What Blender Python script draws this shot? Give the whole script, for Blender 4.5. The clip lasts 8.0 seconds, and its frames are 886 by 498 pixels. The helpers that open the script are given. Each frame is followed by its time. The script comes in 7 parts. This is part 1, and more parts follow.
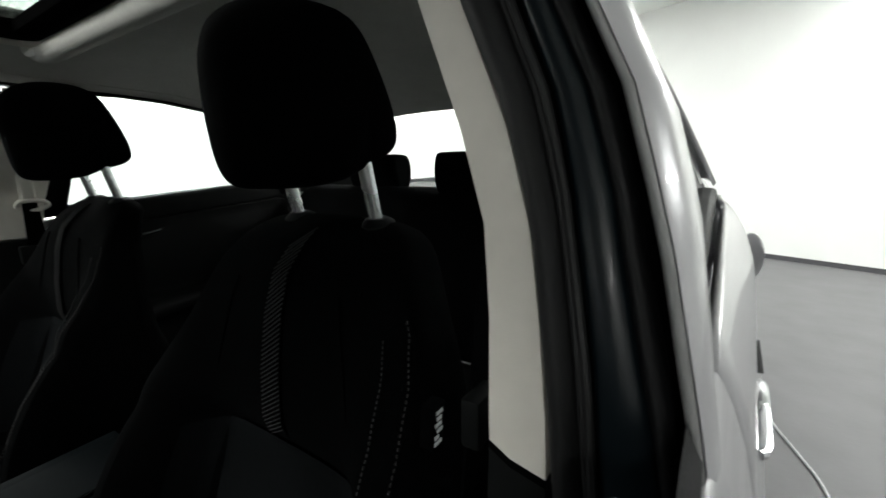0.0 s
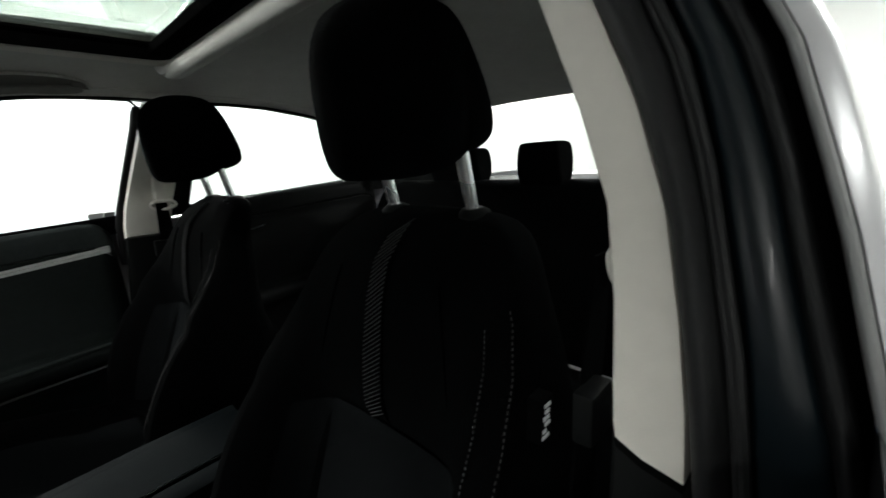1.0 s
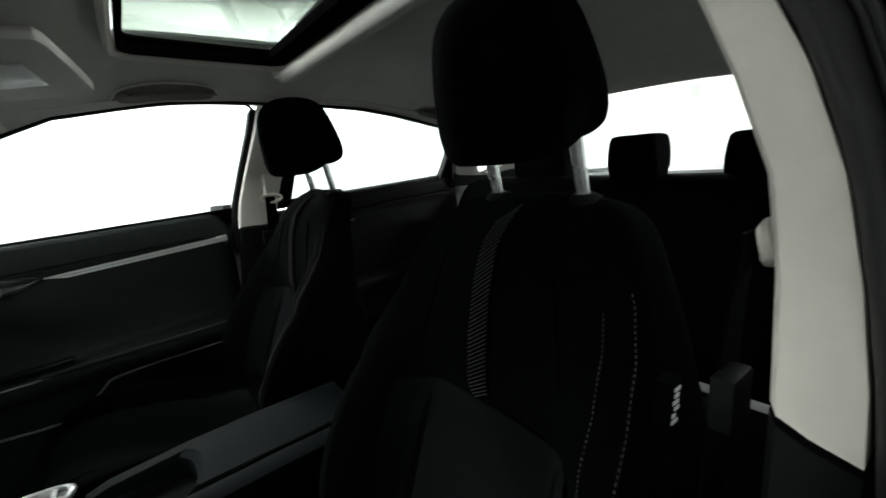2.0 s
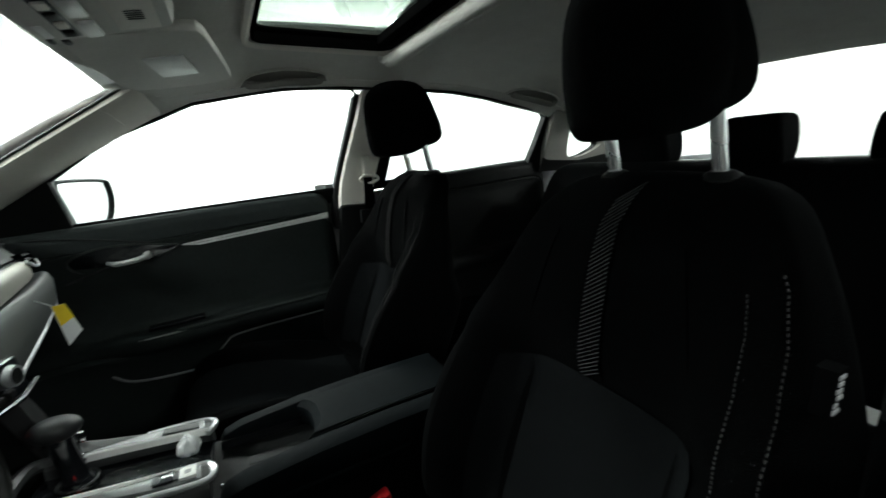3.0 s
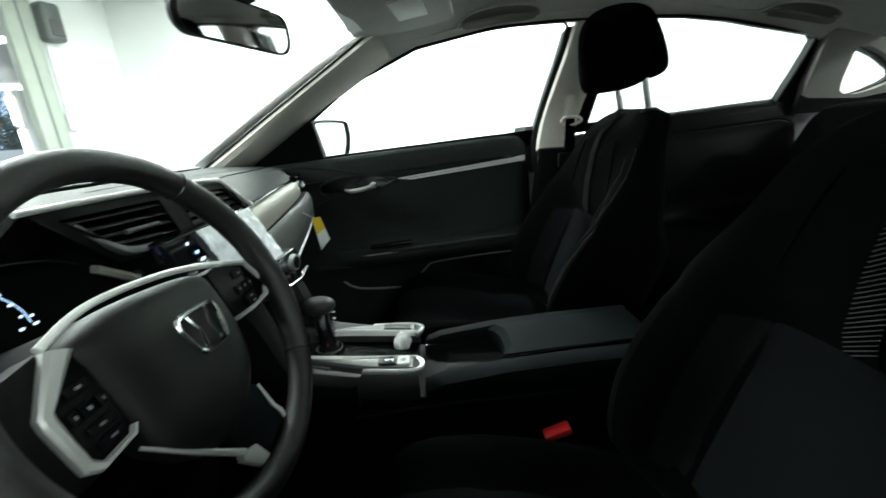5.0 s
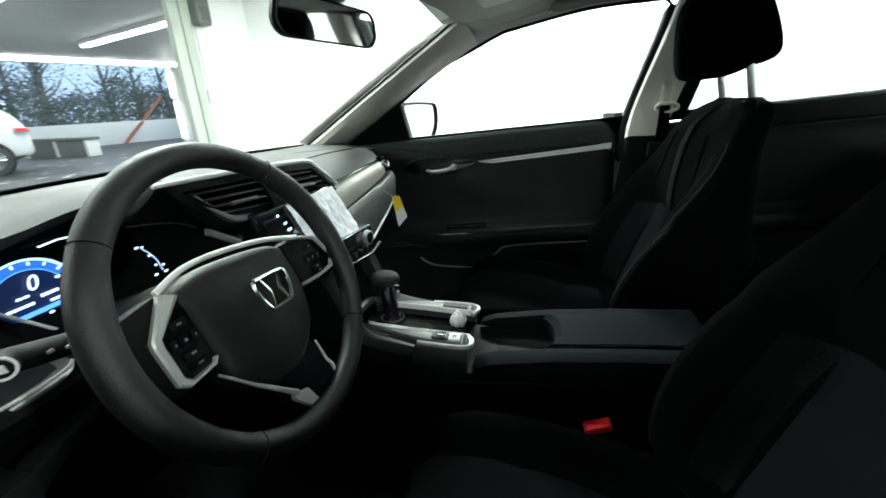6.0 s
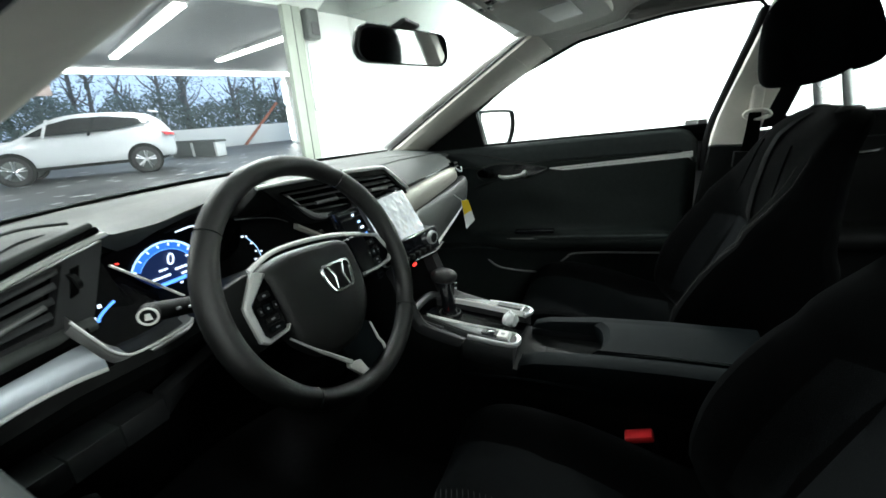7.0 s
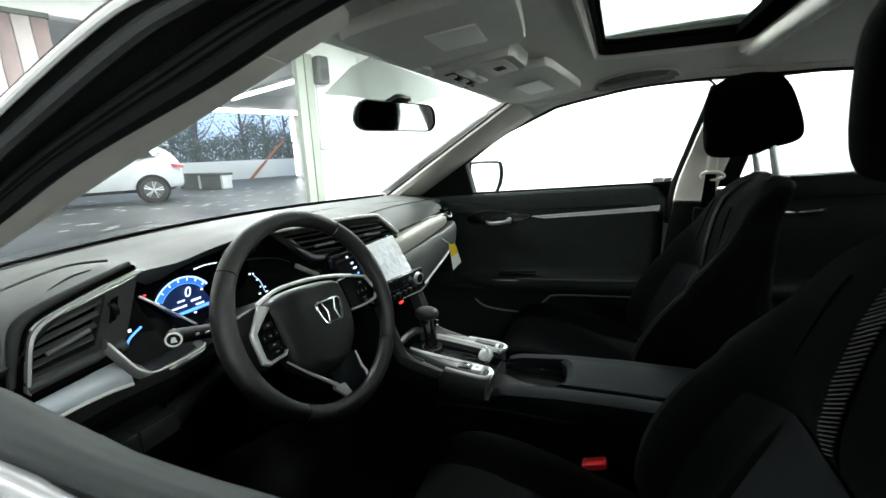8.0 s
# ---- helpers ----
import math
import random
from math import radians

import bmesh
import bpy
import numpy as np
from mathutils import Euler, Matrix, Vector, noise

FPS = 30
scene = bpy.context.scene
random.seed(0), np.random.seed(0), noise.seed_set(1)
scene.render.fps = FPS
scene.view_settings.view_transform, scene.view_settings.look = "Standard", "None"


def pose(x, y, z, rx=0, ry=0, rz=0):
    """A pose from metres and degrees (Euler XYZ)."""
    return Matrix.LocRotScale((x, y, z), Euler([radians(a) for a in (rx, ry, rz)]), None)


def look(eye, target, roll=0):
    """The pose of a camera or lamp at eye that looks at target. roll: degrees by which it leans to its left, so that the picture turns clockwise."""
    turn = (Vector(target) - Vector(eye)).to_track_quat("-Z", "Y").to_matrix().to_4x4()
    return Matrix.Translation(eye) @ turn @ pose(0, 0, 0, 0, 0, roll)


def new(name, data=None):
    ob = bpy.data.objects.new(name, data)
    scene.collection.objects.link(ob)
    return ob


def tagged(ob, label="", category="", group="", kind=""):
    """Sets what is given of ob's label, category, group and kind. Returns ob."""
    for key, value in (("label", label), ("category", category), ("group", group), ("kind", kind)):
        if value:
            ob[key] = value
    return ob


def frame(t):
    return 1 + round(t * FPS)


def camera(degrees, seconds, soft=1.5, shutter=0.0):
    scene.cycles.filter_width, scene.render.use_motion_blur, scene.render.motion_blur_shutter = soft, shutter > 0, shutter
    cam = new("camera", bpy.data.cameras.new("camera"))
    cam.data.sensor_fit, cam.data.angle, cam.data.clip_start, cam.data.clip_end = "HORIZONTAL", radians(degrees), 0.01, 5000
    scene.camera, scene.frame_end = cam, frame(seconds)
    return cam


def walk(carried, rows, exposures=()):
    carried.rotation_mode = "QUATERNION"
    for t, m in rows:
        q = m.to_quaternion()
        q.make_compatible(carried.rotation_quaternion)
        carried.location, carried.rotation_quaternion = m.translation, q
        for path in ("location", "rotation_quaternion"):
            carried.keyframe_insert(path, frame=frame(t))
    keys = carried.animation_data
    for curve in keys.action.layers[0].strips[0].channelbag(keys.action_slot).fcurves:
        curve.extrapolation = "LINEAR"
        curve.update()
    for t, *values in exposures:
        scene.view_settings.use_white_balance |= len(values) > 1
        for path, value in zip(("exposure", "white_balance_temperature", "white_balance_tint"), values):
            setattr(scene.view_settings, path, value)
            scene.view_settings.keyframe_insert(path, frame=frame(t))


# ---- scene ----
cam = camera(93.6, 8.0, shutter=0.5)
PATH = [
    (0, (-0.789, 0.127, 1.119), (0.291, -1.505, 0.707), -0.9),
    (0.5, (-0.774, 0.128, 1.115), (0.44, -1.409, 0.712), -2.5),
    (1, (-0.764, 0.141, 1.112), (0.589, -1.271, 0.692), -3.1),
    (1.5, (-0.754, 0.162, 1.103), (0.722, -1.127, 0.704), -3.6),
    (3, (-0.724, 0.251, 1.085), (1.019, -0.631, 0.655), -3.2),
    (3.5, (-0.721, 0.27, 1.073), (1.107, -0.409, 0.627), -3.3),
    (4, (-0.718, 0.281, 1.063), (1.155, -0.223, 0.575), -3.4),
    (4.5, (-0.714, 0.292, 1.058), (1.189, -0.014, 0.524), -3.7),
    (5, (-0.721, 0.299, 1.056), (1.188, 0.239, 0.463), -3.7),
    (6.5, (-0.773, 0.196, 1.088), (1.02, 0.772, 0.414), -3.3),
    (7, (-0.8, 0.168, 1.095), (0.942, 0.919, 0.46), -3.8),
    (7.5, (-0.847, 0.138, 1.126), (0.927, 0.899, 0.604), -2.8),
    (8, (-0.883, 0.091, 1.137), (0.908, 0.85, 0.672), -2.1),
]
walk(cam, [(t, look(eye, target, roll)) for t, eye, target, roll in PATH], exposures=[(0, -0.12, 6500, 10), (1.5, 0.08, 6450, 8.5), (3.5, 0.5, 6300, 2.5), (5, 0.7, 6250, 0.5), (6.5, 0.86, 6250, 2.5), (7.5, 0.93, 6320, 5.5), (8, 0.97, 6350, 6)])

# ---- world, sun, lamps ----
world = bpy.data.worlds.new("world")
scene.world = world
world.use_nodes = True
wn = world.node_tree
sky = wn.nodes.new("ShaderNodeTexSky")
sky.sky_type, sky.sun_disc = "NISHITA", False
sky.sun_elevation, sky.sun_rotation = radians(45), radians(180)
sky.air_density, sky.dust_density, sky.ozone_density = 1.0, 0.1, 5.0
wn.links.new(sky.outputs[0], wn.nodes["Background"].inputs[0])
wn.nodes["Background"].inputs[1].default_value = 0.15
sun = new("sun", bpy.data.lights.new("sun", "SUN"))
sun.data.energy, sun.data.angle, sun.data.color = 1.0, radians(12), (1.0, 0.97, 0.92)
sun.matrix_world = look((0, -30, 30), (0, 0, 0))

# the building stands turned against the car: u to its right, v ahead
BT = Matrix.Rotation(radians(-19), 4, "Z")


def B(u, v, z):
    return BT @ Vector((u, v, z))


# place and power of strip lights added out of view to light the bay
BAY_LAMPS = [(-3.6, -3.4, 90), (-3.6, 3.8, 105), (3.3, -3.4, 130), (3.3, 0.2, 150), (3.3, 2.9, 125), (-0.6, -4.5, 100), (-0.6, 3.6, 60), (0.9, 3.6, 180)]
for u, v, watts in BAY_LAMPS:
    lamp = new("added_bay_lamp", bpy.data.lights.new("added_bay_lamp", "AREA"))
    lamp.data.shape, lamp.data.size, lamp.data.size_y, lamp.data.energy = "RECTANGLE", 0.16, 2.4, watts
    lamp.data.color = (0.97, 1.0, 0.97)
    lamp.matrix_world = BT @ pose(u, v, 2.86)
# strip lights over the covered drive: their ends; the last two are added
DRIVE_LAMPS = [((7.75, 13.7, 3.1), (5.0, 7.2, 3.1)), ((10.35, 12.6, 3.1), (8.4, 7.6, 3.1)), ((3.2, 15.3, 3.1), (0.8, 8.8, 3.1)), ((13.4, 11.6, 3.1), (11.6, 6.6, 3.1))]
for a, b in DRIVE_LAMPS:
    lamp = new("drive_lamp", bpy.data.lights.new("drive_lamp", "AREA"))
    a, b = Vector(a), Vector(b)
    lamp.data.shape, lamp.data.size, lamp.data.size_y, lamp.data.energy = "RECTANGLE", 0.2, (b - a).length, 150
    lamp.matrix_world = Matrix.Translation((a + b) / 2 - Vector((0, 0, 0.09))) @ Matrix.Rotation(math.atan2(-(b - a).x, (b - a).y), 4, "Z")

# ---- mesh helpers ----
def V(*a):
    return Vector(a)


def thing(name, label, category, group="", kind="", at=(0, 0, 0)):
    ob = new(name)
    ob.location = at
    ob.empty_display_size = 0.05
    return tagged(ob, label, category, group, kind)


def part(name, bm, material, parent=None, label="", smooth=40, recalc=True):
    """Links a bmesh as one mesh object."""
    me = bpy.data.meshes.new(name)
    if recalc:
        bmesh.ops.recalc_face_normals(bm, faces=bm.faces[:])
    bm.to_mesh(me)
    bm.free()
    for p in me.polygons:
        p.use_smooth = smooth > 0
    if smooth:
        me.set_sharp_from_angle(angle=radians(smooth))
    me.materials.append(material)
    ob = new(name, me)
    if parent is not None:
        ob.parent = parent
        ob.matrix_parent_inverse = Matrix.Translation(-parent.location) if parent.parent is None else Matrix()
    if label:
        ob["label"] = label
    return ob


def subsurf(ob, n=1):
    m = ob.modifiers.new("smooth", "SUBSURF")
    m.levels = m.render_levels = n
    return ob


def loft(rings, closed=True, cap=True, loop=False):
    """Skins rings of equally many points. closed: each ring is a loop; loop: the last ring joins the first."""
    bm = bmesh.new()
    vs = [[bm.verts.new(p) for p in r] for r in rings]
    n = len(rings[0])
    pairs = list(zip(vs, vs[1:])) + ([(vs[-1], vs[0])] if loop else [])
    for a, b in pairs:
        for i in range(n if closed else n - 1):
            j = (i + 1) % n
            bm.faces.new((a[i], a[j], b[j], b[i]))
    if cap and closed and not loop:
        bm.faces.new(vs[0][::-1])
        bm.faces.new(vs[-1])
    return bm


def tube(path, r, n=10, loop=False, flat=1.0, cap=True):
    """A round rod along a path; r: a radius or one for each point; flat squeezes it along its second axis."""
    path = [Vector(p) for p in path]
    m = len(path)
    rs = r if isinstance(r, (list, tuple)) else [r] * m
    rings = []
    ref = None
    for i, p in enumerate(path):
        a = path[(i - 1) % m] if (i or loop) else p
        b = path[(i + 1) % m] if (i < m - 1 or loop) else p
        d = (b - a).normalized()
        if ref is None:
            ref = d.orthogonal().normalized()
        ref = (ref - d * ref.dot(d)).normalized()
        s = d.cross(ref)
        rings.append([p + rs[i] * (math.cos(k * math.tau / n) * ref + flat * math.sin(k * math.tau / n) * s) for k in range(n)])
    return loft(rings, loop=loop, cap=cap)


def rbox(lo, hi, r=0.004, seg=2):
    """A box between two corners with rounded edges."""
    bm = bmesh.new()
    lo, hi = Vector(lo), Vector(hi)
    bmesh.ops.create_cube(bm, size=1, matrix=Matrix.Translation((lo + hi) / 2) @ Matrix.Diagonal((*(hi - lo), 1)))
    if r:
        bmesh.ops.bevel(bm, geom=bm.edges[:], offset=min(r, min(abs(x) for x in (hi - lo)) * 0.48), segments=seg, profile=0.5, affect="EDGES")
    return bm


def moved(bm, m):
    bmesh.ops.transform(bm, matrix=m, verts=bm.verts[:])
    return bm


def prism(pts, a, b, r=0.0, seg=2):
    """A polygon of 3D points swept from +a to +b (vectors), with edges rounded by r."""
    bm = loft([[Vector(p) + Vector(a) for p in pts], [Vector(p) + Vector(b) for p in pts]])
    if r:
        bmesh.ops.bevel(bm, geom=bm.edges[:], offset=r, segments=seg, profile=0.5, affect="EDGES")
    return bm


def join(*bms):
    out = bmesh.new()
    for b in bms:
        me = bpy.data.meshes.new("tmp")
        b.to_mesh(me)
        b.free()
        out.from_mesh(me)
        bpy.data.meshes.remove(me)
    return out


def sheet(fn, nu, nv, thick=0.0, hole=None):
    """A surface fn(u, v), u and v from 0 to 1, with thickness."""
    bm = bmesh.new()
    g = [[bm.verts.new(fn(i / nu, j / nv)) for j in range(nv + 1)] for i in range(nu + 1)]
    for i in range(nu):
        for j in range(nv):
            if hole is None or not hole((i + 0.5) / nu, (j + 0.5) / nv):
                bm.faces.new((g[i][j], g[i + 1][j], g[i + 1][j + 1], g[i][j + 1]))
    bmesh.ops.delete(bm, geom=[v for v in bm.verts if not v.link_faces], context="VERTS")
    if thick:
        bmesh.ops.recalc_face_normals(bm, faces=bm.faces[:])
        bmesh.ops.solidify(bm, geom=bm.faces[:], thickness=thick)
    return bm


def smoothed(pts, n=6, loop=False):
    """Catmull-Rom through points."""
    pts = [Vector(p) for p in pts]
    m = len(pts)
    out = []
    for i in range(m if loop else m - 1):
        p1, p2 = pts[i], pts[(i + 1) % m]
        p0 = pts[i - 1] if (i or loop) else p1
        p3 = pts[(i + 2) % m] if (i + 2 < m or loop) else p2
        for k in range(n):
            t = k / n
            out.append(0.5 * ((2 * p1) + (p2 - p0) * t + (2 * p0 - 5 * p1 + 4 * p2 - p3) * t * t + (3 * p1 - p0 - 3 * p2 + p3) * t ** 3))
    if not loop:
        out.append(pts[-1])
    return out


def lerp_table(table, x):
    """Linear reading of rows (x, a, b, ...) in rising x."""
    if x <= table[0][0]:
        return table[0][1:]
    for r, q in zip(table, table[1:]):
        if x <= q[0]:
            t = (x - r[0]) / (q[0] - r[0])
            return tuple(a + (b - a) * t for a, b in zip(r[1:], q[1:]))
    return table[-1][1:]


def sstep(a, b, x):
    t = min(1, max(0, (x - a) / (b - a)))
    return t * t * (3 - 2 * t)


def framed(outer, holes, xfun, thick):
    """A panel in the y-z plane with openings; xfun(y, z) bends it, thick (signed) is its depth along x."""
    bm = bmesh.new()
    loops = []
    for poly in (outer, *holes):
        vs = [bm.verts.new((0, y, z)) for y, z in poly]
        loops.append([bm.edges.new((vs[i], vs[(i + 1) % len(vs)])) for i in range(len(vs))])
    bmesh.ops.triangle_fill(bm, use_beauty=True, use_dissolve=False, edges=[e for l in loops for e in l])
    faces = bm.faces[:]
    for v in bm.verts:
        v.co.x = xfun(v.co.y, v.co.z)
    ex = bmesh.ops.extrude_face_region(bm, geom=faces)
    for v in ex["geom"]:
        if isinstance(v, bmesh.types.BMVert):
            v.co.x += thick
    return bm


# ---- materials ----
def mat(name, color, rough=0.6, metal=0.0, vary=0.15, scale=40.0, bump=0.0, bump_scale=300.0, coat=0.0, spec=0.5, stain=0.0):
    """Principled surface whose colour wanders at two scales, with fine relief. Lengths follow object space in metres."""
    m = bpy.data.materials.new(name)
    m.use_nodes = True
    nt = m.node_tree
    b = nt.nodes["Principled BSDF"]
    tc = nt.nodes.new("ShaderNodeTexCoord")
    n1 = nt.nodes.new("ShaderNodeTexNoise")
    n1.inputs["Scale"].default_value, n1.inputs["Detail"].default_value = scale, 5
    n2 = nt.nodes.new("ShaderNodeTexNoise")
    n2.inputs["Scale"].default_value, n2.inputs["Detail"].default_value = scale / 9, 3
    mix = nt.nodes.new("ShaderNodeMath")
    mix.operation = "ADD"
    for n in (n1, n2):
        nt.links.new(tc.outputs["Object"], n.inputs["Vector"])
    nt.links.new(n1.outputs["Fac"], mix.inputs[0])
    nt.links.new(n2.outputs["Fac"], mix.inputs[1])
    ramp = nt.nodes.new("ShaderNodeMapRange")
    ramp.inputs["From Min"].default_value, ramp.inputs["From Max"].default_value = 0.6, 1.4
    ramp.inputs["To Min"].default_value, ramp.inputs["To Max"].default_value = 1 - vary, 1 + vary
    nt.links.new(mix.outputs[0], ramp.inputs["Value"])
    hsv = nt.nodes.new("ShaderNodeHueSaturation")
    hsv.inputs["Color"].default_value = (*color, 1)
    nt.links.new(ramp.outputs[0], hsv.inputs["Value"])
    nt.links.new(hsv.outputs[0], b.inputs["Base Color"])
    rr = nt.nodes.new("ShaderNodeMapRange")
    rr.inputs["From Min"].default_value, rr.inputs["From Max"].default_value = 0.3, 0.7
    rr.inputs["To Min"].default_value, rr.inputs["To Max"].default_value = max(0.02, rough - 0.06), min(1, rough + 0.06)
    nt.links.new(n2.outputs["Fac"], rr.inputs["Value"])
    nt.links.new(rr.outputs[0], b.inputs["Roughness"])
    b.inputs["Metallic"].default_value = metal
    b.inputs["Specular IOR Level"].default_value = spec
    b.inputs["Coat Weight"].default_value = coat
    if bump:
        n3 = nt.nodes.new("ShaderNodeTexNoise")
        n3.inputs["Scale"].default_value, n3.inputs["Detail"].default_value = bump_scale, 3
        nt.links.new(tc.outputs["Object"], n3.inputs["Vector"])
        bp = nt.nodes.new("ShaderNodeBump")
        bp.inputs["Strength"].default_value, bp.inputs["Distance"].default_value = bump, 0.002
        nt.links.new(n3.outputs["Fac"], bp.inputs["Height"])
        nt.links.new(bp.outputs[0], b.inputs["Normal"])
    return m


def glow(name, color, strength):
    m = bpy.data.materials.new(name)
    m.use_nodes = True
    b = m.node_tree.nodes["Principled BSDF"]
    b.inputs["Base Color"].default_value = (*color, 1)
    b.inputs["Emission Color"].default_value = (*color, 1)
    b.inputs["Emission Strength"].default_value = strength
    return m


def pane_mat(name, tint, rough=0.0):
    """Thin glass: mostly clear, with a mirror share that grows at grazing angles."""
    m = bpy.data.materials.new(name)
    m.use_nodes = True
    nt = m.node_tree
    nt.nodes.remove(nt.nodes["Principled BSDF"])
    out = nt.nodes["Material Output"]
    tr = nt.nodes.new("ShaderNodeBsdfTransparent")
    tr.inputs[0].default_value = (*tint, 1)
    gl = nt.nodes.new("ShaderNodeBsdfGlossy")
    gl.inputs["Roughness"].default_value = rough
    lw = nt.nodes.new("ShaderNodeLayerWeight")
    lw.inputs["Blend"].default_value = 0.5
    pw = nt.nodes.new("ShaderNodeMath")
    pw.operation, pw.inputs[1].default_value = "POWER", 4.5
    nt.links.new(lw.outputs["Facing"], pw.inputs[0])
    fr = nt.nodes.new("ShaderNodeMath")
    fr.operation, fr.inputs[1].default_value, fr.inputs[2].default_value = "MULTIPLY_ADD", 0.75, 0.035
    nt.links.new(pw.outputs[0], fr.inputs[0])
    mx = nt.nodes.new("ShaderNodeMixShader")
    nt.links.new(fr.outputs[0], mx.inputs[0])
    nt.links.new(tr.outputs[0], mx.inputs[1])
    nt.links.new(gl.outputs[0], mx.inputs[2])
    nt.links.new(mx.outputs[0], out.inputs[0])
    return m


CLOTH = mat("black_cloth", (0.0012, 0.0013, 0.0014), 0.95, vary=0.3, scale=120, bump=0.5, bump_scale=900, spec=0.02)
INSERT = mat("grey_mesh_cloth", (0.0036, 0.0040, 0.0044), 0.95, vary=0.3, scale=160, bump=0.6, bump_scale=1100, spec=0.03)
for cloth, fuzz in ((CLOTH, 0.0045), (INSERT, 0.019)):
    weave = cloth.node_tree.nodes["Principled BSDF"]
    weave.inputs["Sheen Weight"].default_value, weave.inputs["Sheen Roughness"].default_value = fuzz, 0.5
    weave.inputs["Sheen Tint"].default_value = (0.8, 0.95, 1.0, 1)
STRIPE = mat("ribbed_stripe_cloth", (0.017, 0.017, 0.018), 0.85, vary=0.3, scale=200, bump=0.3, bump_scale=700)
PIPING = mat("grey_piping", (0.0026, 0.0026, 0.0026), 0.8)
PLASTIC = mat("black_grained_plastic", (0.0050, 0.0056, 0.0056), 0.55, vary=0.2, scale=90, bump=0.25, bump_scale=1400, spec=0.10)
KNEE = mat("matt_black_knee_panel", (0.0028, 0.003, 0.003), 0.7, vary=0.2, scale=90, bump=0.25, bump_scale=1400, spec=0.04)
SOFT = mat("soft_dash_pad", (0.034, 0.039, 0.037), 0.6, vary=0.15, scale=70, bump=0.3, bump_scale=1200, spec=0.3)
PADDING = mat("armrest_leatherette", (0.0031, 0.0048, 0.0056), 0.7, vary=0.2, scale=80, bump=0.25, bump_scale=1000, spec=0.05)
RUBBER = mat("black_rubber_seal", (0.005, 0.005, 0.0055), 0.5, vary=0.2, scale=60, bump=0.15, bump_scale=500, spec=0.15)
GLOSS = mat("gloss_black_trim", (0.008, 0.009, 0.011), 0.14, vary=0.1, coat=0.3)
DOORFRAME = mat("dark_painted_door_frame", (0.003, 0.006, 0.008), 0.34, vary=0.3, scale=14, coat=0.05, spec=0.25)
BEIGE = mat("beige_pillar_trim", (0.70, 0.67, 0.61), 0.75, vary=0.05, scale=60, bump=0.2, bump_scale=1500, spec=0.3)
LINER = mat("grey_headliner_fabric", (0.58, 0.575, 0.54), 0.95, vary=0.07, scale=150, bump=0.4, bump_scale=1600, spec=0.15)
VISOR = mat("grey_visor_vinyl", (0.58, 0.57, 0.53), 0.8, vary=0.06, scale=120, bump=0.3, bump_scale=1300, spec=0.3)
POSTMETAL = mat("brushed_post_steel", (0.82, 0.83, 0.84), 0.26, metal=0.8, vary=0.02, scale=60)
CHROME = mat("chrome", (0.75, 0.76, 0.77), 0.14, metal=1.0, vary=0.04)
SATIN = mat("satin_silver_trim", (0.68, 0.69, 0.70), 0.34, metal=0.75, vary=0.04, scale=120)
# near-white, hardly metallic: bright reflections are put into the base colour
TRIMSILVER = mat("bright_trim_silver", (0.88, 0.88, 0.87), 0.35, metal=0.2, vary=0.04, scale=120)
WHEELSILVER = mat("matt_silver_wheel_trim", (0.50, 0.51, 0.50), 0.38, metal=0.35, vary=0.04, scale=120)
DOORSKIN = mat("dark_door_skin", (0.0150, 0.0190, 0.0185), 0.55, vary=0.2, scale=90, bump=0.25, bump_scale=1400, spec=0.15)
RAILGREY = mat("satin_grey_console_face", (0.14, 0.145, 0.145), 0.4, metal=0.3, vary=0.06, scale=120)
SHELLGREY = mat("console_shell_grey", (0.023, 0.024, 0.025), 0.45, vary=0.12, scale=90, bump=0.2, bump_scale=1200, spec=0.35)
SEALGREY = mat("soft_grey_door_seal", (0.0085, 0.0085, 0.009), 0.62, vary=0.12, scale=50, bump=0.15, bump_scale=700, spec=0.3)
DARKSATIN = mat("dark_satin_trim", (0.26, 0.26, 0.26), 0.36, metal=0.7, vary=0.05, scale=120)
BELTPAD = mat("soft_door_pad", (0.034, 0.040, 0.040), 0.7, vary=0.15, scale=70, bump=0.3, bump_scale=1200, spec=0.12)
BRUSHED = mat("brushed_champagne_trim", (0.34, 0.33, 0.295), 0.45, metal=0.4, vary=0.08, scale=90)
LEATHER = mat("wheel_leather", (0.0062, 0.0062, 0.0061), 0.45, vary=0.2, scale=110, bump=0.3, bump_scale=900, spec=0.45)
CARPET = mat("black_carpet", (0.012, 0.012, 0.013), 0.98, vary=0.4, scale=180, bump=0.8, bump_scale=800, spec=0.1)
SCREEN = mat("dark_display", (0.002, 0.002, 0.0025), 0.2, vary=0.05, spec=0.04)
WHITEPLAS = mat("white_plastic", (0.72, 0.72, 0.70), 0.5, vary=0.05)
PAPER = mat("white_paper_tag", (0.78, 0.79, 0.8), 0.7, vary=0.04)
YELLOW = mat("yellow_print", (0.85, 0.62, 0.02), 0.6, vary=0.05)
REDPLAS = mat("red_button_plastic", (0.9, 0.03, 0.04), 0.35, vary=0.05)
SILVER = mat("silver_car_paint", (0.50, 0.50, 0.515), 0.3, metal=0.25, vary=0.04, scale=8, coat=0.5)
PADSKIN = mat("airbag_cover_skin", (0.0042, 0.0045, 0.0045), 0.5, vary=0.15, scale=90, bump=0.3, bump_scale=1200, spec=0.35)
PAINT = mat("white_car_paint", (0.60, 0.62, 0.64), 0.25, vary=0.03, scale=8, coat=0.5)
DOORLINE = mat("satin_grey_plastic", (0.20, 0.20, 0.20), 0.45, vary=0.1, scale=90)
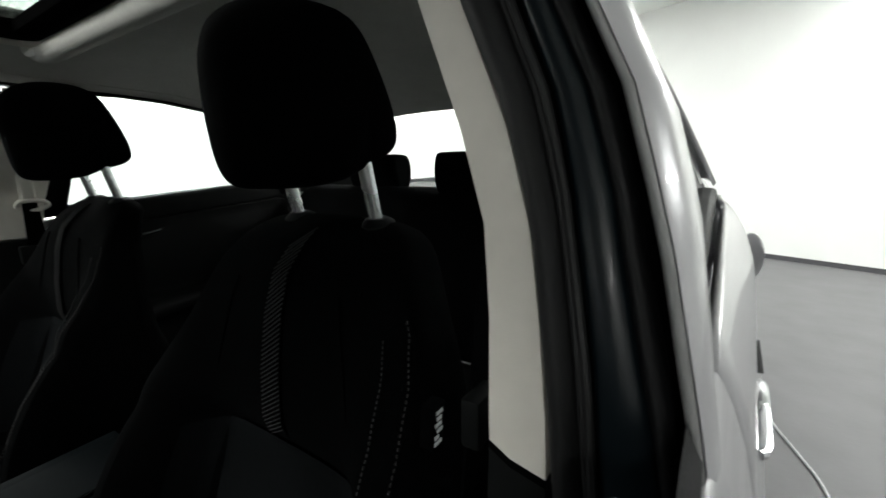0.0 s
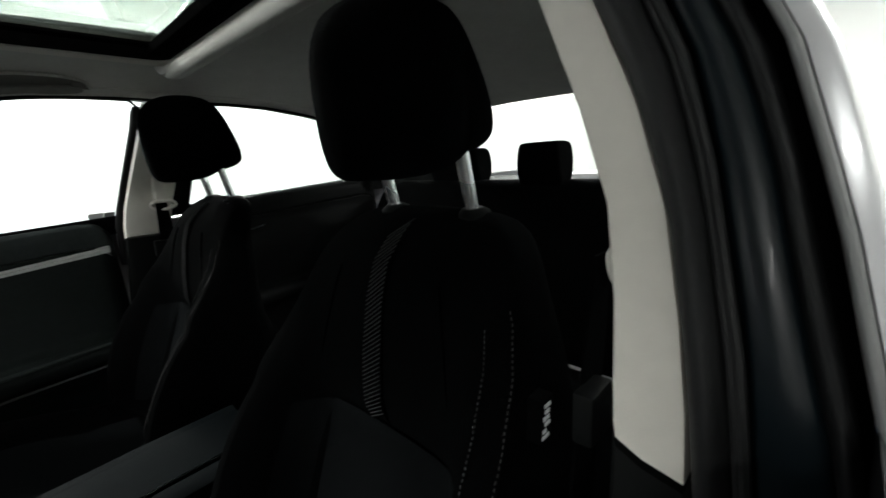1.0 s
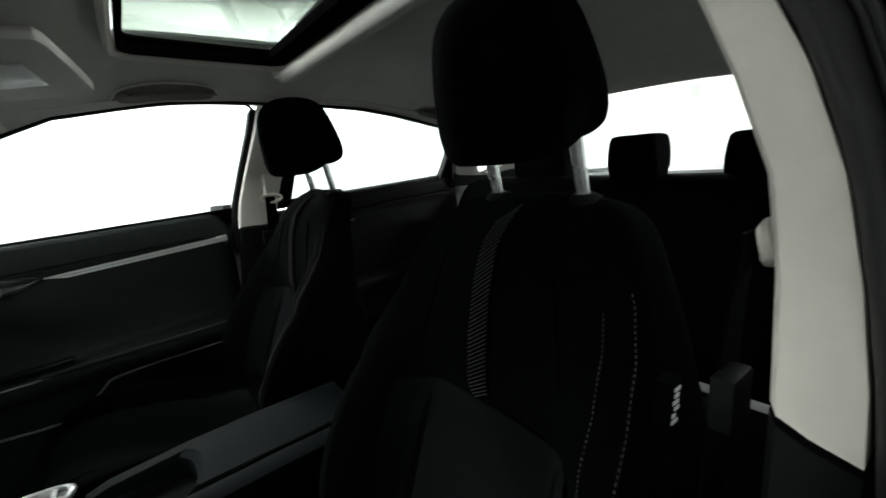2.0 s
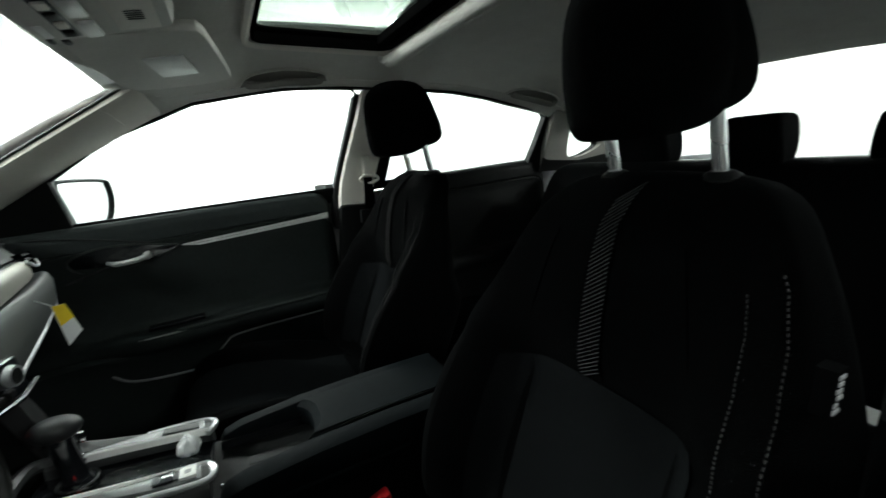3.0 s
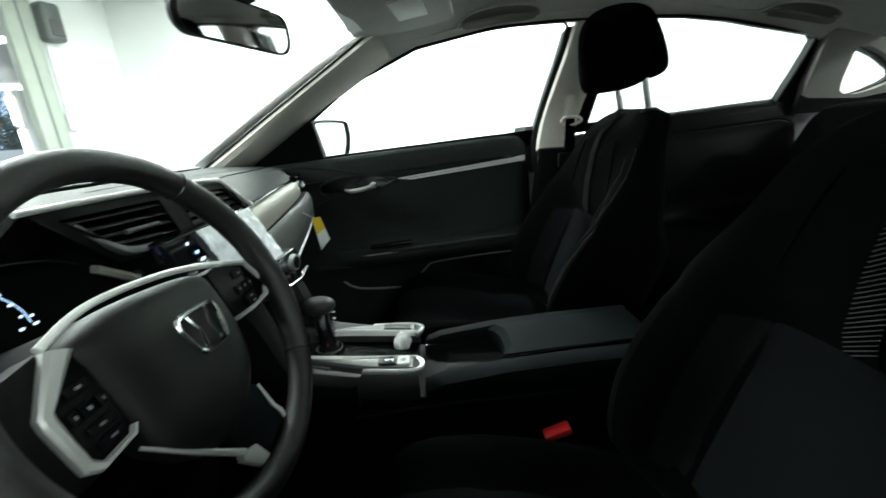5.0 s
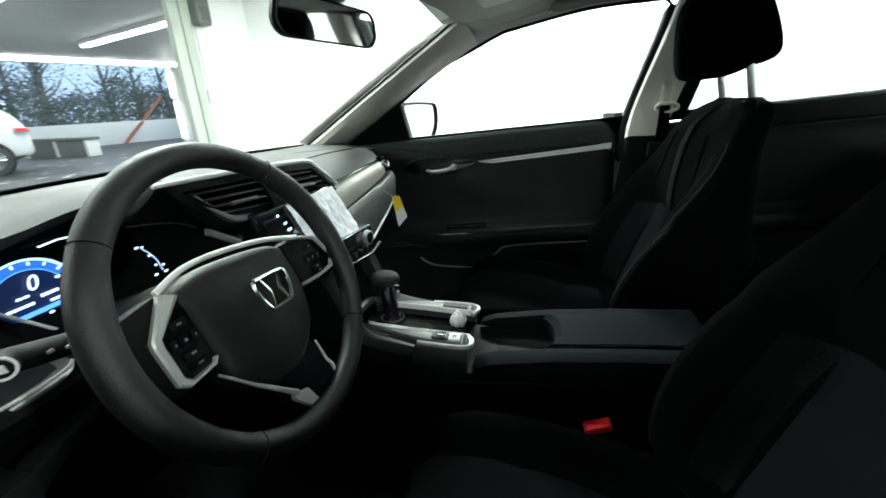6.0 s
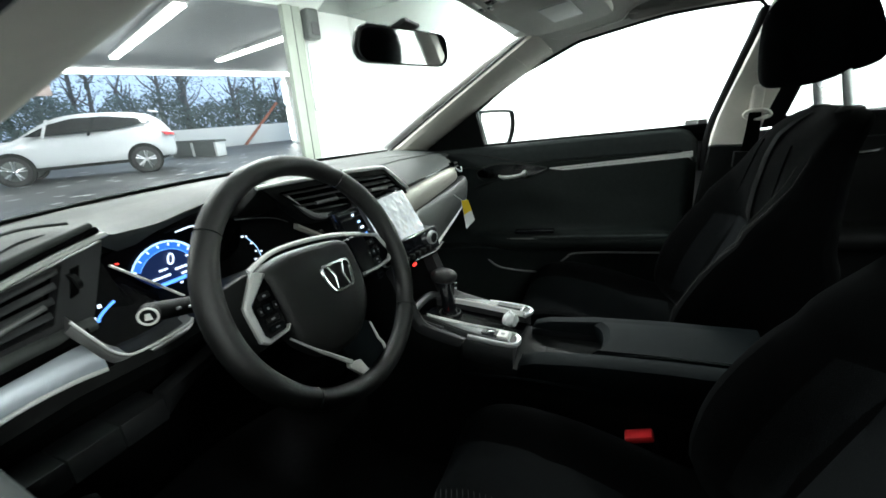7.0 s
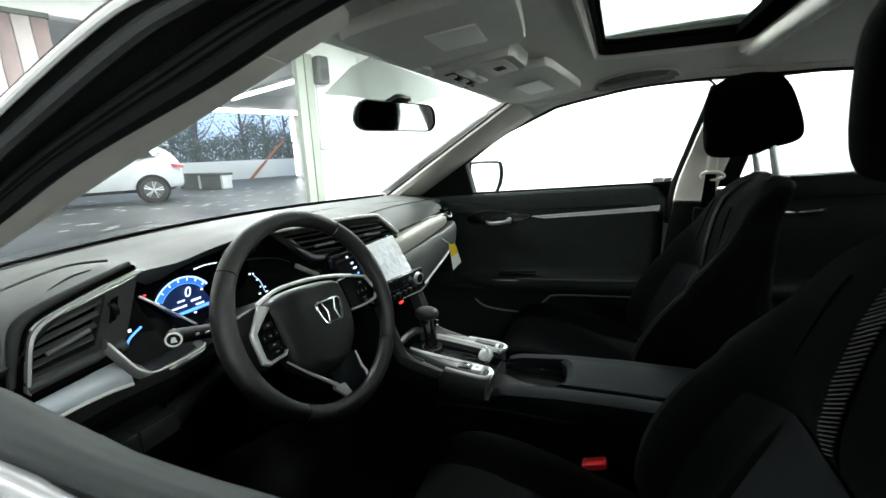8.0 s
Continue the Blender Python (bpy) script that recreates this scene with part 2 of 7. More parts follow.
VENTGREY = mat("soft_grey_vent_trim", (0.040, 0.044, 0.042), 0.5, vary=0.12, scale=80, bump=0.2, bump_scale=1200, spec=0.35)
COOLSATIN = mat("cool_satin_metal", (0.56, 0.61, 0.67), 0.3, metal=0.95, vary=0.04, scale=60)
SURROUND = mat("dark_grey_surround", (0.016, 0.017, 0.018), 0.45, vary=0.12, scale=90, bump=0.2, bump_scale=1200, spec=0.35)
# black of real frames and seals, and of pieces painted as shade
FRAMESHADE = mat("black_frame_and_shade", (0.003, 0.003, 0.003), 0.95, vary=0.2, spec=0.0)
# grey with the grab handles' shade in it; also covers the rear pillars
GRIPGREY = mat("grip_shade_grey", (0.22, 0.215, 0.20), 0.9, vary=0.08, scale=120, spec=0.15)
GREYTRIM = mat("grey_moulded_plastic", (0.035, 0.037, 0.038), 0.5, vary=0.12, scale=90, bump=0.2, bump_scale=1200, spec=0.35)
INKGREY = mat("grey_print", (0.25, 0.25, 0.26), 0.7)
SKYGLASS = pane_mat("clear_glass", (0.93, 0.96, 0.95))
GLASSPATCH = pane_mat("grey_glass_patch", (0.50, 0.53, 0.51), 0.3)
ROOFGLASS = pane_mat("green_roof_glass", (0.66, 0.71, 0.67))
MIRROR = mat("mirror_silver", (0.9, 0.91, 0.92), 0.02, metal=1.0, vary=0.0)
LCDBLUE = glow("blue_gauge_glow", (0.10, 0.30, 1.0), 1.1)
LCDWHITE = glow("white_gauge_glow", (0.72, 0.82, 1.0), 1.0)
LCDRED = glow("red_warning_glow", (1.0, 0.05, 0.04), 0.8)
LCDMID = glow("deep_blue_gauge_glow", (0.03, 0.15, 0.62), 0.62)
LCDPALE = glow("pale_blue_gauge_glow", (0.45, 0.66, 1.0), 1.0)
LCDDIM = glow("blue_panel_glow", (0.004, 0.012, 0.055), 0.5)
TUBE = glow("fluorescent_tube", (1.0, 1.0, 0.98), 6.0)
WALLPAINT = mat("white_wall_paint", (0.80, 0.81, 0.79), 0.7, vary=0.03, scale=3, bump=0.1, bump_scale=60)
WALLGREY = mat("light_dimming_wall_grey", (0.45, 0.45, 0.45), 0.7, vary=0.05, scale=3, bump=0.1, bump_scale=60)
CEILPAINT = mat("white_ceiling_paint", (0.78, 0.80, 0.77), 0.8, vary=0.03, scale=2)
CONCRETE = mat("sealed_grey_concrete", (0.125, 0.123, 0.128), 0.5, vary=0.18, scale=5, bump=0.2, bump_scale=40)
ASPHALT = mat("wet_asphalt", (0.030, 0.033, 0.035), 0.42, vary=0.5, scale=3, bump=0.4, bump_scale=30)
BASEDARK = mat("dark_wall_base", (0.06, 0.06, 0.065), 0.7)
GREYPAINT = mat("grey_sheet_metal", (0.58, 0.60, 0.60), 0.5, vary=0.1, scale=4)
STEELGREEN = mat("pale_green_steel", (0.33, 0.36, 0.31), 0.55, vary=0.15, scale=6)
MOTORGREY = mat("dark_grey_casing", (0.075, 0.085, 0.08), 0.5, vary=0.15, scale=8)
CURTAIN = mat("pinkish_brown_curtain", (0.20, 0.155, 0.15), 0.6, vary=0.2, scale=5)
CURTAINPALE = mat("pale_curtain_strip", (0.36, 0.33, 0.32), 0.6, vary=0.12, scale=5)
ORANGE = mat("rusty_orange_steel", (0.38, 0.13, 0.07), 0.6, vary=0.2, scale=6)
# leaf green lightened so that haze is part of its colour
LEAF = mat("haze_lightened_foliage", (0.10, 0.14, 0.122), 0.9, vary=0.3, scale=3)
BARK = mat("grey_bark", (0.12, 0.12, 0.115), 0.9, vary=0.3, scale=8)
DISTANCE = glow("pale_blue_sky_glow", (0.44, 0.53, 0.68), 0.60)
TYRE = mat("tyre_rubber", (0.02, 0.02, 0.021), 0.8, vary=0.2)
ALLOY = mat("alloy_rim", (0.55, 0.56, 0.58), 0.3, metal=0.9, vary=0.05)
TAILRED = mat("red_tail_lamp", (0.45, 0.02, 0.03), 0.15, vary=0.05, coat=0.5)
CARGLASS = mat("dark_car_glass", (0.012, 0.014, 0.016), 0.05, vary=0.1, coat=0.4)

# ---- the building ----
def slab(name, lo, hi, material, label, category, kind="structure"):
    bm = rbox(lo, hi, 0)
    ob = part(name, moved(bm, BT), material, None, label, smooth=0)
    return tagged(ob, "", category, "", kind)


slab("ground", (-60, -30, -0.3), (80, 120, -0.004), ASPHALT, "dark wet asphalt ground around the building", "ground")
slab("floor", (-5.2, -6.0, -0.2), (4.4, 6.5, 0.0), CONCRETE, "smooth grey sealed concrete floor of the bay", "floor")
slab("wall_back", (-5.2, -6.0, 0.0), (4.4, -5.8, 2.95), WALLPAINT, "plain white painted wall behind the car", "wall")
slab("baseboard", (-5.0, -5.8, 0.0), (4.2, -5.785, 0.05), BASEDARK, "thin dark strip at the foot of the wall", "baseboard")
# grey, unlike the white walls, to cut light on the driver's side
slab("wall_left", (-5.2, -5.8, 0.0), (-5.0, 6.3, 2.95), WALLGREY, "plain side wall, its grey chosen to dim the driver's side", "wall")
slab("wall_right", (4.2, -5.8, 0.0), (4.4, 6.3, 2.95), WALLPAINT, "plain bright white painted side wall", "wall")
slab("ceiling", (-5.2, -6.0, 2.95), (4.4, 6.5, 3.1), CEILPAINT, "plain white ceiling of the bay", "ceiling")
slab("wall_front_right", (3.12, 6.3, 0.0), (4.4, 6.5, 2.95), WALLPAINT, "white wall beside the wide door opening", "wall")
slab("wall_front_left", (-5.2, 6.3, 0.0), (-2.6, 6.5, 2.95), WALLPAINT, "white wall beside the wide door opening", "wall")
slab("wall_front_header", (-2.6, 6.3, 2.72), (3.12, 6.5, 2.95), WALLPAINT, "white header over the wide door opening", "wall")

# covered drive in front of the bay
slab("drive_roof", (-12, 6.5, 3.2), (16, 19.6, 3.4), GREYPAINT, "grey painted ceiling over the covered drive", "ceiling")
slab("drive_roof_edge", (-12, 19.6, 3.05), (16, 19.9, 3.45), WALLPAINT, "white edge beam of the drive roof", "beam")


def drive_lamp(a, b):
    d = Vector(b) - Vector(a)
    ob = thing("strip_light", "long white fluorescent strip light on the drive ceiling", "ceiling light", "strip lights over the drive", at=Vector(a))
    m = Matrix.Translation(a) @ d.to_track_quat("Y", "Z").to_matrix().to_4x4()
    part("housing", moved(rbox((-0.13, 0, 0.0), (0.13, d.length, 0.1), 0.01), m), WHITEPLAS, ob)
    part("diffuser", moved(rbox((-0.1, 0.03, -0.06), (0.1, d.length - 0.03, 0.0), 0.03), m), TUBE, ob, "glowing white diffuser")


for a, b in DRIVE_LAMPS:
    drive_lamp(a, b)


# fixture made up to go with each added lamp
def bay_lamp_fixture(u, v):
    ob = thing("added_bay_light", "added strip light on the bay ceiling, out of view", "ceiling light", "strip lights of the bay", at=B(u, v, 2.95))
    part("housing", moved(rbox((u - 0.1, v - 1.25, 2.89), (u + 0.1, v + 1.25, 2.95), 0.01), BT), WHITEPLAS, ob)
    part("diffuser", moved(rbox((u - 0.08, v - 1.2, 2.87), (u + 0.08, v + 1.2, 2.889), 0.008), BT), TUBE, ob, "glowing white diffuser")


for u, v, watts in BAY_LAMPS:
    bay_lamp_fixture(u, v)

# ---- the car's shell ----
def gx(z):
    return 0.78 - 0.42 * (z - 0.97)


def belt(y):
    return 0.992 - 0.066 * y


FRONT_DLO = smoothed([(0.30, 1.262, 0), (0.07, 1.301, 0), (-0.107, 1.31, 0)], 5)
FRONT_DLO = [(p.x, p.y) for p in FRONT_DLO]
FRONT_DLO = [(0.64, 0.955), (0.655, 1.078), (0.557, 1.144), (0.475, 1.19), (0.395, 1.222)] + FRONT_DLO + [(-0.14, 1.308), (-0.155, 1.295), (-0.151, 1.246), (-0.122, 1.123), (-0.09, 1.0)]
REAR_DLO = [(-0.27, 1.012), (-0.29, 1.15), (-0.305, 1.28), (-0.32, 1.306), (-0.394, 1.309), (-0.515, 1.304), (-0.65, 1.288), (-0.764, 1.268), (-0.86, 1.252), (-0.935, 1.240), (-0.952, 1.225), (-0.938, 1.13), (-0.918, 1.034), (-0.576, 1.019)]
QUARTER_DLO = [(-1.080, 1.178), (-1.087, 1.192), (-1.117, 1.196), (-1.2, 1.166), (-1.282, 1.124), (-1.296, 1.107), (-1.28, 1.090), (-1.22, 1.064), (-1.165, 1.052), (-1.125, 1.055), (-1.104, 1.068), (-1.092, 1.10)]
SIDE_OUT = [(1.08, 0.925), (0.80, 1.09), (0.60, 1.20), (0.44, 1.278), (0.30, 1.315), (0.07, 1.345), (-0.15, 1.352), (-0.5, 1.347), (-0.8, 1.312), (-1.0, 1.275), (-1.2, 1.215), (-1.5, 1.09), (-1.62, 1.02), (-1.3, 1.0), (-0.957, 1.0), (-0.27, 0.985), (-0.09, 0.975), (0.64, 0.935)]


def liner_edge(y):
    return lerp_table([(-1.62, 0.60, 1.03), (-1.35, 0.60, 1.13), (-1.15, 0.60, 1.205), (-0.95, 0.60, 1.25), (-0.764, 0.605, 1.285), (-0.515, 0.602, 1.318), (-0.107, 0.600, 1.324),
                       (0.07, 0.602, 1.315), (0.28, 0.60, 1.275), (0.36, 0.57, 1.262), (0.40, 0.53, 1.272), (0.44, 0.50, 1.276)], y)


def liner_mid(y):
    return lerp_table([(-1.62, 1.06), (-1.35, 1.20), (-1.15, 1.294), (-0.95, 1.325), (-0.8, 1.345), (-0.5, 1.37), (-0.2, 1.385), (0.16, 1.378), (0.22, 1.352), (0.3, 1.320), (0.40, 1.292), (0.46, 1.282)], y)[0]


SR = (-0.186, 0.162, 0.385)
NY = 60
YS = sorted(set([0.46 - k * (0.46 + 1.15) / NY for k in range(NY + 1)] + [SR[0], SR[1]]), reverse=True)
YS = [y for i, y in enumerate(YS) if i == 0 or YS[i - 1] - y > 0.004 or y in SR[:2]]
XF = [-1, -0.985, -0.95, -0.9, -0.85, -0.8, -0.75, -0.7, -0.645, -0.5, -0.35, -0.2, -0.1, 0]
XF = XF + [-x for x in XF[-2::-1]]


def roof_z(x, y):
    e, ze = liner_edge(y)
    zm = liner_mid(y)
    return zm - (zm - ze) * min(1, abs(x) / e) ** 3.2


def headliner():
    """Moulded roof lining with the sunroof's opening."""
    bm = bmesh.new()
    rows = []
    for y in YS:
        e, ze = liner_edge(y)
        row = []
        for f in XF:
            x = f * e
            if abs(abs(f) - 0.645) < 0.001 and SR[0] - 0.1 < y < SR[1] + 0.1:
                x = math.copysign(SR[2], f)
            row.append(bm.verts.new((x, y, roof_z(x, y))))
        rows.append(row)
    for i in range(len(rows) - 1):
        for j in range(len(XF) - 1):
            ym = (YS[i] + YS[i + 1]) / 2
            xm = (XF[j] + XF[j + 1]) / 2
            if SR[0] < ym < SR[1] and abs(xm) < 0.645:
                continue
            bm.faces.new((rows[i][j], rows[i][j + 1], rows[i + 1][j + 1], rows[i + 1][j]))
    bmesh.ops.recalc_face_normals(bm, faces=bm.faces[:])
    if bm.faces[0].normal.z > 0:
        bmesh.ops.reverse_faces(bm, faces=bm.faces[:])
    ex = bmesh.ops.extrude_face_region(bm, geom=bm.faces[:])
    for v in ex["geom"]:
        if isinstance(v, bmesh.types.BMVert):
            v.co.z += 0.012
    return bm


tagged(part("headliner", headliner(), LINER, None, "grey fabric headliner with a sunroof opening"), "", "headliner", "", "structure")


def rounded_rect(y0, y1, hx, r, n=5):
    pts = []
    for cx, cy, a0 in ((hx - r, y1 - r, 0), (-hx + r, y1 - r, 90), (-hx + r, y0 + r, 180), (hx - r, y0 + r, 270)):
        for k in range(n + 1):
            a = radians(a0 + 90 * k / n)
            pts.append((cx + r * math.cos(a), cy + r * math.sin(a)))
    return pts


def sunroof():
    ob = thing("sunroof", "closed tinted glass sunroof in a black frame", "sunroof", at=(0, 0, 1.38))
    lip_pts = rounded_rect(SR[0], SR[1], SR[2], 0.04)
    rings = []
    for x, y in lip_pts:
        cx, cy = x * 0.0, (SR[0] + SR[1]) / 2
        o = V(x, y - cy, 0).normalized()
        z = 1.366 + 0.004 * (1 - abs(x) / SR[2])
        rings.append([V(x, y, z) + o * dx + V(0, 0, dz) for dx, dz in ((0.036, 0.002), (0.03, -0.007), (0.012, -0.012), (-0.004, -0.006), (-0.006, 0.01), (0.0, 0.03), (0.034, 0.03))])
    part("lip", loft(rings, loop=True), BEIGE, ob, "pale moulded rim of the opening")
    fr = []
    for x, y in rounded_rect(SR[0] + 0.008, SR[1] - 0.008, SR[2] - 0.008, 0.035):
        o = V(x, (y + 0.012) * 2, 0).normalized()
        fr.append([V(x, y, 1.3615), V(x, y, 1.396), V(x, y, 1.396) - o * 0.018, V(x, y, 1.390) - o * 0.020, V(x, y, 1.384) - o * 0.009, V(x, y, 1.3615) - o * 0.005])
    part("frame", loft(fr, loop=True), FRAMESHADE, ob, "black sunroof frame")
    g = part("glass", rbox((-0.372, SR[0] + 0.012, 1.396), (0.372, SR[1] - 0.012, 1.401), 0), ROOFGLASS, ob, "tinted glass panel")
    g.visible_shadow = False
    roll = smoothed([(0.40, SR[0] + 0.015, 1.362), (0.39, SR[0] - 0.012, 1.352), (0.2, SR[0] - 0.02, 1.356), (-0.2, SR[0] - 0.02, 1.356), (-0.39, SR[0] - 0.012, 1.352), (-0.40, SR[0] + 0.015, 1.362)], 6)
    part("rear_lip", tube(roll, [0.016] + [0.027] * (len(roll) - 2) + [0.016], 14, flat=0.8), LINER, ob, "padded grey roll behind the opening")
    part("rear_bar", rbox((-0.374, SR[0] + 0.010, 1.372), (0.374, SR[0] + 0.042, 1.3945), 0.004), FRAMESHADE, ob, "wide black rear bar")
    return ob


sunroof()


# lines of the middle pillar's front reveal by height: trim inside, trim outside, seal, panel inside, panel outside, channel, moulding
PILLAR = [(0.86, 0.681, 0.728, 0.752, 0.762, 0.806, 0.812, 0.818), (0.964, 0.675, 0.718, 0.740, 0.749, 0.788, 0.794, 0.801), (1.021, 0.670, 0.709, 0.731, 0.740, 0.773, 0.780, 0.788), (1.079, 0.658, 0.695, 0.713, 0.724, 0.753, 0.766, 0.774),
          (1.141, 0.631, 0.671, 0.693, 0.703, 0.735, 0.744, 0.756), (1.21, 0.595, 0.635, 0.662, 0.679, 0.705, 0.713, 0.724), (1.34, 0.53, 0.57, 0.60, 0.617, 0.645, 0.652, 0.664)]


# the driver's open window, from the trim outwards: seal, lips, door frame, glass run, channel, moulding, paint
REVEAL = [(0.86, 0.731, 0.752, 0.760, 0.797, 0.807, 0.813, 0.816, 0.820), (0.97, 0.720, 0.739, 0.747, 0.776, 0.786, 0.792, 0.797, 0.804), (1.01, 0.713, 0.732, 0.741, 0.765, 0.775, 0.782, 0.788, 0.797),
          (1.07, 0.699, 0.718, 0.726, 0.749, 0.758, 0.767, 0.773, 0.786), (1.109, 0.686, 0.707, 0.717, 0.739, 0.748, 0.755, 0.761, 0.775), (1.16, 0.664, 0.688, 0.700, 0.720, 0.730, 0.738, 0.744, 0.759),
          (1.21, 0.635, 0.662, 0.675, 0.694, 0.704, 0.712, 0.718, 0.735), (1.34, 0.57, 0.600, 0.613, 0.632, 0.642, 0.650, 0.656, 0.672)]


def pillar_y(z):
    return lerp_table([(0.95, -0.085), (1.0, -0.09), (1.123, -0.122), (1.246, -0.151), (1.34, -0.165)], z)[0]


def side(s):
    """One side of the cabin above the belt: door frames, pillar trims, panes. s: 1 for the passenger's side, -1 for the driver's."""
    X = lambda off: (lambda y, z: s * (gx(z) + off))
    name = "passenger" if s > 0 else "driver"
    frame_ob = thing("door_frame", "black window frames of the car doors", "door frame", kind="structure", at=(s * 0.75, 0, 1.0))
    drop = lambda y, z, low: (y, low if s < 0 and z < 1.005 and y > -0.28 else z)
    part("frame", framed([drop(y, z, 0.80) if y < 0.7 else (y, z) for y, z in SIDE_OUT], [[drop(y - 0.045 if y < -0.08 else y, z, 0.86) for y, z in FRONT_DLO], REAR_DLO, QUARTER_DLO], X(-0.012 if s > 0 else -0.036), s * (0.028 if s > 0 else 0.022)), RUBBER, frame_ob, smooth=30)
    for dlo, w in ((FRONT_DLO, 0.0045), (REAR_DLO, 0.0045), (QUARTER_DLO, 0.004)):
        part("seal", tube([V(s * (gx(z) - 0.016), y, z) for y, z in (dlo if s > 0 or dlo is not FRONT_DLO else dlo[1:-3])], w, 8, loop=s > 0 or dlo is not FRONT_DLO), RUBBER, frame_ob)
    # trims
    a = thing("pillar_trim", "beige moulded trim of the windscreen pillar", "pillar trim", "pillar trims", "structure", at=(s * 0.6, 0.7, 1.1))
    if s > 0:
        base = [(0.498, 0.42, 1.278, 0.640, 0.375, 1.236), (0.547, 0.54, 1.213, 0.672, 0.49, 1.178), (0.599, 0.667, 1.145, 0.697, 0.585, 1.125), (0.66, 0.815, 1.066, 0.733, 0.74, 1.032), (0.731, 0.99, 0.970, 0.77, 0.90, 0.935), (0.765, 1.08, 0.92, 0.785, 0.98, 0.90)]
    else:
        base = [(0.486, 0.39, 1.258, 0.625, 0.27, 1.238), (0.515, 0.461, 1.218, 0.646, 0.368, 1.193), (0.565, 0.583, 1.148, 0.675, 0.497, 1.141), (0.627, 0.736, 1.063, 0.70, 0.60, 1.088), (0.72, 0.96, 0.95, 0.75, 0.82, 0.97), (0.76, 1.06, 0.90, 0.78, 0.95, 0.90)]
    rings = []
    for x0, y0, z0, x1, y1, z1 in base:
        p, q = V(x0, y0, z0), V(x1, y1, z1)
        if s < 0:
            p = p.lerp(q, 0.10)
        inn, bulge = (V(-0.85, -0.30, 0.10).normalized(), (0.030, 0.044, 0.024)) if s > 0 else (V(-0.45, -0.55, -0.15).normalized(), (0.012, 0.017, 0.012))
        cut = (0.12, 0.36, 0.74) if s > 0 else (0.22, 0.5, 0.78)
        ring = [p + V(0.003, 0.004, 0.005), p, *(p.lerp(q, c0) + inn * h for c0, h in zip(cut, bulge)), q, q + (V(0.014, -0.004, 0.006) if s > 0 else V(0.002, 0.006, 0.002)), (p + q) / 2 + (V(0.03, 0.03, 0.03) if s > 0 else V(0.008, 0.02, 0.012))]
        rings.append([V(s * v.x, v.y, v.z) for v in ring])
    fine = []
    for i in range(len(rings) - 1):
        for k in range(3):
            t = k / 3
            fine.append([u * (1 - t) + v * t for u, v in zip(rings[i], rings[i + 1])])
    fine.append(rings[-1])
    part("cover", loft(fine), BEIGE, a)
    part("joint", tube([v + V(-s * 0.0002, 0, 0) for v in fine[2][1:6]], 0.0009, 5), BEIGE, a, "joint line across the trim")
    part("edge_seal", tube([V(s * (r[1].x + 0.001), r[1].y + 0.004, r[1].z + 0.004) for r in [[None, V(abs(q[1].x), q[1].y, q[1].z)] for q in fine]], 0.004, 6), RUBBER, a, "thin black windscreen seal")
    b = thing("pillar_trim", "beige moulded trim of the middle door pillar", "pillar trim", "pillar trims", "structure", at=(s * 0.68, -0.17, 1.1))
    rings = []
    for z, (xi, xo, *_) in ((z, lerp_table(PILLAR, z)) for z in (0.946, 0.97, 1.021, 1.079, 1.141, 1.21, 1.26, 1.285 if s > 0 else 1.30, 1.295 if s > 0 else 1.335)):
        yf = pillar_y(z)
        yr = yf - (0.112 if s > 0 else 0.105)
        ring = [V(xo, yf, z), V((xi + xo) / 2, yf + 0.003, z), V(xi + 0.006, yf, z), V(xi, yf - 0.012, z), V(xi - 0.004, (yf + yr) / 2, z), V(xi, yr + 0.012, z), V(xi + 0.008, yr, z), V(xo, yr, z)]
        if z < 0.95:
            ring = [p + V(0, 0, -0.35 * max(0, p.x - xi)) for p in ring]
        rings.append([V(s * p.x, p.y, p.z) for p in ring])
    part("cover", loft(rings), BEIGE, b)
    low = [[V(s * (p.x * s + 0.0), p.y, p.z - 0.006 - dz) for p in rings[0]] for dz in (0.0, 0.2, 0.42)]
    low = [[V(p.x + s * 0.006 * k, p.y + (0.02 * k if i < 4 else -0.02 * k), p.z) for i, p in enumerate(r)] for k, r in enumerate(low)]
    part("lower_cover", loft(low), PLASTIC, b, "black lower pillar cover")
    # thick seal in front of the pillar and behind the front window
    zs = [0.86 + (0.43 if s > 0 else 0.48) * k / 16 for k in range(17)]

    def band(i, j, dy, bulge, material, name, label=""):
        """A strip of the window reveal between two of the pillar's lines."""
        rows = []
        for z in zs:
            t = lerp_table(PILLAR, z)
            x0, x1, y = t[i], t[j], pillar_y(z) + dy
            rows.append([V(s * (x0 + (x1 - x0) * k / 6), y + bulge * math.sin(math.pi * k / 6), z) for k in range(7)] + [V(s * x1, y - 0.03, z), V(s * x0, y - 0.03, z)])
        part(name, loft(rows), material, b, label)
    if s > 0:
        band(1, 2, 0.004, 0.012, RUBBER, "weatherstrip", "black rubber door seal")
        for f, r in ((0.35, 0.0035), (0.8, 0.003)):
            part("seal_line", tube([V(s * (lerp_table(PILLAR, z)[2] * (1 - f) + lerp_table(PILLAR, z)[3] * f), pillar_y(z) + 0.006, z) for z in zs], r, 6), RUBBER, b)
        band(2, 3, 0.0, 0.002, RUBBER, "seal_base")
        band(3, 4, 0.004, 0.004, DOORFRAME, "door_frame_face", "dark glossy painted door frame")
        band(4, 5, -0.008, 0.0, GLOSS, "glass_channel", "black glass channel")
        band(5, 6, 0.002, 0.004, GREYTRIM, "outer_moulding", "grey outer window moulding")
    else:
        line = lambda z, k: lerp_table(REVEAL, z)[k]

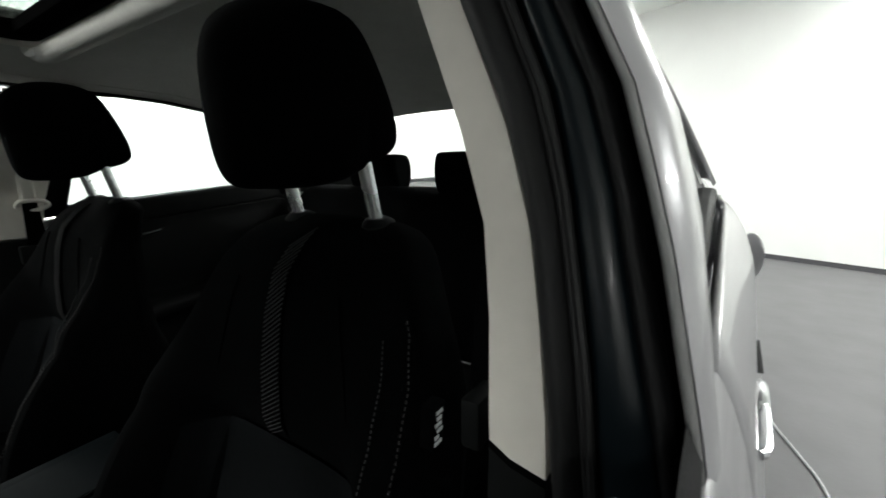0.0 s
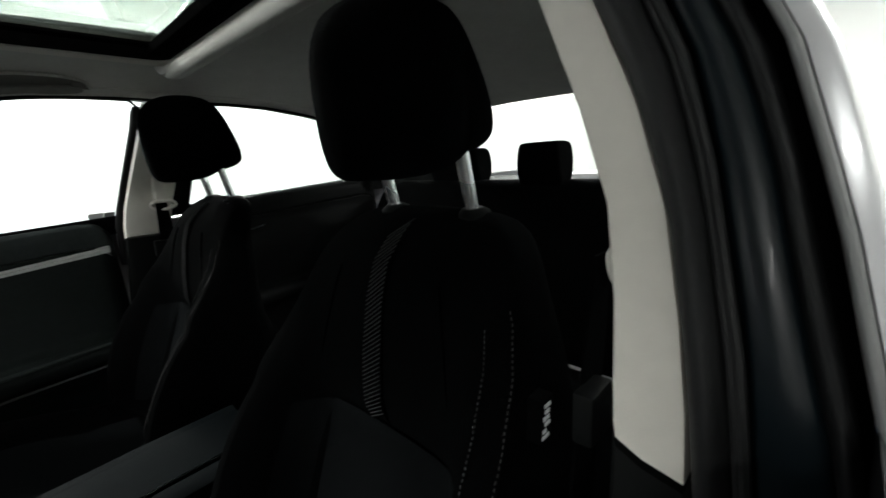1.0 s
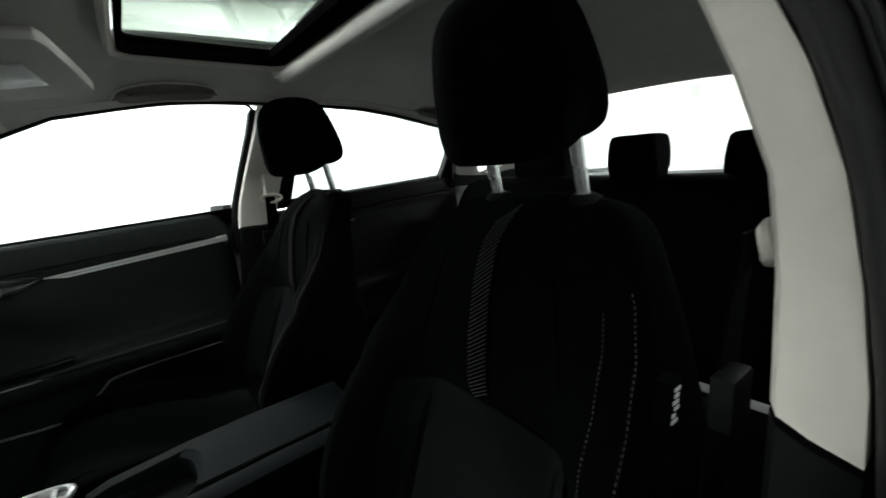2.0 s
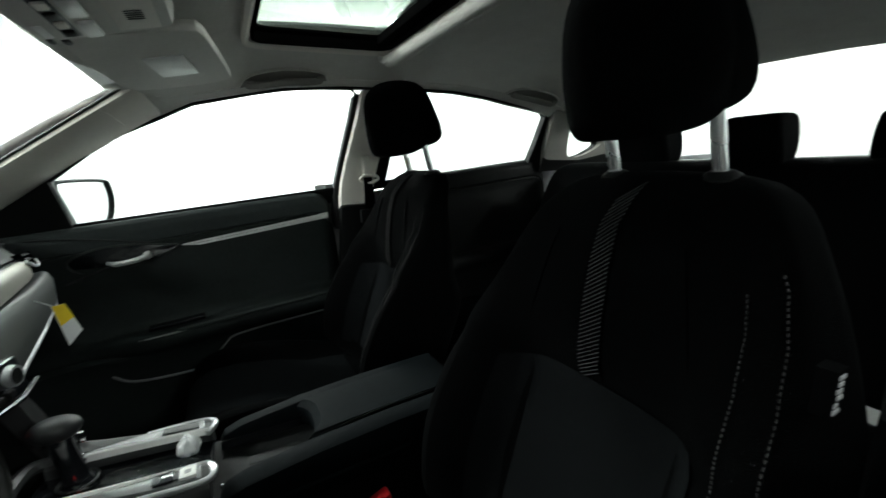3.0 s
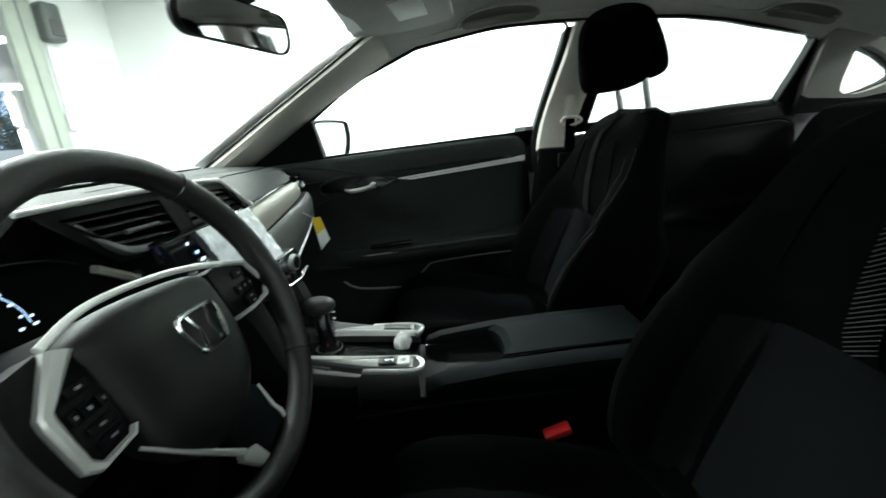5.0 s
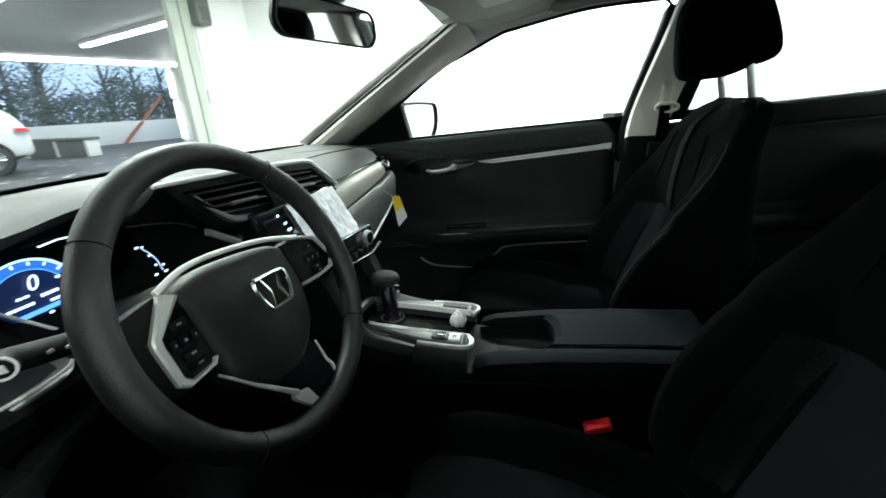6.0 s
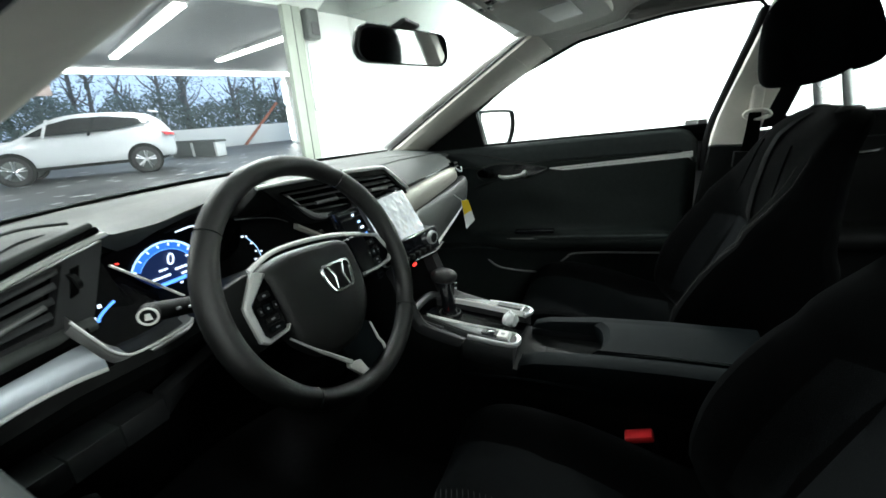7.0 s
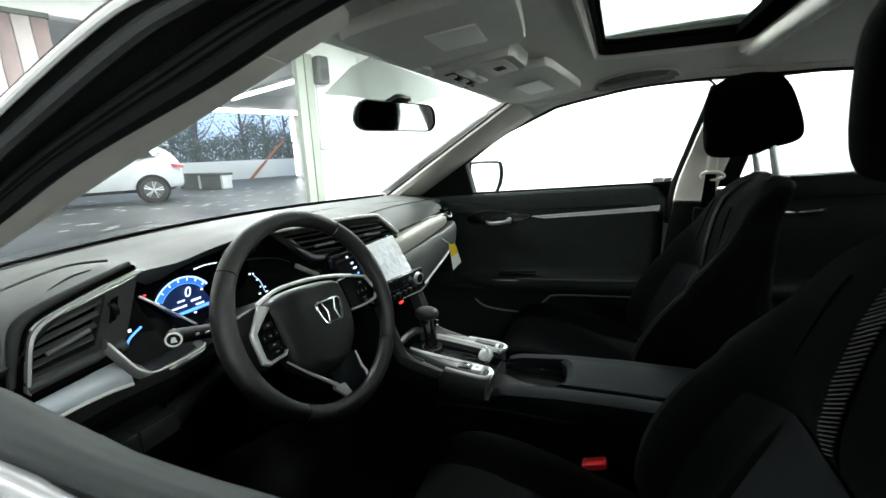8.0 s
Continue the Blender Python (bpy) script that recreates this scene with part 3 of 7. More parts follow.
        def strip_band(i, j, dy, bulge, material, name, label=""):
            rows = []
            for z in zs:
                x0, x1, y = line(z, i), line(z, j), pillar_y(z) + dy
                rows.append([V(-(x0 + (x1 - x0) * k / 8), y + bulge * math.sin(math.pi * k / 8) ** 0.7, z) for k in range(9)] + [V(-x1, y - 0.03, z), V(-x0, y - 0.03, z)])
            part(name, loft(rows), material, b, label, smooth=60)
        strip_band(0, 1, 0.001, 0.013, SEALGREY, "weatherstrip", "broad soft dark grey door seal")
        strip_band(1, 2, -0.006, 0.0, FRAMESHADE, "seal_base")
        for f, r in ((0.22, 0.0022), (0.62, 0.0030)):
            part("seal_lip", tube([V(-(line(z, 1) * (1 - f) + line(z, 2) * f), pillar_y(z) + 0.0045, z) for z in zs], r, 8), SEALGREY, b, "thin rubber lip")
        strip_band(2, 3, 0.001, 0.004, DOORFRAME, "door_frame_face", "dark glossy painted door frame")
        strip_band(3, 4, 0.000, 0.007, RUBBER, "glass_run", "rounded rubber edge of the glass run")
        strip_band(4, 5, -0.022, 0.0, FRAMESHADE, "glass_channel", "deep black glass channel")
        strip_band(5, 6, -0.001, 0.003, DOORLINE, "outer_moulding", "grey outer window moulding")
        part("outer_cover", loft([[V(-g + 0.002, y - 0.02, z), V(-g - 0.001, y - 0.003, z), V(-g - (c2 - g) * 0.6, y - 0.010, z), V(-c2 + 0.001, y - 0.03, z), V(-c2 + 0.004, y - 0.10, z), V(-c2 + 0.006, y - 0.17, z), V(-c2 + 0.04, y - 0.17, z)] for g, c2, y, z in ((line(z, 6), line(z, 7), pillar_y(z), z) for z in zs)]), SILVER, b, "pale painted pillar face", smooth=60)
    if s < 0:
        # reveal of the driver's open window along the windscreen pillar and roof rail
        inner = smoothed([(0.775, 0.92, 0.905), (0.745, 0.80, 0.985), (0.697, 0.592, 1.092), (0.675, 0.497, 1.141), (0.646, 0.368, 1.193), (0.627, 0.286, 1.23), (0.61, 0.17, 1.266), (0.60, 0.03, 1.287), (0.593, -0.14, 1.292)], 6)
        mid = smoothed([(0.80, 0.88, 0.93), (0.765, 0.77, 1.0), (0.735, 0.60, 1.10), (0.718, 0.508, 1.151), (0.691, 0.391, 1.213), (0.676, 0.33, 1.237), (0.655, 0.18, 1.281), (0.645, 0.03, 1.306), (0.64, -0.14, 1.313)], 6)
        outer = [m + (m - n).normalized() * 0.011 + V(0.004, -0.008, 0.003) for m, n in zip(mid, inner)]
        F = lambda v: V(-v.x, v.y, v.z)
        d = V(-0.01, 0.02, 0.012)
        rev = thing("window_reveal", "black sealed reveal of the open driver window", "window frame", kind="structure", at=(-0.68, 0.4, 1.2))
        part("reveal", loft([[F(n), F(n.lerp(m, 0.3) + d * 0.4), F(n.lerp(m, 0.6) + d * 0.2), F(n.lerp(m, 0.8)), F(m), F(m + d * 2), F(n + d * 2)] for n, m in zip(inner, mid)]), RUBBER, rev, "black rubber reveal")
        part("trim_seal", tube([F(n + V(0.002, 0, 0.001)) for n in inner], 0.0055, 10), RUBBER, rev, "thick black seal beside the trim")
        for t, r in ((0.15, 0.0085), (0.36, 0.0035), (0.46, 0.0035)):
            part("seal_ridge", tube([F(n.lerp(m, t)) for n, m in zip(inner, mid)], r, 8), RUBBER, rev)
        part("painted_edge", tube([F(m + V(0, -0.002, 0)) for m in mid], 0.0062, 8), GREYTRIM, rev, "grey moulding of the door frame")
        part("edge_channel", loft([[F(m), F(o), F(o + d), F(m + d)] for m, o in zip(mid, outer)]), RUBBER, rev)
        part("outer_edge", tube([F(o + V(0.001, 0, 0.001)) for o in outer], 0.0031, 8), TRIMSILVER, rev, "bright painted outer frame")
    if s > 0:
        top = [(-0.97, 1.215), (-0.93, 1.228), (-0.86, 1.248), (-0.764, 1.268), (-0.65, 1.288), (-0.515, 1.304), (-0.394, 1.309), (-0.107, 1.31), (0.07, 1.301), (0.30, 1.262), (0.395, 1.222), (0.42, 1.212)]
        rows = []
        for k in range(41):
            y = -0.97 + 1.37 * k / 40
            (e, ze), zt = liner_edge(y), lerp_table(top, y)[0] + 0.005
            xo = gx(zt) - 0.017
            rows.append([V(e - 0.02, y, ze + 0.004), V(e + 0.3 * (xo - e), y, ze - 0.001), V(e + 0.7 * (xo - e), y, (ze + 2 * zt) / 3 - 0.003), V(xo, y, zt), V(xo, y, zt + 0.012), V(e - 0.01, y, ze + 0.02)])
        tagged(part("roof_rail_trim", loft(rows), LINER, None, "grey fabric edge of the roof lining over the doors"), "", "headliner", "", "structure")
    c = thing("pillar_trim", "dark grey and black trim of the rear roof pillar", "pillar trim", "pillar trims", "structure", at=(s * 0.65, -1.2, 1.1))
    cp = [(-0.965, 1.26), (-1.15, 1.225), (-1.35, 1.14), (-1.55, 1.05), (-1.6, 1.0), (-1.3, 1.0), (-1.0, 1.0), (-0.972, 1.1)]
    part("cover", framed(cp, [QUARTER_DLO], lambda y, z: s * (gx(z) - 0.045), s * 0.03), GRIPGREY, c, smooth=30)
    low = [(-0.968, 1.0), (-0.968, 1.062), (-1.0, 1.050), (-1.10, 1.044), (-1.19, 1.040), (-1.33, 1.06), (-1.5, 1.03), (-1.5, 1.0)]
    part("lower_cover", framed(low, [], lambda y, z: s * (gx(z) - 0.049), s * 0.0035), PLASTIC, c, "black lower trim", smooth=30)
    # panes: the driver's front window is wound down
    for dlo, nm in ((FRONT_DLO, "front_window"), (REAR_DLO, "rear_window"), (QUARTER_DLO, "quarter_window")):
        if s < 0 and dlo is FRONT_DLO:
            continue
        cy, cz = sum(p[0] for p in dlo) / len(dlo), sum(p[1] for p in dlo) / len(dlo)
        big = [(cy + (y - cy) * 1.02, cz + (z - cz) * 1.03) for y, z in dlo]
        w = part(nm, framed(big, [], lambda y, z: s * (gx(z) + 0.0), s * 0.004), SKYGLASS, None, "clear side window glass of the car", smooth=0)
        w.visible_shadow = False
        tagged(w, "", "car window", "", "structure")


side(1)
side(-1)


def windscreen_line(x):
    """Far edge of the dashboard under the windscreen."""
    return 1.33 - 0.42 * x * x, 0.945


def windscreen():
    def f(u, v):
        xt, xb = -0.50 + 1.0 * u, -0.77 + 1.54 * u
        yb, zb = windscreen_line(xb)
        yt, zt = 0.452 - 0.14 * xt * xt, 1.288 - 0.04 * xt * xt
        t = V(xt, yt, zt)
        b = V(xb, yb + 0.01, zb - 0.01)
        p = t.lerp(b, v)
        return p + V(0, 0.02, 0.03) * math.sin(math.pi * v)
    w = part("windscreen", sheet(f, 16, 10, 0.0), SKYGLASS, None, "large clear sloping windscreen")
    w.visible_shadow = False
    tagged(w, "", "windscreen", "", "structure")
    band = part("windscreen_seal", sheet(lambda u, v: f(u, 0.955 + 0.045 * v) + V(0, -0.004, -0.004), 16, 1, 0.003), GLOSS, None, "black band along the windscreen's foot")
    tagged(band, "", "seal", "", "structure")

    # translucent grey patch on the glass round the mirror's foot
    def shade(u, v):
        x = -0.30 + 0.44 * u
        low = lerp_table([(-0.30, 0.01), (-0.24, 0.115), (-0.18, 0.105), (-0.11, 0.10), (-0.07, 0.155), (0.0, 0.155), (0.03, 0.105), (0.08, 0.10), (0.14, 0.02)], x)[0]
        q = 0.01 + (low + 0.03) * v
        return f((x + 0.5 + 0.27 * q) / (1.0 + 0.54 * q), q) + V(0, -0.003, -0.006)
    sp = part("windscreen_patch", sheet(shade, 44, 6, 0.0), GLASSPATCH, None, "translucent grey patch on the windscreen glass")
    sp.visible_shadow = False
    tagged(sp, "", "shade band", "", "structure")

    def r(u, v):
        t = V(-0.52 + 1.04 * u, -1.16, 1.285 - 0.05 * (2 * u - 1) ** 2)
        b = V(-0.62 + 1.24 * u, -1.78, 1.02 - 0.03 * (2 * u - 1) ** 2)
        return t.lerp(b, v) + V(0, -0.03, 0.04) * math.sin(math.pi * v)
    w = part("rear_screen", sheet(r, 12, 8, 0.0), SKYGLASS, None, "clear sloping rear window of the car")
    w.visible_shadow = False
    tagged(w, "", "rear window", "", "structure")


windscreen()


def body():
    """The painted outside of the car as far as it is seen, and the parts that close it."""
    car = thing("car_body", "silver car body with black window surrounds, standing on the concrete floor", "car", at=(0, -0.3, 0))
    levels = [(0.22, 0.825, 0.87), (0.34, 0.85, 0.90), (0.5, 0.866, 0.914), (0.60, 0.864, 0.912), (0.66, 0.855, 0.900), (0.72, 0.845, 0.884), (0.765, 0.838, 0.876), (0.80, 0.836, 0.874), (0.84, 0.830, 0.870), (0.88, 0.823, 0.862), (0.92, 0.816, 0.846), (0.95, 0.808, 0.828), (0.965, 0.803, 0.812), (0.972, 0.799, 0.804)]

    def side_x(y, z):
        """Half width of the body at a height below the belt."""
        x0, x1 = lerp_table(levels, z)
        x = x0 + (x1 - x0) * min(1.0, max(-0.3, -y / 0.9))
        x -= 0.2 * min(0.5, max(0, -0.95 - y)) ** 2 + 0.06 * max(0, -1.45 - y) + 0.10 * max(0, y - 0.9) ** 2
        return x + 0.012 * math.exp(-((y + 1.33) / 0.36) ** 2) * math.exp(-((z - 0.62) / 0.13) ** 2)

    def lip(y):
        return lerp_table([(-2.0, 1.03), (-0.95, 1.015), (-0.3, 0.985), (-0.1, 0.964), (0.4, 0.966), (0.8, 0.942), (1.0, 0.925), (2.0, 0.80)], y)[0]

    def skin(s, y0, y1, n):
        zs = [r[0] for r in levels[::-1]]

        def f(u, v):
            y = y0 + (y1 - y0) * u
            k = v * (len(zs) - 1)
            i = min(int(k), len(zs) - 2)
            z = zs[i] + (zs[i + 1] - zs[i]) * (k - i)
            return V(s * side_x(y, z), y, z + (lip(y) - 0.972) * sstep(0.6, 0.96, z))
        return sheet(f, n, len(zs) * 2 - 2, 0.0)
    for s in (1, -1):
        for nm, y0, y1 in (("front_fender", 2.0, 0.985), ("front_door_skin", 0.98, -0.195), ("rear_door_skin", -0.2, -1.035), ("rear_quarter", -1.04, -2.25)):
            d = part(nm, skin(s, y0, y1, 14), SILVER, car)
            so = d.modifiers.new("depth", "SOLIDIFY")
            so.thickness = 0.012
            if "rear_door" in nm or "front_door" in nm:
                yh = y0 - 0.50 if "rear" in nm else y0 - 0.98
                H = lambda y, out, z: V(s * (side_x(y, z) + out), y, z)
                part("handle", tube(smoothed([H(yh + 0.13, 0.0, 0.690), H(yh + 0.11, 0.009, 0.690), H(yh + 0.03, 0.010, 0.690), H(yh - 0.01, 0.009, 0.690), H(yh - 0.015, 0.0, 0.690)], 5), 0.007, 8, flat=1.5), CHROME, d, "bright door handle")
                part("handle_cap", tube([H(yh - 0.025, 0.0, 0.690), H(yh - 0.03, 0.009, 0.690), H(yh - 0.11, 0.009, 0.692), H(yh - 0.12, 0.0, 0.692)], 0.007, 8, flat=1.5), CHROME, d, "bright handle end cap")
                # dark rod stands in for the shadow at the handle cup's edge
                part("handle_shadow_line", tube([H(yh - 0.13, 0.004, 0.705), H(yh - 0.16, 0.003, 0.76)], 0.008, 6), GLOSS, d, "dark rod painted as the shadow line of the handle cup")
            if s < 0 and nm == "rear_quarter":
                flap = [V(-0.846 - 0.03 * (1 - math.cos(a)) , -1.235 - 0.012 * math.cos(a), 0.855 + 0.066 * math.sin(a)) for a in [math.tau * k / 20 for k in range(20)]]
                part("fuel_flap", prism(flap, (0, -0.006, 0), (0, 0.006, 0), 0.004), SILVER, d, "open round fuel flap")
                part("fuel_recess", prism([V(-0.862, -1.17 + 0.05 * math.cos(a), 0.862 + 0.045 * math.sin(a)) for a in [math.tau * k / 16 for k in range(16)]], (0, 0, 0), (-0.006, 0, 0)), GLOSS, d, "dark fuel filler recess")
    # roof outside
    def top(u, v):
        y = 0.48 - v * 1.66
        e, ze = liner_edge(y)
        x = (2 * u - 1) * (e + 0.045)
        return V(x, y, liner_mid(y) + 0.062 - (liner_mid(y) - ze + 0.03) * abs(2 * u - 1) ** 2.6)

    def open_roof(u, v):
        y = 0.48 - v * 1.66
        return SR[0] - 0.01 < y < SR[1] + 0.01 and abs(2 * u - 1) < 0.6
    part("roof", sheet(top, 40, 60, 0.0, open_roof), SILVER, car, "silver outer roof skin").modifiers.new("depth", "SOLIDIFY").thickness = 0.01
    # bonnet and boot lid
    def bonnet(u, v):
        x = -0.80 + 1.6 * u
        return V(x, 1.36 - 0.42 * x * x * 0.9 + v * 0.75, 0.915 - 0.16 * v ** 1.5 - 0.05 * (2 * u - 1) ** 2)
    part("bonnet", sheet(bonnet, 16, 10, 0.012), SILVER, car)

    def boot(u, v):
        x = -0.66 + 1.32 * u
        return V(x, -1.80 - v * 0.45, 1.01 - 0.02 * v - 0.03 * (2 * u - 1) ** 2 + 0.02 * sstep(0.8, 1, v))
    def nose(u, v):
        x = -0.80 + 1.6 * u
        return V(x, 2.10 - 0.40 * x * x * 0.9 + 0.06 * math.sin(math.pi * v), 0.745 - 0.05 * (2 * u - 1) ** 2 - 0.50 * v)
    part("front_bumper", sheet(nose, 16, 8, 0.012), SILVER, car)

    def tail(u, v):
        x = -0.80 + 1.6 * u
        return V(x, -2.25 + 0.12 * x * x - 0.05 * math.sin(math.pi * v), 0.98 - 0.03 * (2 * u - 1) ** 2 - 0.70 * v)
    part("rear_panel", sheet(tail, 16, 10, 0.012), SILVER, car)
    part("boot_lid", sheet(boot, 12, 8, 0.012), SILVER, car)
    for s in (1, -1):
        part("cant_rail", loft([[V(s * (gx(z) + dx), y, z + dz) for dx, dz in ((0.012, 0), (0.02, 0.01), (-0.01, 0.03), (-0.04, 0.035))] for y, z in (SIDE_OUT[:13] if s > 0 else SIDE_OUT[7:13])], closed=False, cap=False), SILVER, car).modifiers.new("depth", "SOLIDIFY").thickness = 0.006
        # wheels
        for y in (1.37, -1.33):
            w = part("wheel", tube([V(s * (0.79 + 0.10 * k / 4), y, 0.32) for k in range(5)], [0.30, 0.318, 0.318, 0.318, 0.30], 32), TYRE, car)
            part("rim", tube([V(s * 0.80, y, 0.32), V(s * 0.893, y, 0.32)], [0.2, 0.215], 24), ALLOY, w)
    return car


body()

# cabin floor
tagged(part("cabin_floor", join(rbox((-0.72, -1.3, 0.22), (0.72, 1.25, 0.27), 0.01), rbox((-0.74, -1.3, 0.22), (-0.70, 1.2, 0.42), 0.01), rbox((0.70, -1.3, 0.22), (0.74, 1.2, 0.42), 0.01), rbox((-0.74, 1.2, 0.25), (0.74, 1.25, 0.9), 0.01)), CARPET, None, "black carpeted floor of the cabin"), "", "car floor", "", "structure")


# ---- door panels ----
DOOR_PROFILE = [(0.783, -0.06), (0.786, -0.03), (0.7865, -0.016), (0.786, -0.007), (0.783, -0.0015), (0.777, 0.0015), (0.762, 0.002), (0.747, -0.001), (0.737, -0.010), (0.730, -0.03), (0.728, -0.062), (0.731, -0.075), (0.731, -0.10), (0.728, -0.115), (0.712, -0.19), (0.700, -0.27), (0.692, -0.305), (0.672, -0.318), (0.640, -0.322), (0.628, -0.33), (0.626, -0.345), (0.634, -0.36), (0.668, -0.372), (0.684, -0.40), (0.69, -0.47), (0.688, -0.60), (0.70, -0.66)]


def door_panel(s, y0, y1, rear=False):
    where = "rear door" if rear else "front door"
    ob = thing("door_panel", f"black moulded inner panel of the car's {where}", "door panel", "door panels", at=(s * 0.72, (y0 + y1) / 2, 0.7))
    n = 24

    def f(u, v):
        y = y0 + (y1 - y0) * u
        k = v * (len(DOOR_PROFILE) - 1)
        i = min(int(k), len(DOOR_PROFILE) - 2)
        (xa, za), (xb, zb) = DOOR_PROFILE[i], DOOR_PROFILE[i + 1]
        x, dz = xa + (xb - xa) * (k - i), za + (zb - za) * (k - i)
        end = max(0, min(1, (min(y0, y1) + 0.07 - y) / 0.07))
        z = belt(y) + dz - 0.055 * (1 - math.sqrt(1 - min(0.98, end) ** 2))
        if s < 0 and not rear and x < 0.785:
            x += lerp_table([(-0.06, 0.02), (0.0, 0.014), (0.3, 0.016), (0.36, 0.014), (0.52, -0.002), (0.57, -0.008), (0.8, -0.02)], y)[0] * sstep(0.785, 0.745, x)
        edge = max(sstep(0.6, 0.95, y) if not rear else 0, 0)
        x += (0.0) - edge * 0.03
        arm = 1 - (sstep(0.50, 0.66, y) if not rear else 0)
        if 0.60 < x < 0.70 and -0.37 < dz < -0.30:
            x = 0.69 + (x - 0.69) * arm
        return V(s * x, y, z)
    cutv = 10.5 / (len(DOOR_PROFILE) - 1)
    # rear doors take the blacker plastic to put their shade into the colour
    part("belt_pad", sheet(lambda u, v: f(u, v * cutv), n * 2, 42, 0.0), PLASTIC if rear else BELTPAD, ob, "upper ledge with the rear door's shade in its black" if rear else "soft grey upper pad", smooth=80).modifiers.new("depth", "SOLIDIFY").thickness = 0.008
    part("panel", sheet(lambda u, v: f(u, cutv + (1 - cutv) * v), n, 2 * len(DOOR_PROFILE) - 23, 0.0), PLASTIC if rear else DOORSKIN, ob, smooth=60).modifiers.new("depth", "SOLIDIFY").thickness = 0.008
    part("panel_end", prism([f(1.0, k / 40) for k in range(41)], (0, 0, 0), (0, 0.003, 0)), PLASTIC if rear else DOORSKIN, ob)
    return ob, f


def strip(s, ob, rows, w, t, material, name, label=""):
    """A tapered trim strip: rows of y, x, z, half height."""
    rings = [[V(s * (x + 0.004), y, z - h), V(s * (x - t), y, z - h * 0.85), V(s * (x - t), y, z - h * 0.1), V(s * (x - t * 0.55), y, z), V(s * (x - t), y, z + h * 0.1), V(s * (x - t), y, z + h * 0.85), V(s * (x + 0.004), y, z + h)] for y, x, z, h in rows]
    return part(name, loft(rings), material, ob, label, smooth=25)


for s in (1, -1):
    d, f = door_panel(s, 1.0, -0.06)
    so = 0.0 if s > 0 else 0.015
    part("window_slot", loft([[V(s * 0.7872, y, belt(y) - 0.005), V(s * 0.796, y, belt(y) - 0.024), V(s * 0.796, y, belt(y) - 0.05), V(s * 0.787, y, belt(y) - 0.05)] for y in (0.95, 0.6, 0.3, 0.0, -0.2)]), RUBBER, d, "black slot of the window glass")
    if s > 0:
        strip(s, d, [(0.392, 0.728 + so, 0.873, 0.001), (0.345, 0.728 + so, 0.873, 0.008), (0.15, 0.727 + so, 0.893, 0.009), (-0.047, 0.726 + so, 0.914, 0.010)], 0, 0.006, TRIMSILVER, "trim_strip", "satin silver trim strip")
    if s > 0:
        # handle bowl and lever
        bowl = smoothed([(s * 0.732, 0.60, 0.870), (s * 0.732, 0.55, 0.880), (s * 0.73, 0.48, 0.875), (s * 0.73, 0.44, 0.86), (s * 0.729, 0.47, 0.835), (s * 0.729, 0.55, 0.825), (s * 0.731, 0.60, 0.845)], 4, True)
        leaf = [(0.66, 0.862), (0.60, 0.888), (0.52, 0.892), (0.44, 0.882), (0.40, 0.872), (0.47, 0.842), (0.56, 0.822), (0.64, 0.828)]
        leaf = [(p.x, p.y) for p in smoothed([(y, z, 0) for y, z in leaf], 4, True)]
        part("handle_bowl", prism([V(s * 0.7215, y, z) for y, z in leaf], (s * 0.01, 0, 0), (-s * 0.002, 0, 0), 0.001), GLOSS, d, "black leaf-shaped handle recess")
        part("bowl_rim", tube([V(s * 0.7195, y, z) for y, z in leaf], 0.003, 6, loop=True), SOFT, d)
        lever = part("handle", tube(smoothed([(s * 0.722, 0.575, 0.845), (s * 0.708, 0.555, 0.842), (s * 0.700, 0.52, 0.846), (s * 0.700, 0.49, 0.852), (s * 0.715, 0.475, 0.858)], 5), [0.005] * 4 + [0.0065] * 13 + [0.010] * 4, 8, flat=1.3), TRIMSILVER, d, "chrome inner door handle")
        part("panel_line", tube(smoothed([(s * 0.7275, 0.745, 0.930), (s * 0.7265, 0.653, 0.923), (s * 0.726, 0.542, 0.905), (s * 0.726, 0.40, 0.873)], 5), 0.003, 6), SURROUND, d, "moulded line over the handle")
        part("panel_line", tube(smoothed([(s * 0.711, 0.672, 0.802), (s * 0.720, 0.578, 0.833), (s * 0.724, 0.466, 0.851), (s * 0.726, 0.37, 0.865)], 5), 0.003, 6), SURROUND, d, "moulded line under the handle")
        part("armrest_trim", tube(smoothed([(s * 0.664, 0.58, 0.622), (s * 0.630, 0.525, 0.631), (s * 0.624, 0.47, 0.636), (s * 0.624, 0.41, 0.640)], 5), 0.0032, 6), DARKSATIN, d, "thin grey armrest edge")
        part("armrest_pad", tube(smoothed([(s * 0.628, 0.41, 0.644), (s * 0.624, 0.40, 0.646), (s * 0.624, 0.06, 0.668), (s * 0.632, -0.03, 0.672)], 5), 0.006, 8), BELTPAD, d, "soft edge of the armrest")
        part("armrest_line", tube(smoothed([(s * 0.626, 0.40, 0.632), (s * 0.625, 0.20, 0.644), (s * 0.627, 0.0, 0.656)], 5), 0.0016, 6), DOORLINE, d, "thin line under the armrest")
        part("switch_panel", prism([V(s * 0.655, 0.50, 0.652), V(s * 0.655, 0.36, 0.662), V(s * 0.632, 0.36, 0.66), V(s * 0.632, 0.50, 0.65)], (0, 0, 0), (0, 0, 0.012), 0.003), GLOSS, d, "black window switch panel")
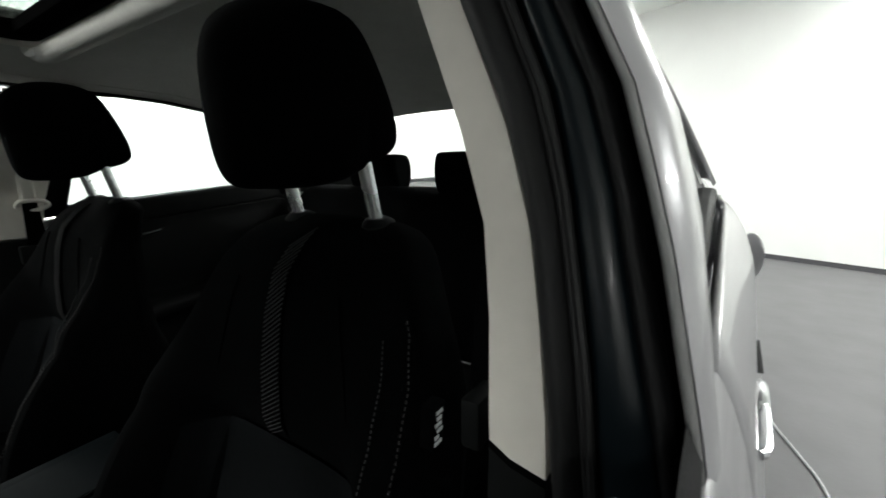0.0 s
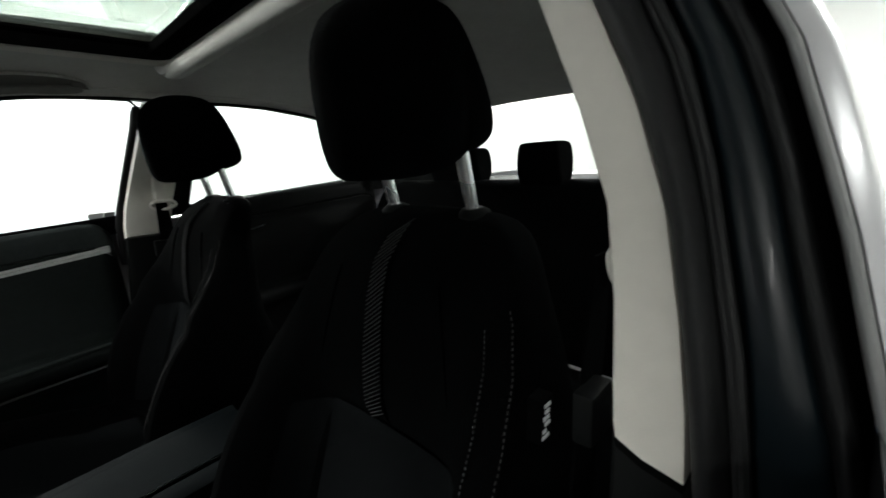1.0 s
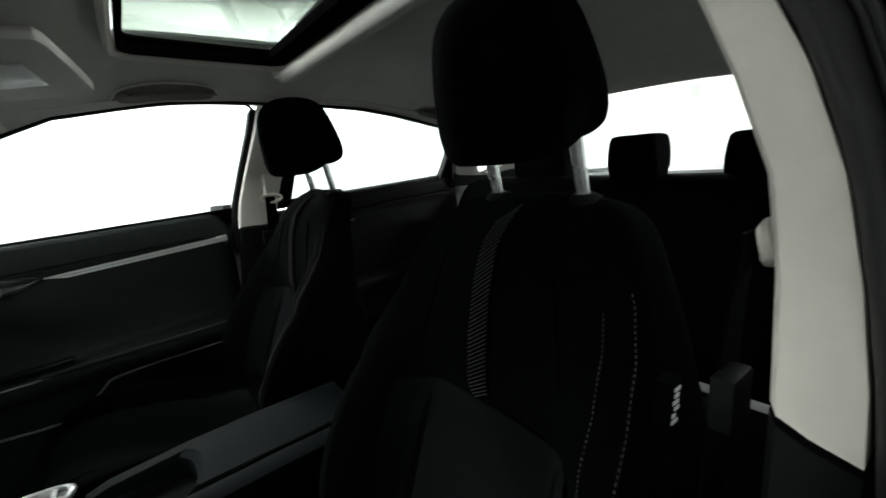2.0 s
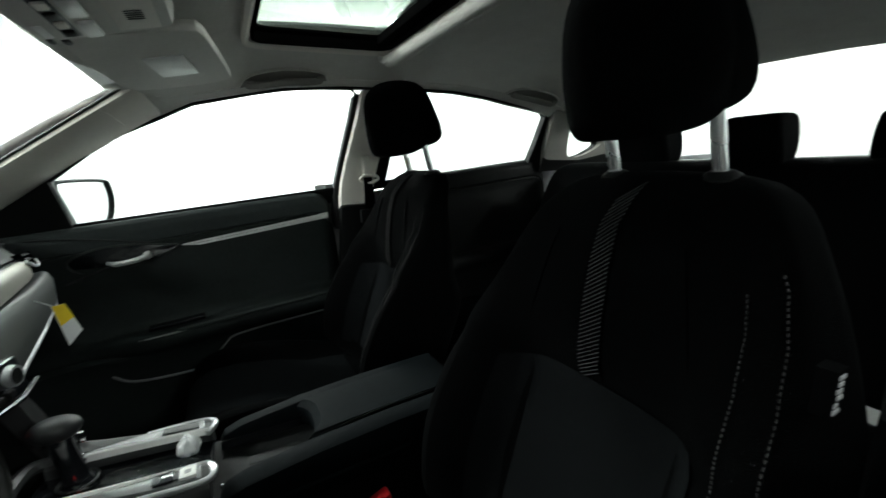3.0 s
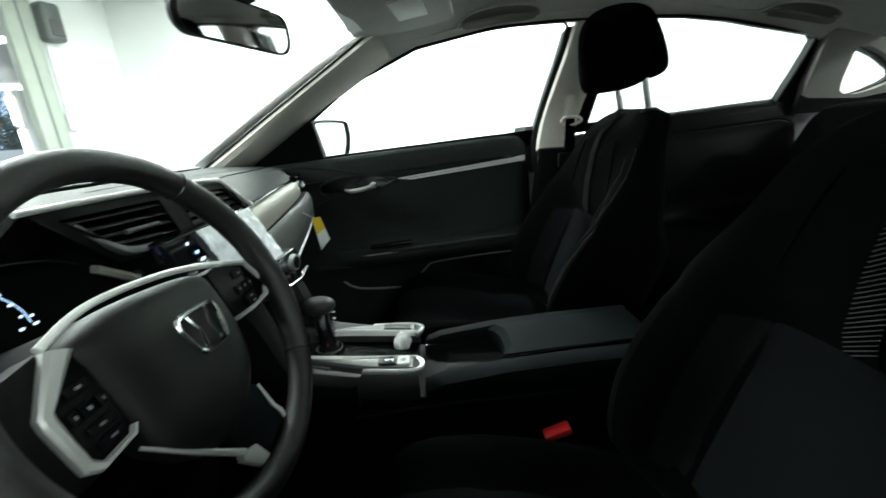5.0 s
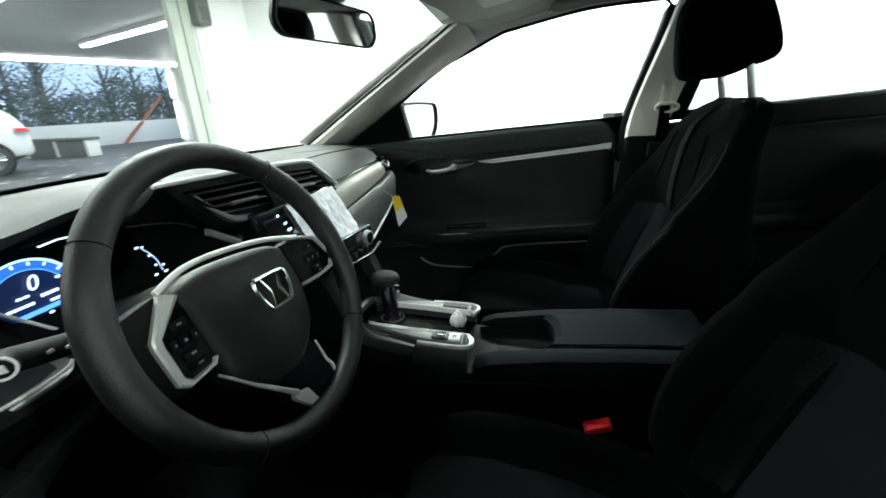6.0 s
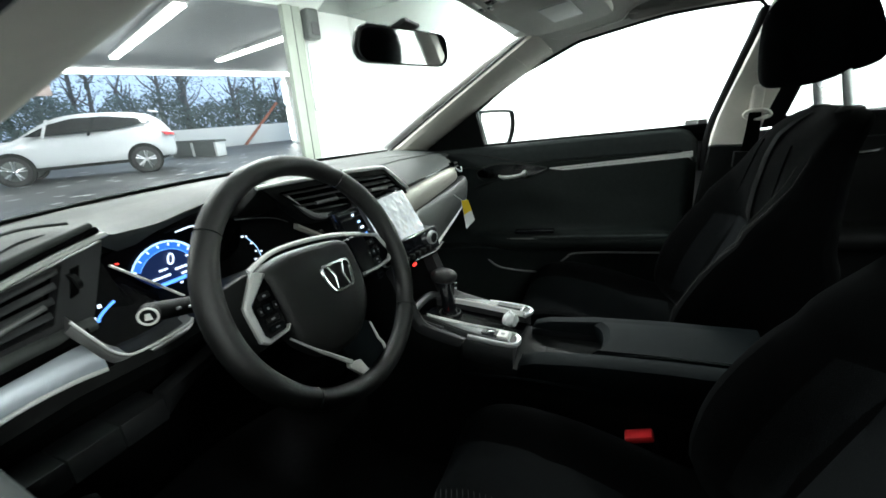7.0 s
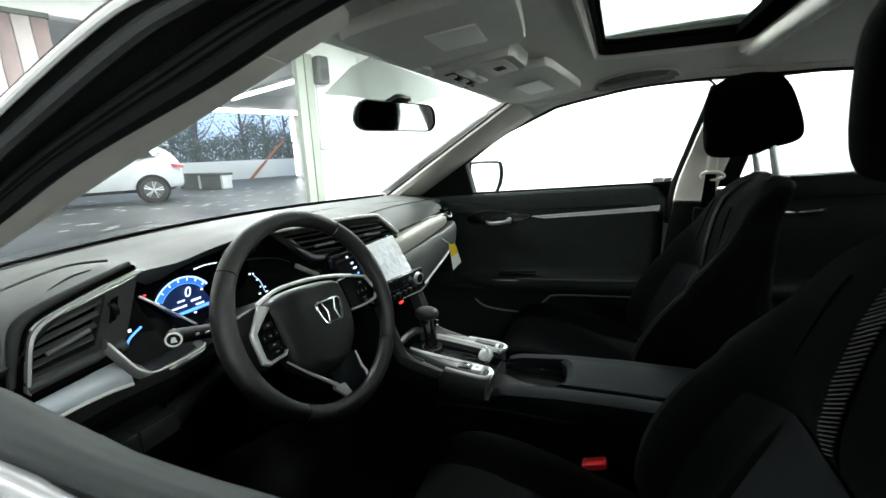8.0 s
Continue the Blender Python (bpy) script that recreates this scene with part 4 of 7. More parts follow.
        part("pocket", tube(smoothed([(s * 0.684, 0.62, 0.53), (s * 0.66, 0.56, 0.505), (s * 0.655, 0.42, 0.50), (s * 0.656, 0.37, 0.508), (s * 0.650, 0.32, 0.565), (s * 0.650, 0.27, 0.588), (s * 0.652, 0.02, 0.606)], 5), 0.004, 6), DOORLINE, d, "rim of the door pocket")
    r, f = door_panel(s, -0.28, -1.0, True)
    if s > 0:
        part("handle", tube(smoothed([(s * 0.722, -0.40, 0.905), (s * 0.705, -0.43, 0.908), (s * 0.703, -0.47, 0.914), (s * 0.718, -0.49, 0.918)], 4), 0.006, 8, flat=1.4), CHROME, r, "chrome inner door handle")
    # mirror sail in the front corner of the window
    sail = [(0.64, 0.95), (0.655, 1.078), (0.72, 1.04), (0.89, 0.935)]
    tagged(part("mirror_sail", framed(sail, [], lambda y, z: s * (gx(z) - 0.03), s * 0.03), PLASTIC, None, "black triangular corner cover of the door window", smooth=20), "", "trim", "", "structure")

# ---- seats ----
BACK_LINE = [(0.0, -0.055), (0.2, -0.098), (0.4, -0.140), (0.49, -0.156), (0.53, -0.148), (0.56, -0.1435), (0.67, -0.147), (0.8, -0.159), (0.885, -0.174), (0.94, -0.202), (0.97, -0.226), (1.0, -0.255)]
BACK_SHAPE = [(0.0, 0.235, 0.10, 0.11), (0.2, 0.255, 0.128, 0.12), (0.35, 0.26, 0.122, 0.12), (0.46, 0.26, 0.102, 0.12), (0.56, 0.254, 0.066, 0.115), (0.64, 0.246, 0.036, 0.11), (0.74, 0.231, 0.006, 0.105),
              (0.82, 0.216, -0.006, 0.10), (0.9, 0.192, -0.008, 0.085), (0.95, 0.172, -0.006, 0.07), (0.98, 0.148, -0.004, 0.055), (1.0, 0.11, -0.004, 0.035)]


def back_point(xc, s, a, front, depth=0.0):
    """A point of a front seat's backrest: s up from 0 to 1, a across from -1 to 1."""
    w, b, th = lerp_table(BACK_SHAPE, s)
    line = V(0, lerp_table(BACK_LINE, s)[0], 0.50 + 0.555 * s)
    n = V(0, 0.96, 0.28)
    m = abs(a)
    if front:
        d = b * sstep(0.42, 0.80, m) - (b + min(0.05, th * 0.5)) * sstep(0.86, 1.0, m) ** 1.6 + 0.006 * (1 - m * m)
    else:
        d = -th * (1 - 0.35 * m ** 4) + (0.02 if m >= 0.99 else 0)
    return V(xc + a * w, 0, 0) + line + n * (d + depth)


def seat(xc, dy, label, tag, cushion_z):
    ob = thing("front_seat", label, "car seat", "front seats", at=(xc, dy + 0.1, 0.27))
    lift = Matrix.Translation((0, dy, 0))
    fa = [-1, -0.97, -0.92, -0.86, -0.78, -0.68, -0.56, -0.42, -0.25, -0.08, 0.08, 0.25, 0.42, 0.56, 0.68, 0.78, 0.86, 0.92, 0.97, 1]
    ba = [0.9, 0.6, 0.2, -0.2, -0.6, -0.9]
    rings = []
    for s in (0, 0.08, 0.18, 0.28, 0.38, 0.45, 0.49, 0.53, 0.57, 0.64, 0.72, 0.80, 0.87, 0.93, 0.97, 1.0):
        rings.append([back_point(xc, s, a, True) for a in fa] + [back_point(xc, s, a, False) for a in ba])
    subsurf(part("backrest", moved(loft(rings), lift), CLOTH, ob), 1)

    # lighter dome-shaped insert low on the backrest
    def ins(u, v):
        a = -0.60 + 1.20 * u
        top = 0.516 - 0.050 * abs(a / 0.60) ** 3
        return back_point(xc, 0.05 + (top - 0.05) * v, a, True, 0.0085)
    part("insert", moved(sheet(ins, 16, 12, 0.0), lift), INSERT, ob, "lighter grey mesh insert")
    # ribbed stripe up the middle
    part("stripe", moved(sheet(lambda u, v: back_point(xc, 0.515 + 0.465 * v, -0.035 + 0.14 * u, True, 0.002), 2, 24), lift), CLOTH, ob)
    bars = []
    for k in range(42):
        s0 = 0.505 + 0.435 * k / 42
        p = [back_point(xc, s0 + 0.04 * (1 - t), -0.035 + 0.14 * t, True, 0.0035) for t in (0, 0.5, 1)]
        bars.append(tube(p, 0.001, 4))
    rib = part("ribs", moved(join(*bars), lift), STRIPE, ob, "grey diagonal ribs of the stripe")
    rib["kind"] = "stuff"
    for a in (-0.60, 0.60):
        part("seam", moved(tube([back_point(xc, 0.12 + 0.74 * k / 20, a * (1 - 0.25 * k / 20), True, 0.0015) for k in range(21)], 0.0018, 5), lift), CLOTH, ob)
    for a, lo, hi in ((-0.72, 0.16, 0.80), (-0.86, 0.16, 0.84)):
        st = [tube([back_point(xc, s0, a, True, 0.002), back_point(xc, s0 + 0.005, a, True, 0.002)], 0.001, 4) for s0 in [lo + (hi - lo) * k / 74 for k in range(75)]]
        q = part("stitching", moved(join(*st), lift), PIPING, ob, "row of grey stitches")
        q["kind"] = "stuff"
    # cushion
    rings = []
    for y, w, zt, bol in ((-0.12, 0.20, 0.51, 0.01), (-0.02, 0.215, 0.522, 0.025), (0.1, 0.218, 0.54, 0.038), (0.2, 0.222, 0.562, 0.042), (0.29, 0.228, 0.574, 0.036), (0.35, 0.228, 0.572, 0.030), (0.395, 0.222, 0.555, 0.020), (0.42, 0.22, 0.515, 0.008)):
        top = []
        for a in fa:
            m = abs(a)
            z = zt + bol * sstep(0.45, 0.8, m) - (bol + 0.05) * sstep(0.86, 1.0, m) ** 1.5
            top.append(V(xc + a * w, y, z))
        zb = 0.40 if y < 0.4 else 0.42
        rings.append(top + [V(xc + a * w * 0.97, y, zb) for a in ba])
    low = lift @ Matrix.Translation((0, 0, cushion_z))
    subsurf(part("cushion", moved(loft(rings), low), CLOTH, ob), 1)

    def cush(u, v):
        a = -0.5 + 1.0 * u
        y = 0.0 + 0.405 * v
        zt, _ = lerp_table([(-0.02, 0.522, 0), (0.1, 0.54, 0), (0.2, 0.562, 0), (0.29, 0.574, 0), (0.35, 0.572, 0), (0.395, 0.555, 0), (0.42, 0.515, 0)], y)
        return V(xc + a * 0.235, y, zt + 0.038 * sstep(0.45, 0.8, abs(a)) + 0.004)
    part("cushion_insert", moved(sheet(cush, 10, 16), low), INSERT, ob, "lighter grey mesh insert")
    rows = []
    for k in range(16):
        u = k / 16
        rows.append(tube([V(*(cush(0.435 + 0.13 * t, 0.62 + 0.36 * u + 0.03 * t))) + V(0, 0, 0.001) for t in (0, 0.5, 1)], 0.001, 4))
    if tag:
        q = part("cushion_ribs", moved(join(*rows), low), STRIPE, ob, "grey diagonal ribs of the cushion stripe")
        q["kind"] = "stuff"
    part("base", moved(rbox((xc - 0.22, -0.12, 0.30), (xc + 0.22, 0.36, 0.44), 0.03, 3), lift), PLASTIC, ob, "black plastic seat base")
    for x in (-0.18, 0.18):
        part("rail", moved(rbox((xc + x - 0.02, -0.18, 0.27), (xc + x + 0.02, 0.36, 0.305), 0.005), lift), GLOSS, ob)
    # headrest
    prof = [(-0.103, 1.13), (-0.098, 1.19), (-0.100, 1.24), (-0.125, 1.273), (-0.17, 1.285), (-0.235, 1.265), (-0.272, 1.205), (-0.292, 1.145), (-0.272, 1.122), (-0.21, 1.11), (-0.15, 1.093), (-0.115, 1.098)]
    prof = [(p.x, p.y) for p in smoothed([(y, z, 0) for y, z in prof], 2, True)]
    cy, cz = -0.19, 1.185
    rings = []
    for a in (-1.0, -0.97, -0.9, -0.75, -0.5, -0.2, 0.2, 0.5, 0.75, 0.9, 0.97, 1.0):
        k = {1.0: 0.55, 0.97: 0.76, 0.9: 0.90, 0.75: 0.965}.get(abs(a), 1.0)
        rings.append([V(xc - 0.002 + a * 0.0948 * (1.0 - 0.20 * sstep(1.17, 1.30, z) - 0.12 * sstep(1.15, 1.08, z)), cy + (y - cy) * k - 0.08 * a * a * sstep(-0.30, -0.10, y), cz + (z - cz) * k) for y, z in prof])
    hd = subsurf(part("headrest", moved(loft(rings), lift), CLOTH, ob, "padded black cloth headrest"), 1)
    for i, x in enumerate((-0.074, 0.071)):
        notched = i == 1
        part("post", moved(tube([V(xc + x, -0.255, 1.02), V(xc + x, -0.225, 1.15)], 0.0085, 14), lift), POSTMETAL, hd, "chrome headrest post")
        if notched:
            for k in range(5):
                q = V(xc + x + 0.005, -0.2475 + 0.0028 * k, 1.064 + 0.012 * k)
                part("notch", moved(rbox(q + V(-0.005, -0.0085, -0.0025), q + V(0.0035, 0.0085, 0.0025), 0.001, 1), lift), GLOSS, hd)
        part("post_collar", moved(tube([V(xc + x, -0.2535, 1.030), V(xc + x, -0.2505, 1.047), V(xc + x, -0.250, 1.053)], [0.022, 0.021, 0.013], 16, flat=1.25), lift), PLASTIC, hd, "black collar of the post")
    if tag:
        tx = xc - 0.2335
        t = part("airbag_tag", prism([V(tx, -0.133, 0.912), V(tx, -0.129, 0.874), V(tx, -0.146, 0.873), V(tx, -0.150, 0.913)], (0.012, 0, 0), (-0.002, 0, 0)), CLOTH, ob, "small black label with white print")
        for k, (o, w) in enumerate(((0.0, 0.9), (0.0, 0.5), (0.3, 0.7), (0.0, 0.8), (0.2, 0.6), (0.1, 0.8))):
            z0, y0 = 0.877 + 0.0056 * k, -0.1315 - 0.010 * o - 0.0006 * k
            part("print_bar", rbox((tx - 0.0028, y0 - 0.012 * w, z0), (tx - 0.0021, y0, z0 + 0.0034), 0), PAPER, t)
    return ob


seat(-0.37, 0.0, "black cloth driver seat with a grey ribbed stripe", True, -0.028)
seat(0.367, 0.006, "black cloth passenger seat with a grey ribbed stripe", False, -0.018)


def rear_bench():
    ob = thing("rear_bench", "black cloth rear bench seat with headrests", "car seat", at=(0, -0.9, 0.3))
    rings = []
    for x in (-0.68, -0.64, -0.5, -0.34, -0.15, 0, 0.15, 0.34, 0.5, 0.64, 0.68):
        e = 0.03 if abs(x) > 0.66 else 0
        b = 0.03 * (1 - math.cos(x / 0.34 * math.pi)) / 2
        rings.append([V(x, -0.80 + e - 0.0 * b, 0.50), V(x, -0.86 - b * 0.6, 0.70), V(x, -0.93 - b * 0.6, 0.90), V(x, -0.98, 1.0 - e), V(x, -1.02, 1.035 - e), V(x, -1.10, 1.035 - e), V(x, -1.14, 1.0 - e), V(x, -1.10, 0.5)])
    subsurf(part("backrest", loft(rings), CLOTH, ob), 2)
    rings = []
    for x in (-0.68, -0.62, -0.34, 0, 0.34, 0.62, 0.68):
        e = 0.03 if abs(x) > 0.66 else 0
        rings.append([V(x, -0.36, 0.40), V(x, -0.36, 0.52 - e), V(x, -0.42, 0.565 - e), V(x, -0.6, 0.55 - e), V(x, -0.86, 0.53 - e), V(x, -0.9, 0.40)])
    subsurf(part("cushion", loft(rings), CLOTH, ob), 2)
    for x, w, zt, yc in ((-0.43, 0.12, 1.135, -1.08), (-0.096, 0.076, 1.147, -1.03), (0.29, 0.12, 1.145, -1.08)):
        rings = []
        for a in (-1, -0.93, -0.7, 0, 0.7, 0.93, 1):
            k = {1: 0.86, 0.93: 0.98}.get(abs(a), 1)
            rings.append([V(x + a * w * (1 - 0.10 * sstep(-0.02, 0.05, dz)), yc + dy * k, zt - 0.05 + dz * k) for dy, dz in ((0.048, -0.09), (0.052, 0.0), (0.050, 0.045), (0.040, 0.053), (-0.035, 0.053), (-0.050, 0.045), (-0.055, 0), (-0.045, -0.09))])
        subsurf(part("headrest", loft(rings), CLOTH, ob), 1)
    return ob


rear_bench()
tagged(part("parcel_shelf", sheet(lambda u, v: V(-0.62 + 1.24 * u, -1.12 - 0.66 * v, 1.0 + 0.01 * v), 8, 8, 0.02), PLASTIC, None, "dark parcel shelf behind the rear seat"), "", "parcel shelf", "", "structure")

# ---- dashboard ----
DASH = [  # x, then y and z of: brow, face top, face mid, face low, knee
    (-0.74, 0.735, 0.895, 0.755, 0.885, 0.765, 0.87, 0.76, 0.80, 0.86, 0.60),
    (-0.665, 0.738, 0.912, 0.762, 0.90, 0.77, 0.875, 0.75, 0.80, 0.85, 0.58),
    (-0.645, 0.740, 0.936, 0.765, 0.925, 0.775, 0.88, 0.75, 0.80, 0.85, 0.58),
    (-0.625, 0.744, 0.947, 0.77, 0.935, 0.78, 0.885, 0.75, 0.80, 0.85, 0.58),
    (-0.58, 0.759, 0.960, 0.785, 0.948, 0.785, 0.89, 0.745, 0.80, 0.845, 0.57),
    (-0.49, 0.790, 0.976, 0.815, 0.96, 0.79, 0.90, 0.735, 0.80, 0.84, 0.56),
    (-0.47, 0.798, 0.966, 0.83, 0.93, 0.85, 0.90, 0.74, 0.80, 0.84, 0.56),
    (-0.41, 0.79, 0.966, 0.86, 0.95, 0.87, 0.90, 0.74, 0.80, 0.83, 0.57),
    (-0.36, 0.785, 0.976, 0.86, 0.965, 0.87, 0.90, 0.74, 0.80, 0.82, 0.58),
    (-0.28, 0.77, 0.988, 0.85, 0.97, 0.86, 0.90, 0.73, 0.79, 0.80, 0.58),
    (-0.20, 0.75, 0.984, 0.77, 0.965, 0.74, 0.90, 0.69, 0.79, 0.74, 0.60),
    (-0.14, 0.72, 0.978, 0.73, 0.96, 0.70, 0.90, 0.65, 0.78, 0.68, 0.60),
    (0.0, 0.70, 0.972, 0.71, 0.955, 0.68, 0.90, 0.63, 0.78, 0.66, 0.60),
    (0.11, 0.70, 0.965, 0.72, 0.945, 0.67, 0.90, 0.62, 0.78, 0.68, 0.60),
    (0.17, 0.75, 0.955, 0.76, 0.945, 0.70, 0.87, 0.655, 0.79, 0.78, 0.58),
    (0.35, 0.76, 0.952, 0.77, 0.94, 0.70, 0.875, 0.655, 0.80, 0.80, 0.56),
    (0.55, 0.74, 0.948, 0.76, 0.935, 0.70, 0.885, 0.67, 0.82, 0.82, 0.56),
    (0.66, 0.75, 0.94, 0.76, 0.93, 0.73, 0.88, 0.72, 0.83, 0.84, 0.56),
    (0.74, 0.78, 0.935, 0.785, 0.92, 0.78, 0.87, 0.78, 0.82, 0.86, 0.56),
]


def dashboard():
    ob = thing("dashboard", "dark grey soft-touch dashboard with air vents and silver trim", "dashboard", at=(0, 0.9, 0.8))
    top_rings, face_rings = [], []
    for k in range(61):
        x = -0.74 + 1.48 * k / 60
        yb, zb, y1, z1, y2, z2, y3, z3, y4, z4 = lerp_table(DASH, x)
        yw, zw = windscreen_line(x)
        hood = sstep(0.2, 0.0, abs(x + 0.36))
        top_rings.append([V(x, yw - 0.01, zw - 0.012), V(x, yw - 0.06, zw - 0.002), V(x, (yw * 2 + yb) / 3, zw + 0.008 + 0.01 * hood), V(x, (yw + 2 * yb) / 3, (zw + 2 * zb) / 3 + 0.008), V(x, yb + 0.03, zb + 0.001), V(x, yb, zb - 0.004), V(x, yb + 0.004, zb - 0.014 - 0.016 * math.exp(-((x + 0.46) / 0.03) ** 2))])
        face_rings.append([V(x, yb + 0.006, zb - 0.012), V(x, y1, z1), V(x, y2, z2), V(x, y3, z3), V(x, y3 + 0.004, z3 - 0.02), V(x, y4, z4), V(x, y4 + 0.1, z4 - 0.12)])
    part("top_pad", loft(top_rings, closed=False, cap=False), SOFT, ob, "dark grey soft upper pad").modifiers.new("depth", "SOLIDIFY").thickness = 0.004
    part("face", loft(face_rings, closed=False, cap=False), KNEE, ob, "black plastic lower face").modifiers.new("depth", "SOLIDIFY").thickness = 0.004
    return ob


dash = dashboard()


def slats(parent, corners, n, material, depth=0.035, tab=True, tab_at=0.5):
    """Air vent blades within a four-cornered frame: corners top left, top right, bottom right, bottom left as seen."""
    tl, tr, br, bl = [Vector(c) for c in corners]
    into = (tr - tl).cross(bl - tl).normalized()
    if into.y < 0:
        into = -into
    # the vent's inner shade is put into the black of well and walls
    part("vent_well", prism([tl + into * depth, tr + into * depth, br + into * depth, bl + into * depth], (0, 0, 0), into * 0.004), FRAMESHADE, parent, "black plate with the vent's inner shade in its colour")
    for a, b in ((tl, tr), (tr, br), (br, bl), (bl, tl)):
        part("vent_wall", prism([a, b, b + into * depth, a + into * depth], (0, 0, 0), (a - (tl + br) / 2).normalized() * 0.002), FRAMESHADE, parent)
    for k in range(n):
        t = (k + 0.5) / n
        a, b = tl.lerp(bl, t), tr.lerp(br, t)
        d = into * depth * 0.3
        up = (tl - bl).normalized()
        part("vent_blade", prism([a + into * 0.002, b + into * 0.002, b + d + up * 0.006, a + d + up * 0.006], up * -0.0013, up * 0.0013, 0.0005, 1), material, parent)
    if tab:
        c = tl.lerp(bl, tab_at).lerp(tr.lerp(br, tab_at), 0.5)
        w = (tr - tl).normalized()
        part("vent_tab", tube([c - w * 0.026 - into * 0.004, c + w * 0.026 - into * 0.004], 0.0034, 8), DARKSATIN, parent, "grey vent tab")


def plate(parent, outer, hole, into, material, name, label=""):
    """A flat frame between an outer and an inner loop of four or more corners each, equally many."""
    o, h = [Vector(p) for p in outer], [Vector(p) for p in hole]
    into = Vector(into)
    part(name, loft([[a, b, b + into, a + into] for a, b in zip(o, h)], loop=True), material, parent, label, smooth=25)


def vents():
    # driver's outer vent
    tl, tr, br, bl = V(-0.640, 0.745, 0.936), V(-0.557, 0.748, 0.954), V(-0.584, 0.744, 0.892), V(-0.655, 0.741, 0.886)
    plate(dash, [V(-0.650, 0.743, 0.938), V(-0.507, 0.752, 0.968), V(-0.549, 0.740, 0.878), V(-0.663, 0.737, 0.874)], [tl, tr, br, bl], (0, 0.016, 0), SURROUND, "outer_vent_frame", "grey surround of the air vent")
    part("vent_ledge", loft([[V(x, y - 0.001, z + 0.004), V(x, y - 0.007, z - 0.002), V(x, y - 0.008, z - 0.008), V(x, y - 0.002, z - 0.013), V(x, y + 0.014, z - 0.013), V(x, y + 0.014, z + 0.004)] for x, y, z in ((-0.664, 0.738, 0.877), (-0.61, 0.740, 0.880), (-0.549, 0.740, 0.882))]), VENTGREY, dash, "soft grey ledge under the vent", smooth=60)
    part("vent_side", prism([V(-0.507, 0.752, 0.968), V(-0.549, 0.740, 0.878), V(-0.54, 0.79, 0.86), V(-0.495, 0.80, 0.955)], (0, 0, 0), (-0.004, 0.002, 0)), SURROUND, dash)
    brow = smoothed([(-0.666, 0.737, 0.868), (-0.658, 0.739, 0.900), (-0.650, 0.741, 0.927), (-0.640, 0.743, 0.941), (-0.622, 0.745, 0.950), (-0.575, 0.749, 0.962), (-0.502, 0.755, 0.977)], 5)
    part("vent_chrome", loft([[p + V(0, 0.004, 0), p + V(0, -0.005, 0.001), p + V(0.002, -0.0062, -0.0025), p + V(0.0038, -0.003, -0.0045), p + V(0.0035, 0.004, -0.004)] for p in brow]), WHEELSILVER, dash, "broad bright strip round the vent", smooth=50)
    # black rod draws the shadow line between pad and bright strip
    part("brow_shadow_gap", tube([p + V(-0.0035, 0.004, 0.0045) for p in brow], 0.0042, 8), FRAMESHADE, dash, "black rod standing in for the shadow line over the strip")
    part("brow_edge", tube([p + V(-0.009, 0.004, 0.0115) for p in brow], [0.004 + 0.003 * math.sin(math.pi * k / (len(brow) - 1)) for k in range(len(brow))], 10), SOFT, dash, "rolled edge of the pad over the vent")
    slats(dash, [tl, tr, br, bl], 4, GREYTRIM, 0.026, True, 0.62)
    part("wheel_slot", prism([V(-0.551, 0.7455, 0.947), V(-0.541, 0.7465, 0.949), V(-0.552, 0.7425, 0.918), V(-0.562, 0.7415, 0.915)], (0, 0.001, 0), (0, -0.0015, 0), 0.0006), FRAMESHADE, dash, "black slot of the thumb wheel")
    part("vent_wheel", tube([V(-0.5545, 0.749, 0.931), V(-0.5485, 0.750, 0.932)], 0.0115, 18), PLASTIC, dash, "black thumb wheel")
    # black strip stands in for the dark gap below the ledge
    part("vent_gap", loft([[V(x, y, z + 0.008), V(x, y - 0.004, z), V(x, y, z - 0.008), V(x, y + 0.02, z - 0.008), V(x, y + 0.02, z + 0.008)] for x, y, z in ((-0.73, 0.737, 0.858), (-0.665, 0.736, 0.861), (-0.60, 0.734, 0.867), (-0.56, 0.732, 0.870))]), FRAMESHADE, dash, "black strip standing in for the shaded gap under the vent")
    # silver strip under it, leaning up to the windscreen
    part("silver_panel", loft([[V(x, y + 0.034, z + h), V(x, y + 0.020, z + h * 0.8), V(x, y + 0.009, z + h * 0.4), V(x, y + 0.002, z - h * 0.1), V(x, y - 0.003, z - h * 0.6), V(x, y - 0.005, z - h * 1.15), V(x, y + 0.03, z - h * 1.15)] for x, y, z, h in ((-0.72, 0.735, 0.842, 0.024), (-0.64, 0.73, 0.850, 0.022), (-0.59, 0.725, 0.854, 0.021), (-0.562, 0.72, 0.852, 0.020))]), COOLSATIN, dash, "satin silver dash panel", smooth=60)
    part("silver_line", tube(smoothed([(-0.73, 0.724, 0.815), (-0.649, 0.719, 0.829), (-0.60, 0.714, 0.832), (-0.565, 0.711, 0.829)], 4), 0.0028, 8), TRIMSILVER, dash, "bright line under the panel")
    part("under_panel", loft([[V(x, y, z + 0.014), V(x, y - 0.006, z), V(x, y + 0.005, z - 0.02), V(x, y + 0.05, z - 0.028), V(x, y + 0.05, z + 0.012)] for x, y, z in ((-0.72, 0.727, 0.800), (-0.60, 0.716, 0.815), (-0.50, 0.70, 0.818), (-0.44, 0.69, 0.83))]), PLASTIC, dash)
